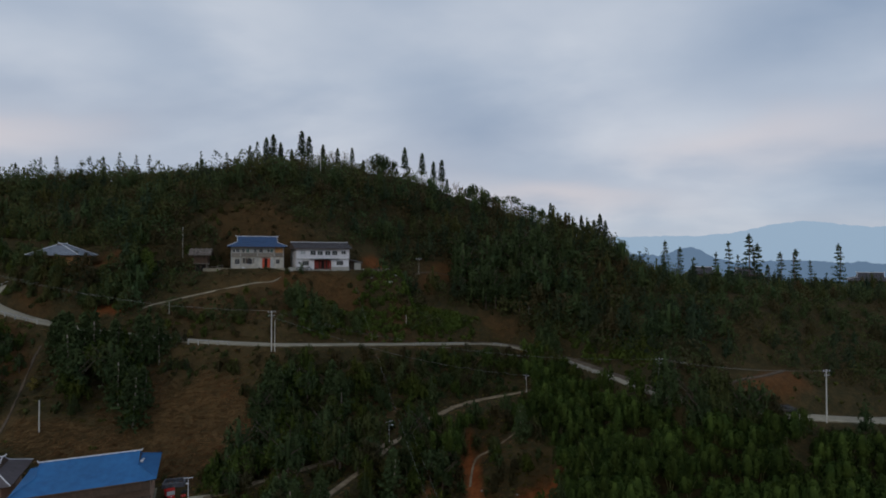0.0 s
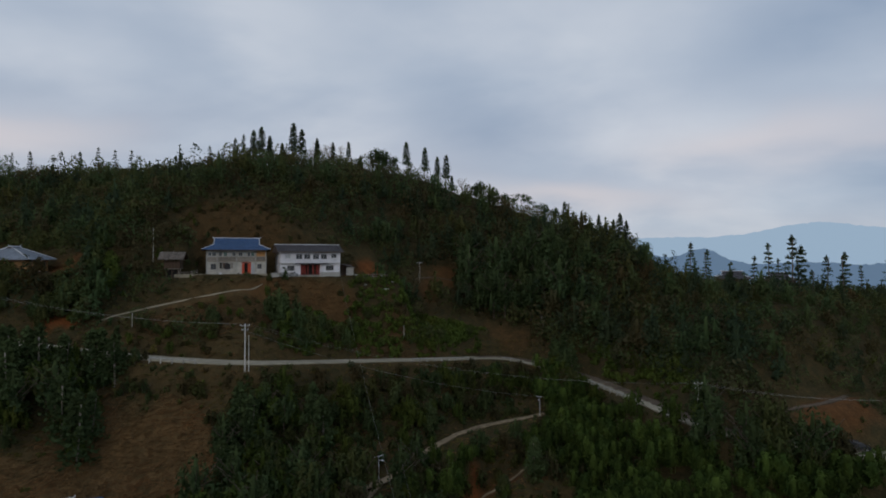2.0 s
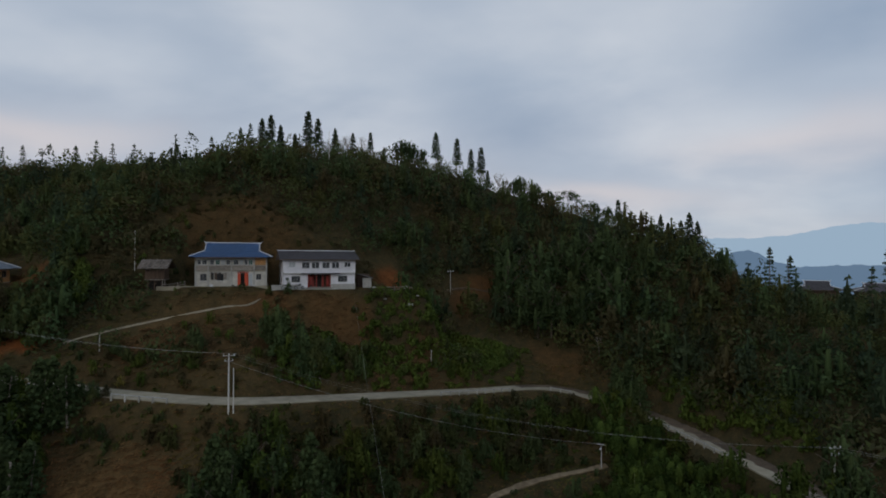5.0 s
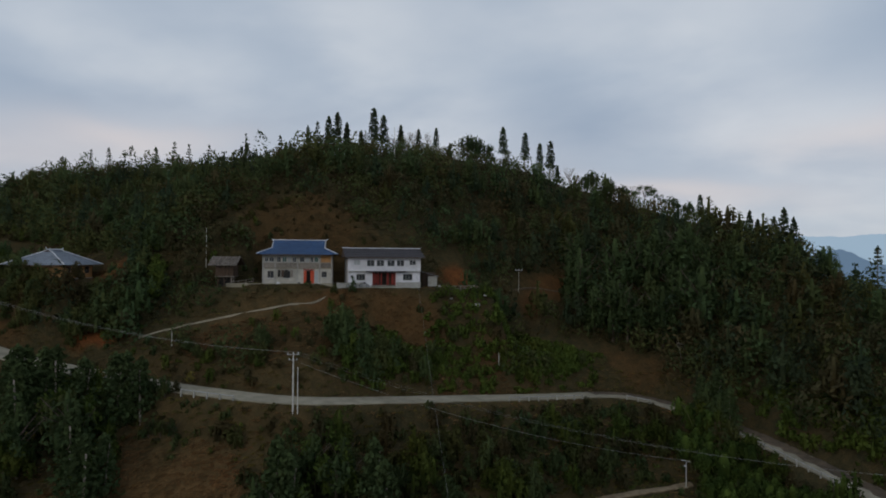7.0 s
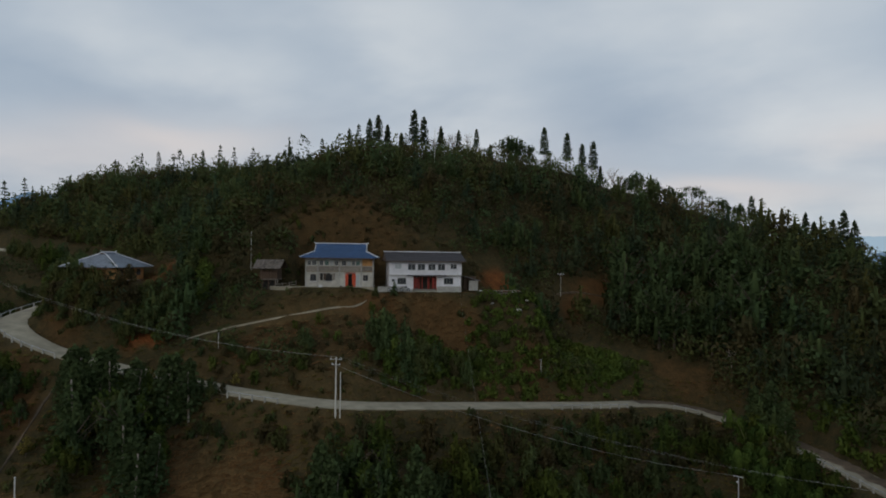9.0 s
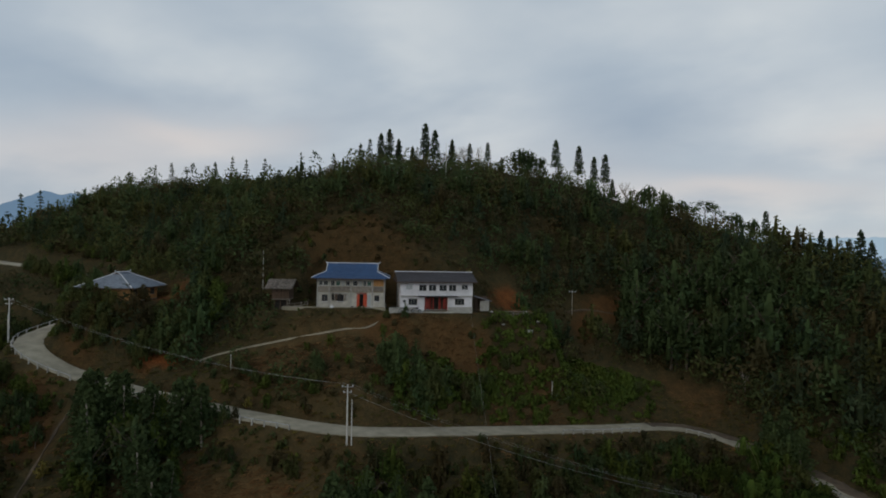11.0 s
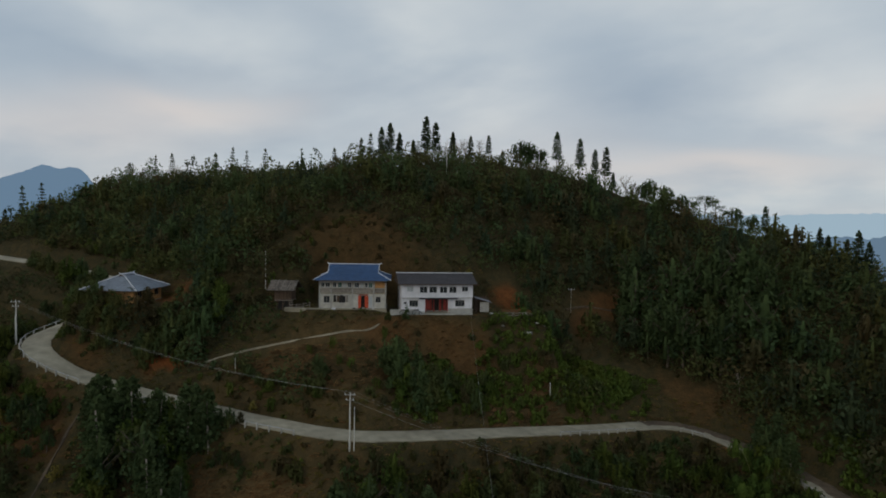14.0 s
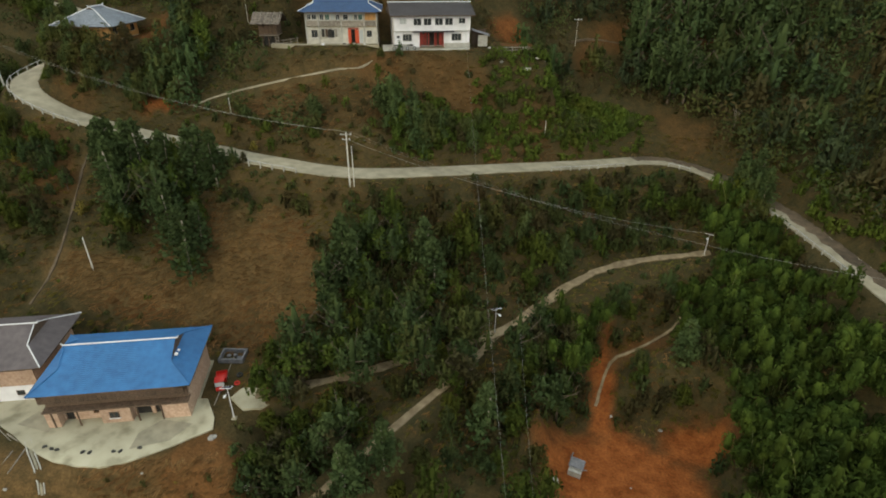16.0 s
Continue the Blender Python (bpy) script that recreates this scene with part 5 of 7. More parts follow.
def kinds():
    mats = [M["leaf"], M["leaf"], M["leaf_c"], M["leaf"], M["leaf_b"], M["leaf_d"], M["leaf_c"]]
    KINDS["broad"] = []
    for k in range(7):
        h, w = (6.0, 7.5, 5.2, 8.2, 6.5, 6.0, 5.0)[k], (2.4, 2.7, 2.3, 2.4, 2.9, 2.2, 2.0)[k]
        KINDS["broad"].append((limbed_crown(rng, h, w, 6, 70, 0.36, (0, 0.3, 0, 0.6, 0.2, 0.5, 0)[k]), trunk_mesh("trunk", rng, h, 0.16, M["bark"]), mats[k]))
    KINDS["far"] = [(soft_crown(rng, h, w, 170, 0.50, c, 0.0, 9, 0.1, up=0.35, fray=(0.62, 1.14), mix=0.35, lean=0.75, core=0, slim=0.30), None, m) for h, w, m, c in ((4.6, 3.1, 0, 0.1), (5.6, 2.9, 0, 0.4), (4.2, 3.3, 1, 0), (5.0, 3.0, 2, 0.3), (3.8, 3.0, 0, 0.0), (6.0, 2.7, 1, 0.5), (4.4, 3.2, 0, 0.1), (5.2, 3.3, 2, 0.2), (4.2, 3.5, 1, 0.0))]
    KINDS["cone"] = [(fir_crown(rng, h, w, 0.62, 9, 0.42, 0.08, 6), trunk_mesh("trunk", rng, h * 1.5, 0.15, M["bark_pale"], 0), m) for h, w, m in ((8.0, 2.2, M["leaf"]), (9.0, 2.3, M["leaf"]))]
    KINDS["cone"].append((limbed_crown(rng, 6.5, 2.0, 8, 75, 0.33, 1.0), trunk_mesh("trunk", rng, 8.0, 0.15, M["bark"], 0), M["leaf_c"]))
    KINDS["pine"] = []
    for k in range(2):
        cs = [(rng.uniform(-1.5, 1.5), rng.uniform(-1.5, 1.5), rng.uniform(4.2, 6.2)) for _ in range(9)]
        KINDS["pine"].append((leaf_quads(rng, cs, [(0.8, 0.8, 0.6)] * 9, 30, 0.34, heart=(0, 0, 3), core=0.4), trunk_mesh("trunk", rng, 7.5, 0.12, M["bark"], 7, 0.35), M["leaf"]))
    KINDS["emergent"] = [(limbed_crown(rng, h, w, 5, 30, 0.50, c, 5), None, m) for h, w, m, c in ((7.5, 2.5, 0, 0.4), (8.5, 2.3, 3, 0.8), (6.8, 2.8, 0, 0.2), (7.6, 2.4, 1, 0.5), (9.0, 2.4, 3, 0.9), (6.5, 2.7, 2, 0.2))]
    KINDS["farfir"] = [(soft_crown(rng, h, w, 180, 0.50, 0.75, 0.0, 12, 0.4, up=0.35, fray=(0.55, 1.15), mix=0.4, lean=0.7, core=0, slim=0.25), None, 3) for h, w in ((7.6, 2.4), (6.6, 2.4), (8.4, 2.4))]
    KINDS["fir"] = [(fir_crown(rng, h, w, g * 0.74, 7, 0.36, b, 9), trunk_mesh("trunk", rng, h * 1.7, 0.11, M["bark"], 0), M["needle"]) for h, w, g, b in ((9.5, 1.45, 0.85, 0.22), (8.0, 1.2, 0.75, 0.15), (11.0, 1.45, 0.95, 0.36), (7.0, 1.45, 0.72, 0.12))]
    KINDS["slim_fir"] = [(fir_crown(rng, h, w, g, 5, 0.30, b, 7), trunk_mesh("trunk", rng, h * 1.7, 0.10, M["bark"], 0), M["needle"]) for h, w, g, b in ((9.5, 1.2, 0.85, 0.25), (8.0, 1.0, 0.75, 0.2), (11.0, 1.25, 0.95, 0.36))]
    KINDS["bamboo"] = []
    for k in range(4):
        V, rods = bamboo_clump(rng, (6.0, 7.0, 5.5, 7.5)[k], 4, 165, 0.32)
        KINDS["bamboo"].append((V, [bx.mesh("culm", M["culm"]) for bx in rods], M["bamboo"]))
    KINDS["bare"] = []
    for k in range(2):
        bx = Box().rod((0, 0, -0.5), (0.1, 0, 3.0), 0.13, 0.08, 6)
        for j in range(16):
            a, z0 = rng.uniform(0, 6.28), rng.uniform(1.8, 3.4)
            tip = (math.cos(a) * rng.uniform(0.8, 1.9), math.sin(a) * rng.uniform(0.8, 1.9), z0 + rng.uniform(1.2, 3.0))
            bx.rod((0, 0, z0), tip, 0.05, 0.015, 4)
            for i in range(3):
                b = rng.uniform(0, 6.28)
                m_ = lerp3((0, 0, z0), tip, rng.uniform(0.4, 0.9))
                bx.rod(m_, (m_[0] + math.cos(b) * 0.6, m_[1] + math.sin(b) * 0.6, m_[2] + rng.uniform(0.3, 0.9)), 0.022, 0.008, 3)
        KINDS["bare"].append((leaf_quads(rng, [(0, 0, 4.6)], [(1.5, 1.5, 1.2)], 30, 0.16, core=0), bx.mesh("branches", M["bark_pale"]), M["leaf_d"]))
    KINDS["blossom"] = [(limbed_crown(rng, 3.4, 1.2, 4, 40, 0.26), trunk_mesh("trunk", rng, 3.0, 0.07, M["bark"]), M["leaf_y"])]
    KINDS["shrub"] = [(bush_quads(rng, 2.6, 1.6, 5, 60, 0.32), trunk_mesh("stems", rng, 1.8, 0.06, M["bark"], 6, 0.8), M["leaf_c"]), (bush_quads(rng, 3.4, 1.9, 6, 60, 0.34), trunk_mesh("stems", rng, 2.2, 0.07, M["bark"], 6, 0.8), M["leaf_b"])]


kinds()


# ---------- planting ----------
def on_flat(x, y, grow=0.0):
    bad = np.zeros(len(x), bool)
    for cx, cy, hx, hy, a, h, f in FLATS[:8]:
        u = (x - cx) * math.cos(a) + (y - cy) * math.sin(a)
        v = -(x - cx) * math.sin(a) + (y - cy) * math.cos(a)
        bad |= (np.abs(u) < hx + grow) & (np.abs(v) < hy + grow)
    return bad


def clear_of_ways(x, y, road, track):
    P = np.stack([x, y], -1)
    ok = line_distance(P, ROADC)[0] > road
    for line in PATHS.values():
        ok &= line_distance(P, catmull(line, 3))[0] > track
    ok &= line_distance(P, catmull(FOOTPATH, 3))[0] > track * 0.7
    return ok


FOOTPATH = [(x, y, gz(x, y)) for x, y in ((-39.3, 136.3), (-42.9, 132.6), (-46.5, 131), (-50.1, 129.6), (-57.4, 126.7), (-64.4, 123.2), (-68.0, 120.4))]


TERRACE = [(-12, 167.5), (-7.5, 171.3), (-1, 174.3), (5.8, 176.5), (13, 177.3), (21, 177.2)]


def clear_of_terrace(x, y):
    """False on the path along the upper slope and just below it."""
    line = np.array([(a, b, 0.0) for a, b in TERRACE])
    ok = np.ones(len(x), bool)
    for k in (0, 1.6, 3.2):
        ok &= line_distance(np.stack([x + 0.1 * k, y + k], -1), line)[0] > 1.5
    return ok


def open_towards_valley(x, y):
    """False where a tree would stand right below the open stretch of the lower track."""
    ok = np.ones(len(x), bool)
    line = catmull([p for p in PATHS["lower_track"] if p[0] > -12], 3)
    red = catmull(PATHS["red_track"], 3)
    gully = catmull(PATHS["gully_track"], 3)
    for k in (1.5, 3, 4.5, 6, 7.5):
        ok &= line_distance(np.stack([x + 0.12 * k, y + k], -1), line)[0] > 1.8
        ok &= line_distance(np.stack([x + 0.12 * k, y + k], -1), red)[0] > 1.2
        ok &= line_distance(np.stack([x - 0.81 * k, y + 0.58 * k], -1), gully)[0] > 1.3
    return ok


def scatter(x0, x1, y0, y1, step, jitter=0.45, seed=1):
    r = np.random.RandomState(seed)
    X, Y = np.meshgrid(np.arange(x0, x1, step), np.arange(y0, y1, step))
    X = (X + (np.arange(X.shape[0]) % 2)[:, None] * step * 0.5).ravel()
    Y = Y.ravel()
    X = X + r.uniform(-jitter, jitter, len(X)) * step
    Y = Y + r.uniform(-jitter, jitter, len(Y)) * step
    return X, Y, r


def in_view(x, y):
    """The part of the country that faces the valley."""
    return (x > -1.62 * (y - 42) - 4) & (x > -200) & (x < 0.92 * y + 8) & (x < 150)


def merged(name, kinds_, xs, ys, r, mats, label, category, smin=0.75, smax=1.25, sink=0.15, sizes=None, turn=3.1416):
    V, S = [], []
    zs = ground_at(xs, ys)
    for i in range(len(xs)):
        q, _, mi = kinds_[r.randint(len(kinds_))]
        a, s = r.uniform(-turn, turn), r.uniform(smin, smax)
        if sizes is not None:
            s *= sizes[i]
        c, t = math.cos(a) * s, math.sin(a) * s
        R = np.array([[c, -t, 0], [t, c, 0], [0, 0, s * r.uniform(0.85, 1.15)]])
        P = q[:, :3] @ R.T + (xs[i], ys[i], zs[i] - sink)
        V.append((P if q.shape[1] == 3 else np.concatenate([P, q[:, 3:] @ (R / s).T], 1)).astype(np.float32))
        S.append(np.full(len(q) // 4, mi))
    ob = new(name, quads_mesh(name, np.concatenate(V), mats, np.concatenate(S)))
    return tagged(ob, label, category, kind="stuff")


def plant(kind, spots, name, label, category, group, r, smin=0.8, smax=1.2, sink=0.1, only=None):
    """Separate trees: one is built for each variant, the others are copies of it."""
    protos = {}
    for x, y, *size in spots:
        k = r.randint(len(KINDS[kind])) if only is None else only
        if len(size) > 1:
            k = size[1]
        s = size[0] if size else r.uniform(smin, smax)
        m = Matrix.Translation((x, y, gz(x, y) - sink)) @ Matrix.Rotation(r.uniform(0, 6.283), 4, "Z")
        if k not in protos:
            crown, trunk, mat = KINDS[kind][k]
            t = tagged(new(name), label, category, group)
            for stem in trunk if kind == "bamboo" else [trunk]:
                part("culm" if kind == "bamboo" else "trunk", stem, None, t)
            part("crown", quads_mesh("crown", crown, [mat]), None, t)
            t.scale = (s, s, s)
            t.matrix_basis = m @ Matrix.Diagonal((s, s, s, 1))
            protos[k] = t
        else:
            c = copy_thing(protos[k], m)
            c.scale = (s, s, s)


CREST = ([-200, -150, -100, -50, 0, 35, 60, 150], [175, 190, 203, 184, 196, 190, 205, 230])
# clumps of trees: centre x, y, half extents, number, size
CLUMPS = [
    (-31.5, 127.5, 6.5, 3.2, 22, 1.0), (-24.5, 131, 3.2, 2.4, 6, 0.8), (-72, 103.5, 6, 4.5, 10, 1.2), (-64, 104.5, 3, 3, 4, 1.2), (-88, 99, 7, 5, 14, 0.6), (-78, 121, 9, 3.6, 30, 0.85), (-87, 116.6, 4, 1.3, 12, 0.74), (-80, 116.4, 5, 1.5, 16, 0.76),
    (-73.5, 129, 5, 5, 14, 1.0), (-57, 118.5, 5, 1.4, 9, 0.5), (-28, 101, 9, 8, 30, 1.0), (-26, 79, 9, 7, 24, 1.0), (-7, 121, 4, 3, 4, 0.8), (-5, 101, 6, 6, 18, 1.0),
    (-52, 111.5, 5, 1.0, 6, 0.45), (-62, 109, 4, 1.6, 6, 0.6), (8, 124, 6, 4, 9, 0.8), (-92, 116.5, 3, 1.5, 6, 0.65), (-18, 137, 6, 2, 8, 0.5), (-36, 134, 4, 1.5, 3, 0.4),
]


def clumped(r):
    spots = []
    for cx, cy, hx, hy, n, s in CLUMPS:
        for k in range(n):
            a, q = r.uniform(0, 6.283), math.sqrt(r.rand())
            spots.append((cx + hx * q * math.cos(a), cy + hy * q * math.sin(a), s * r.uniform(0.7, 1.2)))
    over = []
    for cx, cy, hx, hy, n, s in ((-33.5, 127, 3.6, 2.2, 11, 0.72), (-30.5, 127, 4, 2, 8, 0.95), (-25.5, 132.8, 3, 1.8, 7, 0.6), (-47.5, 121.3, 1.6, 1.4, 6, 0.55), (-84, 116.0, 5, 1.0, 14, 0.6), (-77, 117.3, 3, 1.2, 8, 0.62), (-61, 109.3, 3, 0.6, 7, 0.5), (-53.5, 108.8, 3, 0.7, 6, 0.42), (-84, 102.5, 5, 2.5, 9, 0.5), (-30, 90.5, 5, 2.2, 9, 1.15), (-22, 96.2, 4.5, 2.5, 9, 1.15), (-16, 100.8, 3, 2.5, 5, 1.05), (-14.8, 96, 2, 2.5, 4, 0.9), (9.5, 106, 2, 1.5, 5, 0.5), (16, 110, 3, 2, 6, 0.6), (23, 143.5, 1.8, 2.5, 9, 1.0), (24.5, 139.5, 1.8, 2, 5, 0.95), (40, 106.5, 1.5, 2.5, 6, 1.05), (46, 100.5, 3, 1.5, 10, 1.15), (53, 98, 3.5, 1.2, 9, 1.05), (-14, 95.5, 1.2, 3, 5, 0.85), (-33, 87, 3, 1.2, 5, 0.6), (-89, 115.2, 4.5, 0.8, 8, 0.5), (-66, 110.0, 5, 0.6, 9, 0.5), (-57, 111.2, 3, 0.5, 6, 0.42), (-115, 139, 13, 1.2, 24, 0.55), (-97, 136.5, 4, 1.5, 9, 0.6), (-87, 104, 6, 3, 14, 0.5), (-94, 106, 4, 2.5, 8, 0.5), (-114, 130.6, 9, 0.7, 24, 0.52), (-101, 129.0, 2.5, 1.5, 8, 0.6), (-92.5, 118.5, 1.6, 3, 6, 0.55)):
        for k in range(n):
            over.append((cx + hx * r.uniform(-1, 1), cy + hy * r.uniform(-1, 1), s * r.uniform(0.7, 1.2)))
    P = np.array(spots)
    ok = clear_of_ways(P[:, 0], P[:, 1], 4.3, 1.4) & open_towards_valley(P[:, 0], P[:, 1]) & (np.hypot(P[:, 0] + 36.5, P[:, 1] - 112.5) > 3.5) & (~on_flat(P[:, 0], P[:, 1], 0.3) | (P[:, 0] < -80) & (P[:, 1] < 117.6))
    d = line_distance(P[:, :2], ROADC)[0]
    ok &= uphill(P[:, :2]) | (d > 8) | (P[:, 0] < -42) | (P[:, 0] > 13)
    return [sp for sp, o in zip(spots, ok) if o] + over


SKYLINE = ([-150, -142, -133, -117, -107, -80, -62, -51, -38, -24, -4, 14, 38, 47], [158, 169, 178, 181, 190, 175, 169, 183, 193, 205, 205, 202, 195, 180])
CANOPY = ([-152, -146, -142, -136, -133, -120, -117, -113, -107, -90, -80, -50, -45, -38, -30, -24, -15, -9, 0, 4, 14, 22, 28, 34, 38, 47], [6.8, 5.0, 5.8, 5.8, 4.2, 4.6, 5.4, 6.2, 6.6, 6.2, 5.6, 6.4, 5.2, 3.6, 5.0, 6.6, 6.0, 4.2, 3.0, 3.4, 5, 3.4, 3.2, 5.2, 4, 6.2])


def cone_spots(r):
    spots = []
    for cx, cy, hx, hy, n in ((-72, 103.5, 6, 4.5, 9), (-61, 102, 4, 3, 5), (-28, 101, 8, 7, 9), (-26, 79, 8, 6, 6), (10, 108, 5, 4, 3), (-8, 96, 4, 6, 4)):
        for k in range(n):
            spots.append((cx + hx * r.uniform(-1, 1), cy + hy * r.uniform(-1, 1), r.uniform(0.8, 1.2)))
    # a row of tall trees along the lower edge of the road
    for k in range(11):
        spots.append((-77.5 + 1.9 * k + r.uniform(-0.8, 0.8), float(np.interp(-77.5 + 1.9 * k, [-78.5, -64, -58], [106.3, 109.2, 110])) + r.uniform(-0.9, 0.2), r.uniform(0.9, 1.25)))
    P = np.array(spots)
    ok = clear_of_ways(P[:, 0], P[:, 1], 3.6, 1.4) & ~((P[:, 0] > -50) & (dry_grass(P[:, 0], P[:, 1]) > 0.3)) & ~on_flat(P[:, 0], P[:, 1], 0.5) & open_towards_valley(P[:, 0], P[:, 1])
    return [q for q, o in zip(spots, ok) if o]


def woods():
    r0 = np.random.RandomState(17)
    spots = clumped(r0)
    low = [q for q in spots if q[1] < 112]
    high = np.array([q for q in spots if q[1] >= 112])
    plant("broad", low, "tree", "dark green broadleaf tree on the slope", "tree", "slope trees", r0)
    merged("slope_woods", [(k[0], None, j) for k, j in zip(KINDS["broad"], (0, 0, 1, 0, 1, 2, 3))], high[:, 0], high[:, 1], r0, [M["leaf"], M["leaf_b"], M["leaf_d"], M["leaf_c"]], "dark green broadleaf trees round the houses", "woods", 0.95, 1.05, sizes=high[:, 2])
    X, Y, r = scatter(-175, 130, 112, 216, 2.85, seed=3)
    P = np.stack([X, Y], -1)
    d = line_distance(P, ROADC)[0]
    Z = ground_at(X, Y)
    ok = in_view(X, Y) & uphill(P) & (d > 4.5) & clear_of_terrace(X, Y) & ~on_flat(X, Y, 2.0) & clear_of_ways(X, Y, 4.5, 2.5)
    ok &= (dry_grass(X, Y) < 0.35) & (red_earth(X, Y) < 0.35) & (Y < np.minimum(np.interp(X, *CREST) + 9, np.where((X > -150) & (X < 47), np.interp(X, *SKYLINE) + 5, 999)))
    open_slope = patch(X, Y, -30, 130, 26, 10, 0.5) + patch(X, Y, -6, 155, 14, 9, 0.75) + patch(X, Y, -8, 147, 17, 8, 0.7) + patch(X, Y, -40, 150, 13, 5, 0.28) + patch(X, Y, -54, 146, 13, 6, 0.3) + patch(X, Y, -19, 154, 8, 6, 0.3)
    ok &= (open_slope < 0.3) | (r.rand(len(X)) < 0.10)
    ok &= (patch(X, Y, -18, 152, 10, 7, 0.3) < 0.3) & (patch(X, Y, -22, 157, 6, 7, 0.4) < 0.3) & (patch(X, Y, 14, 160.5, 7, 2.6, -0.3) < 0.3)
    i = np.where(ok)[0]
    fir = (r.rand(len(i)) < np.where(X[i] > -6, 0.2, 0.08)) & (Z[i] < 60) & (np.abs(Y - np.interp(X, *SKYLINE))[i] > 11) & (X[i] < 56)
    mats = [M["leaf"], M["leaf_b"], M["leaf_d"], M["needle"]]
    # the canopy thins and thickens along the crest
    near = np.clip(1 - np.abs(Y - np.interp(X, *SKYLINE)) / 12.0, 0, 1) * ((X > -160) & (X < 52))
    swell = 0.98 + 0.36 * wob(X, Y, 6.0, 8.0) + 0.30 * ((r.rand(len(X)) < 0.06) & (Z < 52))
    crest_size = swell * (1 - near) + near * np.interp(X, *CANOPY) / 5.5
    crest_size *= np.interp(X, [46, 58], [1.0, 0.62])
    merged("woodland", KINDS["far"], X[i[~fir]], Y[i[~fir]], r, mats, "dense dark green broadleaf woods on the hill", "woods", 0.6, 1.2, sizes=crest_size[i[~fir]])
    Xe, Ye, re = scatter(-170, 125, 114, 212, 4.6, seed=77)
    Pe = np.stack([Xe, Ye], -1)
    oke = in_view(Xe, Ye) & uphill(Pe) & clear_of_ways(Xe, Ye, 6.0, 2.5) & ~on_flat(Xe, Ye, 2.5) & (dry_grass(Xe, Ye) < 0.3) & (red_earth(Xe, Ye) < 0.2) & clear_of_terrace(Xe, Ye)
    oke &= (np.abs(Ye - np.interp(Xe, *SKYLINE)) > 9) & (Ye < np.interp(Xe, *SKYLINE)) & (ground_at(Xe, Ye) < 60)
    oke &= (patch(Xe, Ye, -30, 130, 28, 12, 0.5) + patch(Xe, Ye, -8, 149, 18, 11, 0.7) + patch(Xe, Ye, -45, 149, 22, 9, 0.28) + patch(Xe, Ye, 14, 160.5, 9, 4, -0.3) < 0.25)
    e = np.where(oke)[0]
    merged("tall_woodland", KINDS["emergent"], Xe[e], Ye[e], re, mats, "taller dark trees standing out of the hill woods", "woods", 0.7, 1.35, sizes=np.interp(Xe[e], [-120, -40, 0, 30, 60, 75], [0.8, 0.95, 1.15, 1.15, 0.8, 0.6]))
    merged("fir_woodland", KINDS["farfir"], X[i[fir]], Y[i[fir]], r, mats, "dark firs scattered through the hill woods", "woods", 0.8, 1.45, sizes=crest_size[i[fir]])


def spur_woods():
    X, Y, r = scatter(-175, -103, 96, 150, 3.2, seed=55)
    P = np.stack([X, Y], -1)
    ok = (X > -1.75 * (Y - 42) - 8) & ~uphill(P) & clear_of_ways(X, Y, 5.0, 2.0) & ~on_flat(X, Y, 1.5)
    i = np.where(ok)[0]
    merged("spur_woods", KINDS["far"], X[i], Y[i], r, [M["leaf"], M["leaf_b"], M["leaf_d"], M["needle"]], "low dark woods beside the upper road", "woods", 0.4, 0.8)


def lower_woods():
    X, Y, r = scatter(-110, 110, 58, 160, 3.3, seed=5)
    P = np.stack([X, Y], -1)
    d = line_distance(P, ROADC)[0]
    ok = in_view(X, Y) & ~uphill(P) & (d > 4.0) & ((d > 8) | (X < -38) | (X > 13)) & ~((X > -66) & (X < -34) & (Y > 86) & (Y < 109)) & ~on_flat(X, Y, 1.5) & clear_of_ways(X, Y, 4.0, 2.1) & open_towards_valley(X, Y) & (np.hypot(X + 37, Y - 110.5) > 4.5)
    ok &= (dry_grass(X, Y) < 0.4) & (red_earth(X, Y) < 0.35)
    bam = ((X > 19) & (Y > 82) | (X > 14) & (Y > 112) & (Y < 134) | (X > 23) & (Y > 112) | (X > -4) & (X < 4) & (Y < 118) & (Y > 98)) & (d > np.where(X > 23, 6.5, 4.5))
    b = np.where(ok & bam)[0]
    b = b[np.argsort(np.hypot(X[b], Y[b] - 44))]
    t = np.where(ok & ~bam & (r.rand(len(X)) < 0.66))[0]
    plant("bamboo", [(X[i], Y[i]) for i in b[:280]], "bamboo_clump", "feathery olive-green bamboo clump with arching culms", "bamboo", "bamboo grove", r, 0.6, 1.2)
    if len(b) > 280:
        merged("bamboo_grove", [(k[0], None, 0) for k in KINDS["bamboo"]], X[b[280:]], Y[b[280:]], r, [M["bamboo"]], "farther bamboo grove beside the road", "bamboo", 0.7, 1.1)
    merged("valley_woods", [(k[0], None, j) for k, j in zip(KINDS["broad"], (0, 3, 1, 0, 3, 2, 3))], X[t], Y[t], r, [M["leaf"], M["leaf_b"], M["leaf_d"], M["leaf_c"]], "mixed green woods below the road", "woods", 0.55, 1.05)


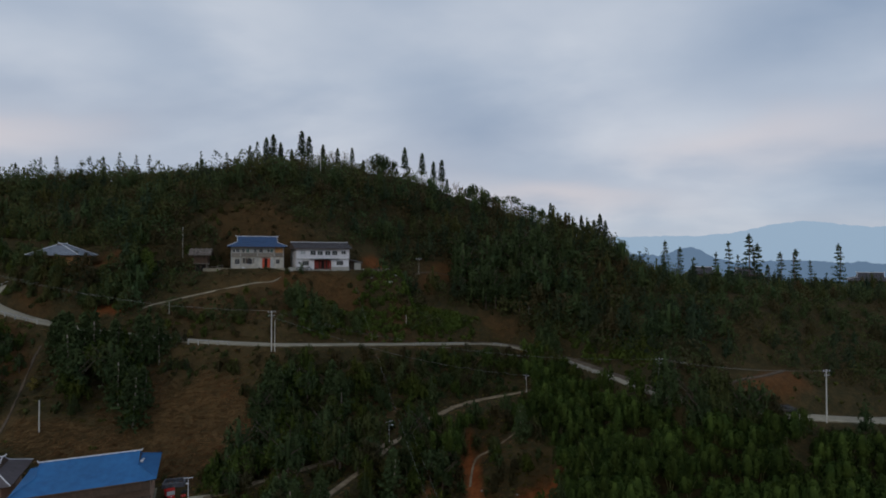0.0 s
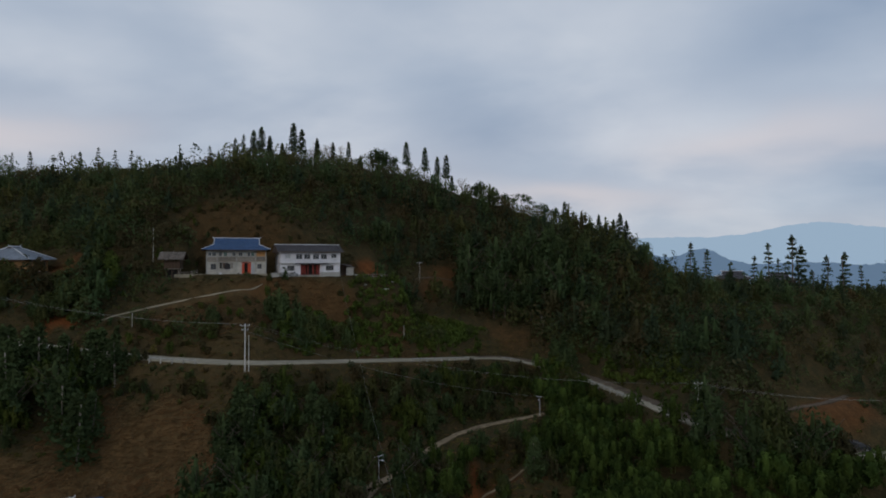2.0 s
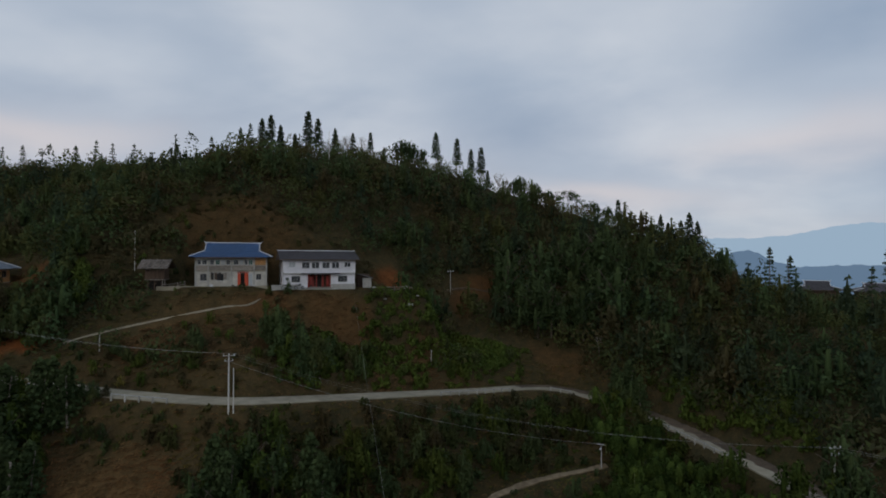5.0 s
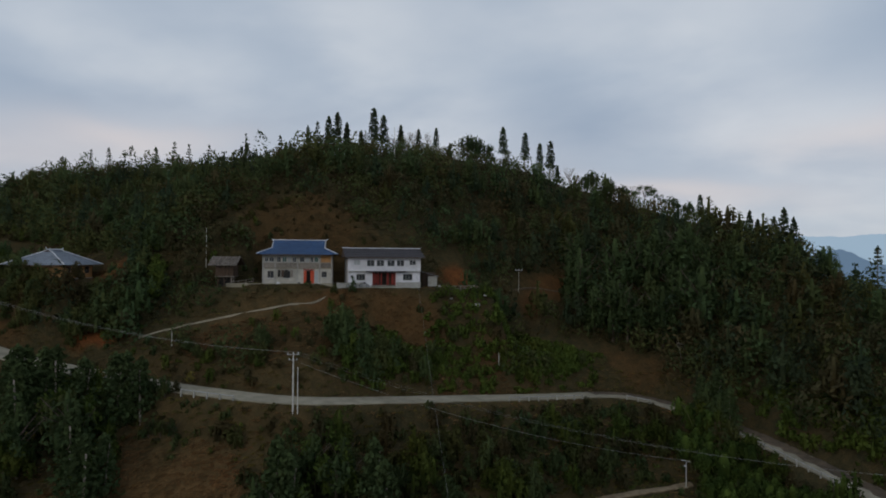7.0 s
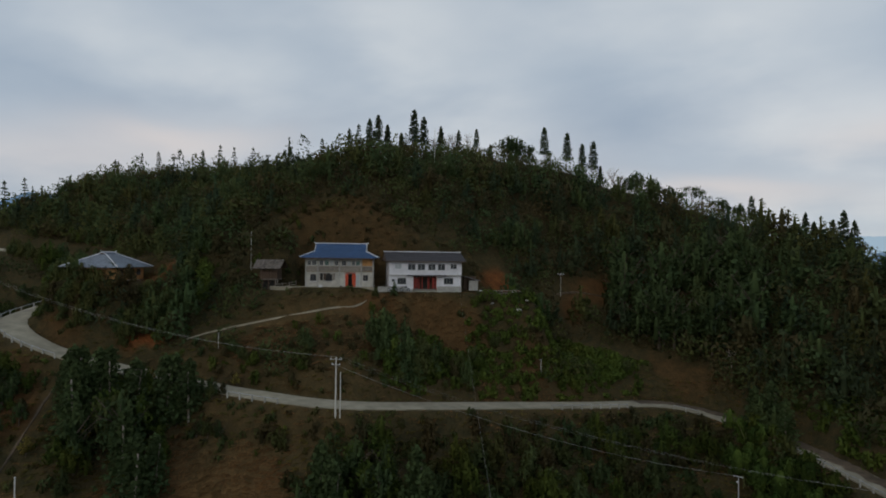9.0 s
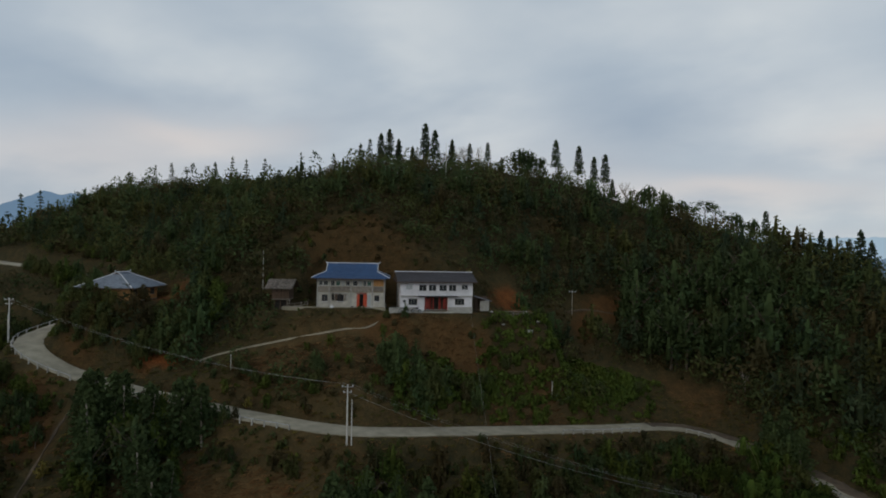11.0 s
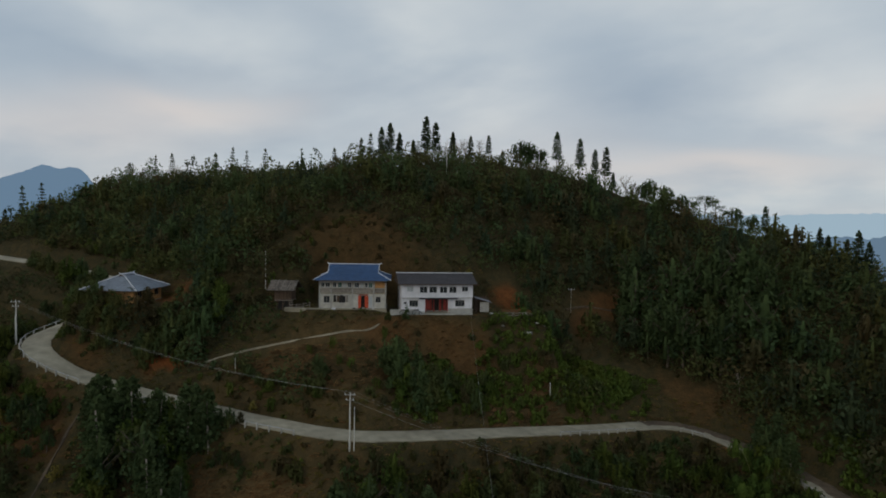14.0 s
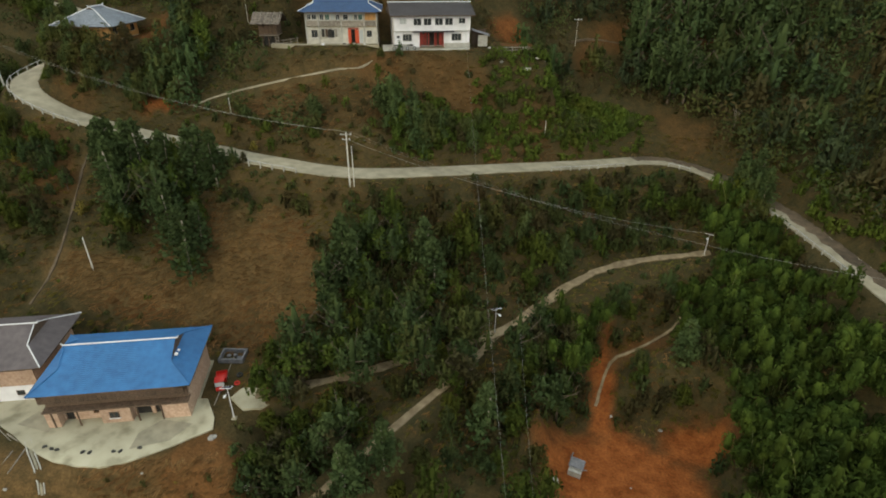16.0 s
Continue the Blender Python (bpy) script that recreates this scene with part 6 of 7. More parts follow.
# firs that stand out on the crest: x, y and the height of the tip
CREST_FIRS = [
    (-68.7, 166.5, 7.8), (-62.4, 168.6, 8.2), (-61.2, 171.4, 9.1), (-58.9, 173, 9.9), (-57.3, 174.8, 11.1), (-55.7, 177.1, 8.9), (-53.2, 180.7, 6.8), (-50.7, 183.8, 13), (-49.5, 188.4, 11.4), (-45.6, 191.7, 8.6), (-40.4, 191.6, 7.5),
    (-35.4, 191.8, 7.3), (-32, 194.1, 4), (-18.4, 205.7, 11.8), (-11.6, 201.8, 11.4), (-7.6, 204.5, 9.8), (-4.6, 206, 11.9), (-2.6, 204.6, 5.6), (-137.7, 170.6, 6.9), (-134.4, 176.8, 7.9), (-131.6, 180.2, 9), (-117, 181.9, 9.1),
    (-113.8, 185.7, 10.8), (-105.2, 180.9, 9.8), (-108.5, 194.6, 11.3), (-154.8, 151.9, 12.5), (-152.3, 155.3, 11), (35.3, 204.3, 9.1), (43.5, 190.8, 8.2), (47.2, 197, 7.7), (46.3, 177.2, 10.1), (44.9, 178.7, 8.2), (47.5, 175.1, 8.8), (-163, 153, 9), (-159, 154.5, 8.5),
]
CREST_TREES = [(-27.8, 199.4, 8.6), (-25.9, 202.7, 8.6), (-22.9, 206.7, 6.5), (6.9, 202.3, 7.2), (5.1, 203.4, 5.1), (11.3, 204.5, 7), (15.2, 203.2, 6.1), (28.8, 205.7, 6.3), (31.5, 199.6, 6), (38.4, 202.1, 5.3)]
CREST_PINES = [(20.9, 203, 6.6), (23.4, 203.1, 6.5), (26.1, 202.1, 5.5), (18, 203, 5.8)]
SADDLE_FIRS = [
    (75.3, 200.3, 45.1), (79.8, 198.5, 42.7), (74.1, 151.7, 43.5), (78.4, 149.5, 45.2), (81, 150.3, 42.7), (78.3, 155.2, 39.8), (89.5, 154.7, 40.5), (92.5, 152.8, 41.2), (97.9, 155.3, 38.2), (108.8, 160, 42.9), (86.9, 156.2, 37), (69.3, 148.5, 40.4),
]
FIR_HEIGHTS = (9.5, 8.0, 11.0, 7.0)


def skyline():
    r = np.random.RandomState(11)
    sized = []
    for i, (x, y, h) in enumerate(CREST_FIRS):
        k = 2 if h > 10.5 else (0, 1, 0, 2)[i % 4] if h > 7 else 1
        sized.append((x, y, h / FIR_HEIGHTS[k], k))
    plant("slim_fir", [(x, y, s, k) for x, y, s, k in sized if x < -60], "fir_tree", "slim dark fir tree on the low end of the crest", "tree", "crest firs", r)
    sized = [q for q in sized if q[0] >= -60]
    plant("fir", sized, "fir_tree", "tall dark fir tree standing above the woods", "tree", "crest firs", r)
    sized = []
    for i, (x, y, tip) in enumerate(SADDLE_FIRS):
        k = i % 3
        sized.append((x, y, max(0.4, (tip - gz(x, y)) / FIR_HEIGHTS[k]), k))
    plant("slim_fir", sized, "fir_tree", "tall dark fir tree beside the far farmhouses", "tree", "saddle firs", r)
    extra = []
    for k in range(26):
        x = r.uniform(-150, 30)
        extra.append((x, float(np.interp(x, *SKYLINE)) + r.uniform(-8, 2), float(np.interp(x, *CANOPY)) / 10 + r.uniform(-0.1, 0.1)))
    plant("slim_fir", extra, "fir_tree", "dark narrow fir tree on the hill crest", "tree", "crest woods firs", r)
    plant("broad", [(x, y, h / 6.2) for x, y, h in CREST_TREES], "tree", "tall broadleaf tree on the hill crest", "tree", "crest trees", r, only=0)
    plant("pine", [(x, y, h / 6.7) for x, y, h in CREST_PINES], "pine_tree", "open-crowned pine with bare trunk on the crest", "tree", "crest pines", r)
    plant("cone", [(22.6, 146.0, 0.95, 0), (24.2, 142.6, 1.05, 1), (25.6, 140.3, 0.95, 0), (21.8, 143.4, 0.8, 0)], "tree", "pointed dark green tree below the road bend", "tree", "bend trees", r)
    plant("cone", cone_spots(r), "tree", "tall pointed dark green tree below the road", "tree", "pointed trees", r)
    plant("bare", [(0.8, 204, 1.1), (2.5, 203.5, 0.9), (-43.5, 191, 1.2), (-41.8, 191.5, 1.2), (-38, 192.5, 1.1), (-47.5, 189, 1.0), (50, 180, 1.1), (-130, 180, 1.0), (-127.5, 180, 0.8), (41, 196, 0.9), (22, 160, 0.8)], "bare_tree", "leafless pale branched tree among the firs", "tree", "bare trees", r)
    tall = [(r.uniform(2, 30), r.uniform(163, 178), r.uniform(1.4, 2.0)) for _ in range(24)]
    plant("broad", [q for q in tall if gz(q[0], q[1]) + 7 * q[2] < 58], "tree", "tall dark green tree on the steep wooded slope", "tree", "steep slope trees", r, only=1)
    plant("cone", [(-36.6, 85.6, 1.1), (-38.0, 90.6, 0.95)], "tree", "pointed light green tree beside the concrete apron", "tree", "apron trees", r, only=2)
    plant("cone", [(-57.2, 99.4, 1.25), (-61.5, 102, 1.15)], "tree", "tall pointed dark green tree on the dry slope", "tree", "dry slope trees", r, only=1)
    plant("blossom", [(-30.7, 156, 1.0), (-76, 100, 0.9), (-70.5, 104, 0.9), (-55, 116.2, 0.7), (28, 98, 1.0), (47, 92, 1.0), (-88, 101, 0.8), (-66, 111, 0.7)], "flowering_tree", "small pale yellow flowering tree", "tree", "flowering trees", r)
    plant("shrub", [(-46.5, 120, 1.0), (-45.6, 119.5, 0.8), (-20, 141, 0.7), (-17, 143, 0.8), (-13, 146, 0.7), (-10, 148, 0.8), (-6.5, 150.5, 0.75), (-15, 147, 0.8), (-11, 151, 0.7), (-4, 153, 0.8), (-22, 138.5, 0.7), (-18, 149, 0.6), (3, 158, 0.8), (-34, 123.5, 0.5), (-24, 133, 0.6), (-60, 121, 0.7), (30, 148, 0.8), (36, 138, 0.9), (41, 128, 0.8), (33, 146, 0.8)], "shrub", "bright green leafy shrub on the bank", "shrub", "bank shrubs", r)


def scrub():
    small = [(bush_quads(rng, 1.4, 1.0, 2, 16, 0.34), None, 0), (bush_quads(rng, 1.0, 1.1, 2, 16, 0.32), None, 1), (bush_quads(rng, 1.8, 1.1, 2, 18, 0.36), None, 0), (bush_quads(rng, 0.9, 0.8, 2, 15, 0.30), None, 2)]
    X, Y, r = scatter(-110, 110, 62, 172, 3.0, seed=9)
    ok = in_view(X, Y) & (Y < 146) & ~on_flat(X, Y, 0.5) & clear_of_ways(X, Y, 2.9, 1.6) & (red_earth(X, Y) < 0.5)
    ok &= (dry_grass(X, Y) < 0.5) | (r.rand(len(X)) < 0.05)
    i = np.where(ok)[0]
    merged("undergrowth", small, X[i], Y[i], r, [M["leaf"], M["leaf_b"], M["leaf_c"]], "tangled green undergrowth and low bushes", "undergrowth", 0.6, 1.2)
    medium = [(bush_quads(rng, 2.6, 1.5, 3, 34, 0.36), None, 0), (bush_quads(rng, 2.0, 1.7, 3, 34, 0.36), None, 1), (bush_quads(rng, 3.2, 1.5, 3, 36, 0.38), None, 2), (bush_quads(rng, 2.2, 1.4, 3, 30, 0.34), None, 1)]
    X, Y, r = scatter(-46, 30, 92, 156, 2.1, seed=23)
    P = np.stack([X, Y], -1)
    ok = ~uphill(P) & clear_of_ways(X, Y, 3.3, 1.7) & open_towards_valley(X, Y) & (red_earth(X, Y) < 0.3) & ~on_flat(X, Y, 0.5) & (dry_grass(X, Y) < 0.4) & (r.rand(len(X)) < 0.85)
    i = np.where(ok)[0]
    near_road = line_distance(P[i], ROADC)[0]
    merged("slope_scrub", medium, X[i], Y[i], r, [M["leaf"], M["leaf_b"], M["leaf_d"]], "dense dark green scrub below the road", "scrub", 0.7, 1.3, sizes=np.clip(near_road / 5.5, 0.55, 1.0))
    X, Y, r = scatter(-34, 48, 118, 162, 1.1, seed=21)
    green = np.maximum(np.maximum(patch(X, Y, -9, 149, 19, 9.5, 0.78), 0.6 * patch(X, Y, -6, 157, 9, 6, 0.75)), np.maximum(patch(X, Y, -28, 131, 13, 5.5, 0.5), patch(X, Y, 38, 134, 6, 14, 0.4)))
    lush = [(bush_quads(rng, h, w, 3, 30, 0.44, 0.58), None, k) for h, w, k in ((2.2, 1.7, 0), (1.8, 1.8, 1), (2.8, 1.6, 2), (1.6, 1.6, 1))]
    above = line_distance(np.stack([X, Y], -1), ROADC)[0]
    i = np.where((green > 0.2) & clear_of_ways(X, Y, 2.8, 1.5) & ~on_flat(X, Y, 0.8) & (r.rand(len(X)) < np.interp(above, [3, 5, 7], [0.3, 0.8, 1.0])))[0]
    merged("bank_shrubs", lush, X[i], Y[i], r, [M["leaf_e"], M["leaf_e"], M["leaf_c"]], "leafy bright green plants on the roadside bank", "shrubs", 0.4, 1.05)
    X, Y, r = scatter(-66, -30, 60, 76, 1.7, seed=27)
    i = np.where(~on_flat(X, Y, 0.8) & clear_of_ways(X, Y, 3, 1.5) & (r.rand(len(X)) < 0.5))[0]
    merged("yard_bank_bushes", small, X[i], Y[i], r, [M["leaf_b"], M["leaf_y"], M["leaf_c"]], "low olive and yellowish bushes below the farmyard", "bushes", 0.4, 0.9)
    tuft = []
    for k in range(3):
        n = 9
        p = np.concatenate([rng.uniform(-0.35, 0.35, (n, 2)), np.full((n, 1), 0.05)], 1)
        v = np.array([0.055, 0, 0])
        hgt = rng.uniform(0.45, 1.0, (n, 1))
        tip = p + np.concatenate([rng.uniform(-0.3, 0.3, (n, 1)), rng.uniform(-0.85, -0.55, (n, 1)), rng.uniform(-0.25, 0.1, (n, 1))], 1) * hgt
        tuft.append((np.stack([p - v, tip - v * 0.4, tip + v * 0.4, p + v], 1).reshape(-1, 3), None, k % 2))
    X, Y, r = scatter(-105, 40, 62, 160, 0.55, seed=13)
    ok = (dry_grass(X, Y) > 0.3) & ~on_flat(X, Y, -0.5) & clear_of_ways(X, Y, 2.4, 1.2) & in_view(X, Y) & (r.rand(len(X)) < 0.95)
    i = np.where(ok)[0]
    merged("dry_grass", tuft, X[i], Y[i], r, [M["dry"], M["dry_b"]], "tall dry brown grass on the open slopes", "grass", 0.6, 1.3, 0.0, turn=0.7)

    X, Y, r = scatter(-95, 30, 86, 160, 0.7, seed=31)
    ok = (dry_grass(X, Y) <= 0.3) & ~on_flat(X, Y, -0.5) & clear_of_ways(X, Y, 2.3, 1.2) & (red_earth(X, Y) < 0.5) & (r.rand(len(X)) < 0.75)
    i = np.where(ok)[0]
    merged("rough_grass", tuft, X[i], Y[i], r, [M["grass"], M["dry"]], "rough green and brown grass between the bushes", "grass", 0.6, 1.2, 0.0, turn=0.7)
    X, Y, r = scatter(-72, 0, 112, 146, 2.0, seed=43)
    ok = uphill(np.stack([X, Y], -1)) & clear_of_ways(X, Y, 3.0, 1.6) & ~on_flat(X, Y, 1.2) & (r.rand(len(X)) < np.where(line_distance(np.stack([X, Y], -1), ROADC)[0] < 9, 0.9, 0.65)) & (wob(X, Y, 5.0, 3.0) > -0.4)
    i = np.where(ok)[0]
    merged("slope_bushes", medium, X[i], Y[i], r, [M["leaf_b"], M["leaf_d"], M["leaf_c"]], "scattered olive bushes on the grassy slope", "bushes", 0.25, 0.8)
    X, Y, r = scatter(-96, -34, 90, 113, 1.5, seed=47)
    P = np.stack([X, Y], -1)
    beside = line_distance(P, ROADC)[0]
    ok = ~uphill(P) & (beside > 2.8) & ((beside < 6.5) | (patch(X, Y, -84, 101, 11, 9) > 0.2)) & clear_of_ways(X, Y, 2.6, 1.0) & (r.rand(len(X)) < 0.75)
    i = np.where(ok)[0]
    merged("verge_bushes", small, X[i], Y[i], r, [M["leaf_b"], M["leaf_c"], M["leaf_d"]], "rough green bushes and weeds along the road verge", "bushes", 0.5, 1.15)
    X, Y, r = scatter(-72, 0, 136, 164, 1.25, seed=41)
    ok = (np.maximum(patch(X, Y, -52, 148, 16, 6.5, 0.3), np.maximum(patch(X, Y, -40, 150, 13, 5, 0.28), patch(X, Y, -14, 150, 9, 6, 0.5))) > 0.2) & ~on_flat(X, Y, 0.6) & (r.rand(len(X)) < 0.6)
    i = np.where(ok)[0]
    merged("brown_scrub", medium, X[i], Y[i], r, [M["leaf_d"], M["leaf_d"], M["leaf_b"]], "low brownish scrub on the cut slope behind the houses", "undergrowth", 0.3, 0.62)


woods()
spur_woods()
lower_woods()
skyline()
scrub()
strip("footpath", FOOTPATH, 0.26, 0.22, M["footway"], "narrow pale footpath up to the houses", "path", thick=0.3, ragged=0.2)


# ---------- poles ----------
def pole(x, y, h, base=None, arms=2, label="pale concrete utility pole with steel crossarms", r0=0.14):
    z = gz(x, y) if base is None else base
    p = thing("utility_pole", turned(x, y, z, ANG), label, "utility pole", "utility poles")
    part("mast", Box().rod((0, 0, -1.0), (0, 0, h), r0, r0 * 0.62, 10), M["pole"], p)
    for k in range(arms):
        zz = h - 0.3 - 0.75 * k
        a = part("crossarm", Box().box(-0.8 + 0.2 * k, -0.14, zz - 0.05, 0.8 - 0.2 * k, -0.08, zz + 0.05), M["steel"], p)
        for xx in (-0.7 + 0.2 * k, 0.0, 0.7 - 0.2 * k):
            part("insulator", Box().rod((xx, -0.11, zz + 0.05), (xx, -0.11, zz + 0.26), 0.07, 0.045, 6), M["trimwhite"], a)
    return p


pole(-36.6, 112.9, 8.3)
pole(-36.0, 113.1, 6.2, arms=0, label="shorter pale concrete pole beside the utility pole", r0=0.09)
pole(65.7, 99.8, 9.3)
pole(40.0, 108.8, 7.6)
pole(-100.8, 112.3, 8.0)
pole(-101.9, 112.9, 5.6, arms=0, label="shorter pale concrete pole beside the utility pole", r0=0.09)
pole(-10.5, 168.0, 5.6, arms=1, label="slim pale utility pole beside the upper path", r0=0.05)
pole(-66.2, 135.0, 7.4, arms=0, label="tall thin pale mast behind the barn", r0=0.06)


def marker(x, y, h, r=0.07, label="short pale concrete marker post"):
    p = thing("post", turned(x, y, gz(x, y), 0), label, "post", "marker posts")
    part("shaft", Box().rod((0, 0, -0.4), (0, 0, h), r, r * 0.85, 6), M["pole"], p)
    part("cap", Box().rod((0, 0, h), (0, 0, h + 0.06), r * 1.2, r * 0.6, 6), M["trimwhite"], p)


marker(-61.8, 120.5, 2.4)
marker(-11.9, 142.7, 2.7)
marker(-70.8, 94.8, 5.4, 0.11, "leaning pale concrete post on the dry slope")


def cable(a, b, sag, r=0.012, name="power_cable", n=18):
    bx = Box()
    pts = []
    for i in range(n + 1):
        t = i / n
        p = lerp3(a, b, t)
        pts.append((p[0], p[1], p[2] - sag * 4 * t * (1 - t)))
    for p, q in zip(pts[:-1], pts[1:]):
        bx.rod(p, q, r, seg=4)
    ob = new(name, bx.mesh(name, M["cable_grey"]))
    tagged(ob, "thin grey overhead cable strung between poles", "cable", "overhead cables")


top = gz(-36.6, 112.9) + 8.2
topl = gz(-100.8, 112.3) + 7.8
top5 = gz(40, 108.8) + 7.4
top4 = gz(65.7, 99.8) + 9.1
for k in (-0.7, 0.7):
    cable((-36.7 + k, 113.5, top), (-100.8 + k, 112.2, topl), 2.2)
    cable((-36.7 + k, 113.5, top), (40 + k, 108.7, top5), 3.0, 0.007)
    cable((40 + k, 108.7, top5), (65.7 + k, 99.7, top4), 0.8)
cable((-36.7, 113.5, top - 1.2), (17.5, 132.8, gz(17.5, 132.8) + 3.9), 2.0, 0.016)
cable((-27, 140.5, 40.6), (0.5, 62, 6.0), 2.0, 0.008)
cable((-9, 106, 11.0), (2.5, 62, 5.5), 1.2, 0.007)


def backdrop_ridge(name, radius, az0, az1, peaks, base, mat, label):
    """A far range as a strip of slopes; peaks: (azimuth, width, height)."""
    n = 900
    verts, faces = [], []
    for i in range(n + 1):
        az = az0 + (az1 - az0) * i / n
        h = base + sum(hh * math.exp(-(((az - a) / w) ** 2)) for a, w, hh in peaks) + 7 * noise.noise((az * 0.7, radius, 0)) + 4 * noise.noise((az * 2.3, radius, 3)) + 2.5 * noise.noise((az * 7.0, radius, 5))
        u = (math.sin(radians(az)), math.cos(radians(az)))
        for rr, zz in ((radius * 0.86, -150), (radius, h), (radius * 1.15, -150)):
            verts.append((u[0] * rr, 44 + u[1] * rr, zz))
    for i in range(n):
        for k in range(2):
            a = i * 3 + k
            faces.append((a, a + 3, a + 4, a + 1))
    ob = new(name, mesh_from(name, verts, faces, [mat], smooth=True))
    return tagged(ob, label, "mountains", kind="structure")


# Haze on the far ranges is painted as one even glowing colour.
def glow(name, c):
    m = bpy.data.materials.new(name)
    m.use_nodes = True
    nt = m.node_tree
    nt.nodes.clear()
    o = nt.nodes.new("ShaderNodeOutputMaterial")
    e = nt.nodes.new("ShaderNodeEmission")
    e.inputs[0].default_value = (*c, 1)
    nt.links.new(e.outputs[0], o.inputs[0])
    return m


backdrop_ridge("backdrop", 3000, -120, 120, [(31.5, 4.5, 58), (42, 9, 24), (20, 5, 8)], 140, glow("far_pale_haze_glow", (0.315, 0.435, 0.575)), "far pale blue mountain range, haze in its colour")
backdrop_ridge("backdrop", 2500, -120, 120, [(-50.7, 1.5, 48), (-53.2, 0.8, 16), (-53.4, 6.5, 245), (30, 8, 30)], -10, glow("far_blue_haze_glow", (0.125, 0.205, 0.325)), "far blue mountain range, haze in its colour")
backdrop_ridge("backdrop", 1700, -120, 120, [(23, 2.6, 52), (18, 2.4, 34), (31, 4, 14), (40, 8, 10)], 14, glow("nearer_blue_haze_glow", (0.12, 0.19, 0.29)), "nearer dark blue ridge, haze in its colour")


# ---------- yard of the lower farm ----------
def slab_thing(name, pts, z, t, mat, label, category, kind="structure"):
    ob = new(name, Box().slab([(x, y, z) for x, y in pts], t).mesh(name, M[mat]))
    return tagged(ob, label, category, kind=kind)


slab_thing("yard", [(-80, 69.5), (-64.5, 72.4), (-60.6, 71.6), (-58.6, 71.0), (-56.0, 70.5), (-53.3, 70.2), (-50.4, 70.5), (-47.9, 71.2), (-45.8, 72.4), (-44.2, 74.0), (-42.6, 75.8), (-41.4, 77.3), (-39.6, 79.6), (-40.6, 81.2), (-43.4, 83.6), (-60.5, 78.4), (-79, 73)], 1.86, 0.7, "yardconcrete", "stained pale concrete farmyard", "yard")
slab_thing("apron", [(-40.8, 84.6), (-38.2, 83.4), (-36.2, 84.2), (-34.0, 86.8), (-35.2, 88.2), (-38.4, 87.2), (-40.4, 86.6)], 1.9, 0.4, "yardconcrete", "small pale concrete apron beside the yard", "yard")


slab_thing("yard_patch", [(-46.6, 74.2), (-43.2, 76.6), (-42.4, 79.6), (-46.2, 79.0), (-47.4, 76.4)], 1.867, 0.1, "yardpatch", "darker repaired patch in the farmyard concrete", "yard")
slab_thing("yard_patch", [(-62.0, 73.0), (-57.4, 73.2), (-57.8, 75.0), (-61.4, 75.4)], 1.867, 0.1, "yardpatch", "darker patch in the farmyard concrete", "yard")
slab_thing("yard_patch", [(-54.6, 76.6), (-50.4, 77.6), (-50.6, 78.3), (-54.7, 77.2)], 1.867, 0.1, "yardpatch", "darker strip before the farmhouse door", "yard")


def street_lamp(x, y, h, a):
    p = thing("street_lamp", turned(x, y, gz(x, y), a), "white solar street lamp on a slim pole", "street lamp", "solar street lamps")
    part("footing", Box().box(-0.3, -0.3, -0.3, 0.3, 0.3, 0.14, 0.03), M["concrete"], p)
    part("mast", Box().rod((0, 0, 0.1), (0, 0, h), 0.07, 0.05, 8), M["trimwhite"], p)
    part("arm", Box().rod((0, 0, h - 0.5), (0, -0.9, h - 0.2), 0.03, seg=6), M["trimwhite"], p)
    part("lamp_head", Box().box(-0.14, -1.35, h - 0.24, 0.14, -0.85, h - 0.14, 0.03), M["trimwhite"], p)
    pan = part("solar_panel", Box().box(-0.55, -0.38, -0.025, 0.55, 0.38, 0.025), M["solar"], p, "dark solar panel in a pale frame")
    pan.matrix_local = pose(0, 0, h + 0.18, -25, 0, 0)
    fr = part("panel_frame", Box().box(-0.6, -0.43, -0.04, 0.6, -0.381, 0.03).box(-0.6, 0.381, -0.04, 0.6, 0.43, 0.03).box(-0.6, -0.38, -0.04, -0.551, 0.38, 0.03).box(0.551, -0.38, -0.04, 0.6, 0.38, 0.03), M["trimwhite"], p)
    fr.matrix_local = pose(0, 0, h + 0.18, -25, 0, 0)


street_lamp(-38.4, 82.0, 4.8, radians(20))
street_lamp(-11.6, 105.2, 4.2, radians(40))
street_lamp(17.5, 132.6, 3.7, radians(-20))


def wheel(parent, x, y, r, w=0.16):
    t = part("tyre", Box().rod((x - w / 2, y, r), (x + w / 2, y, r), r, seg=14), M["rubber"], parent)
    part("rim", Box().rod((x - w / 2 - 0.012, y, r), (x + w / 2 + 0.012, y, r), r * 0.55, seg=10), M["steel"], t)


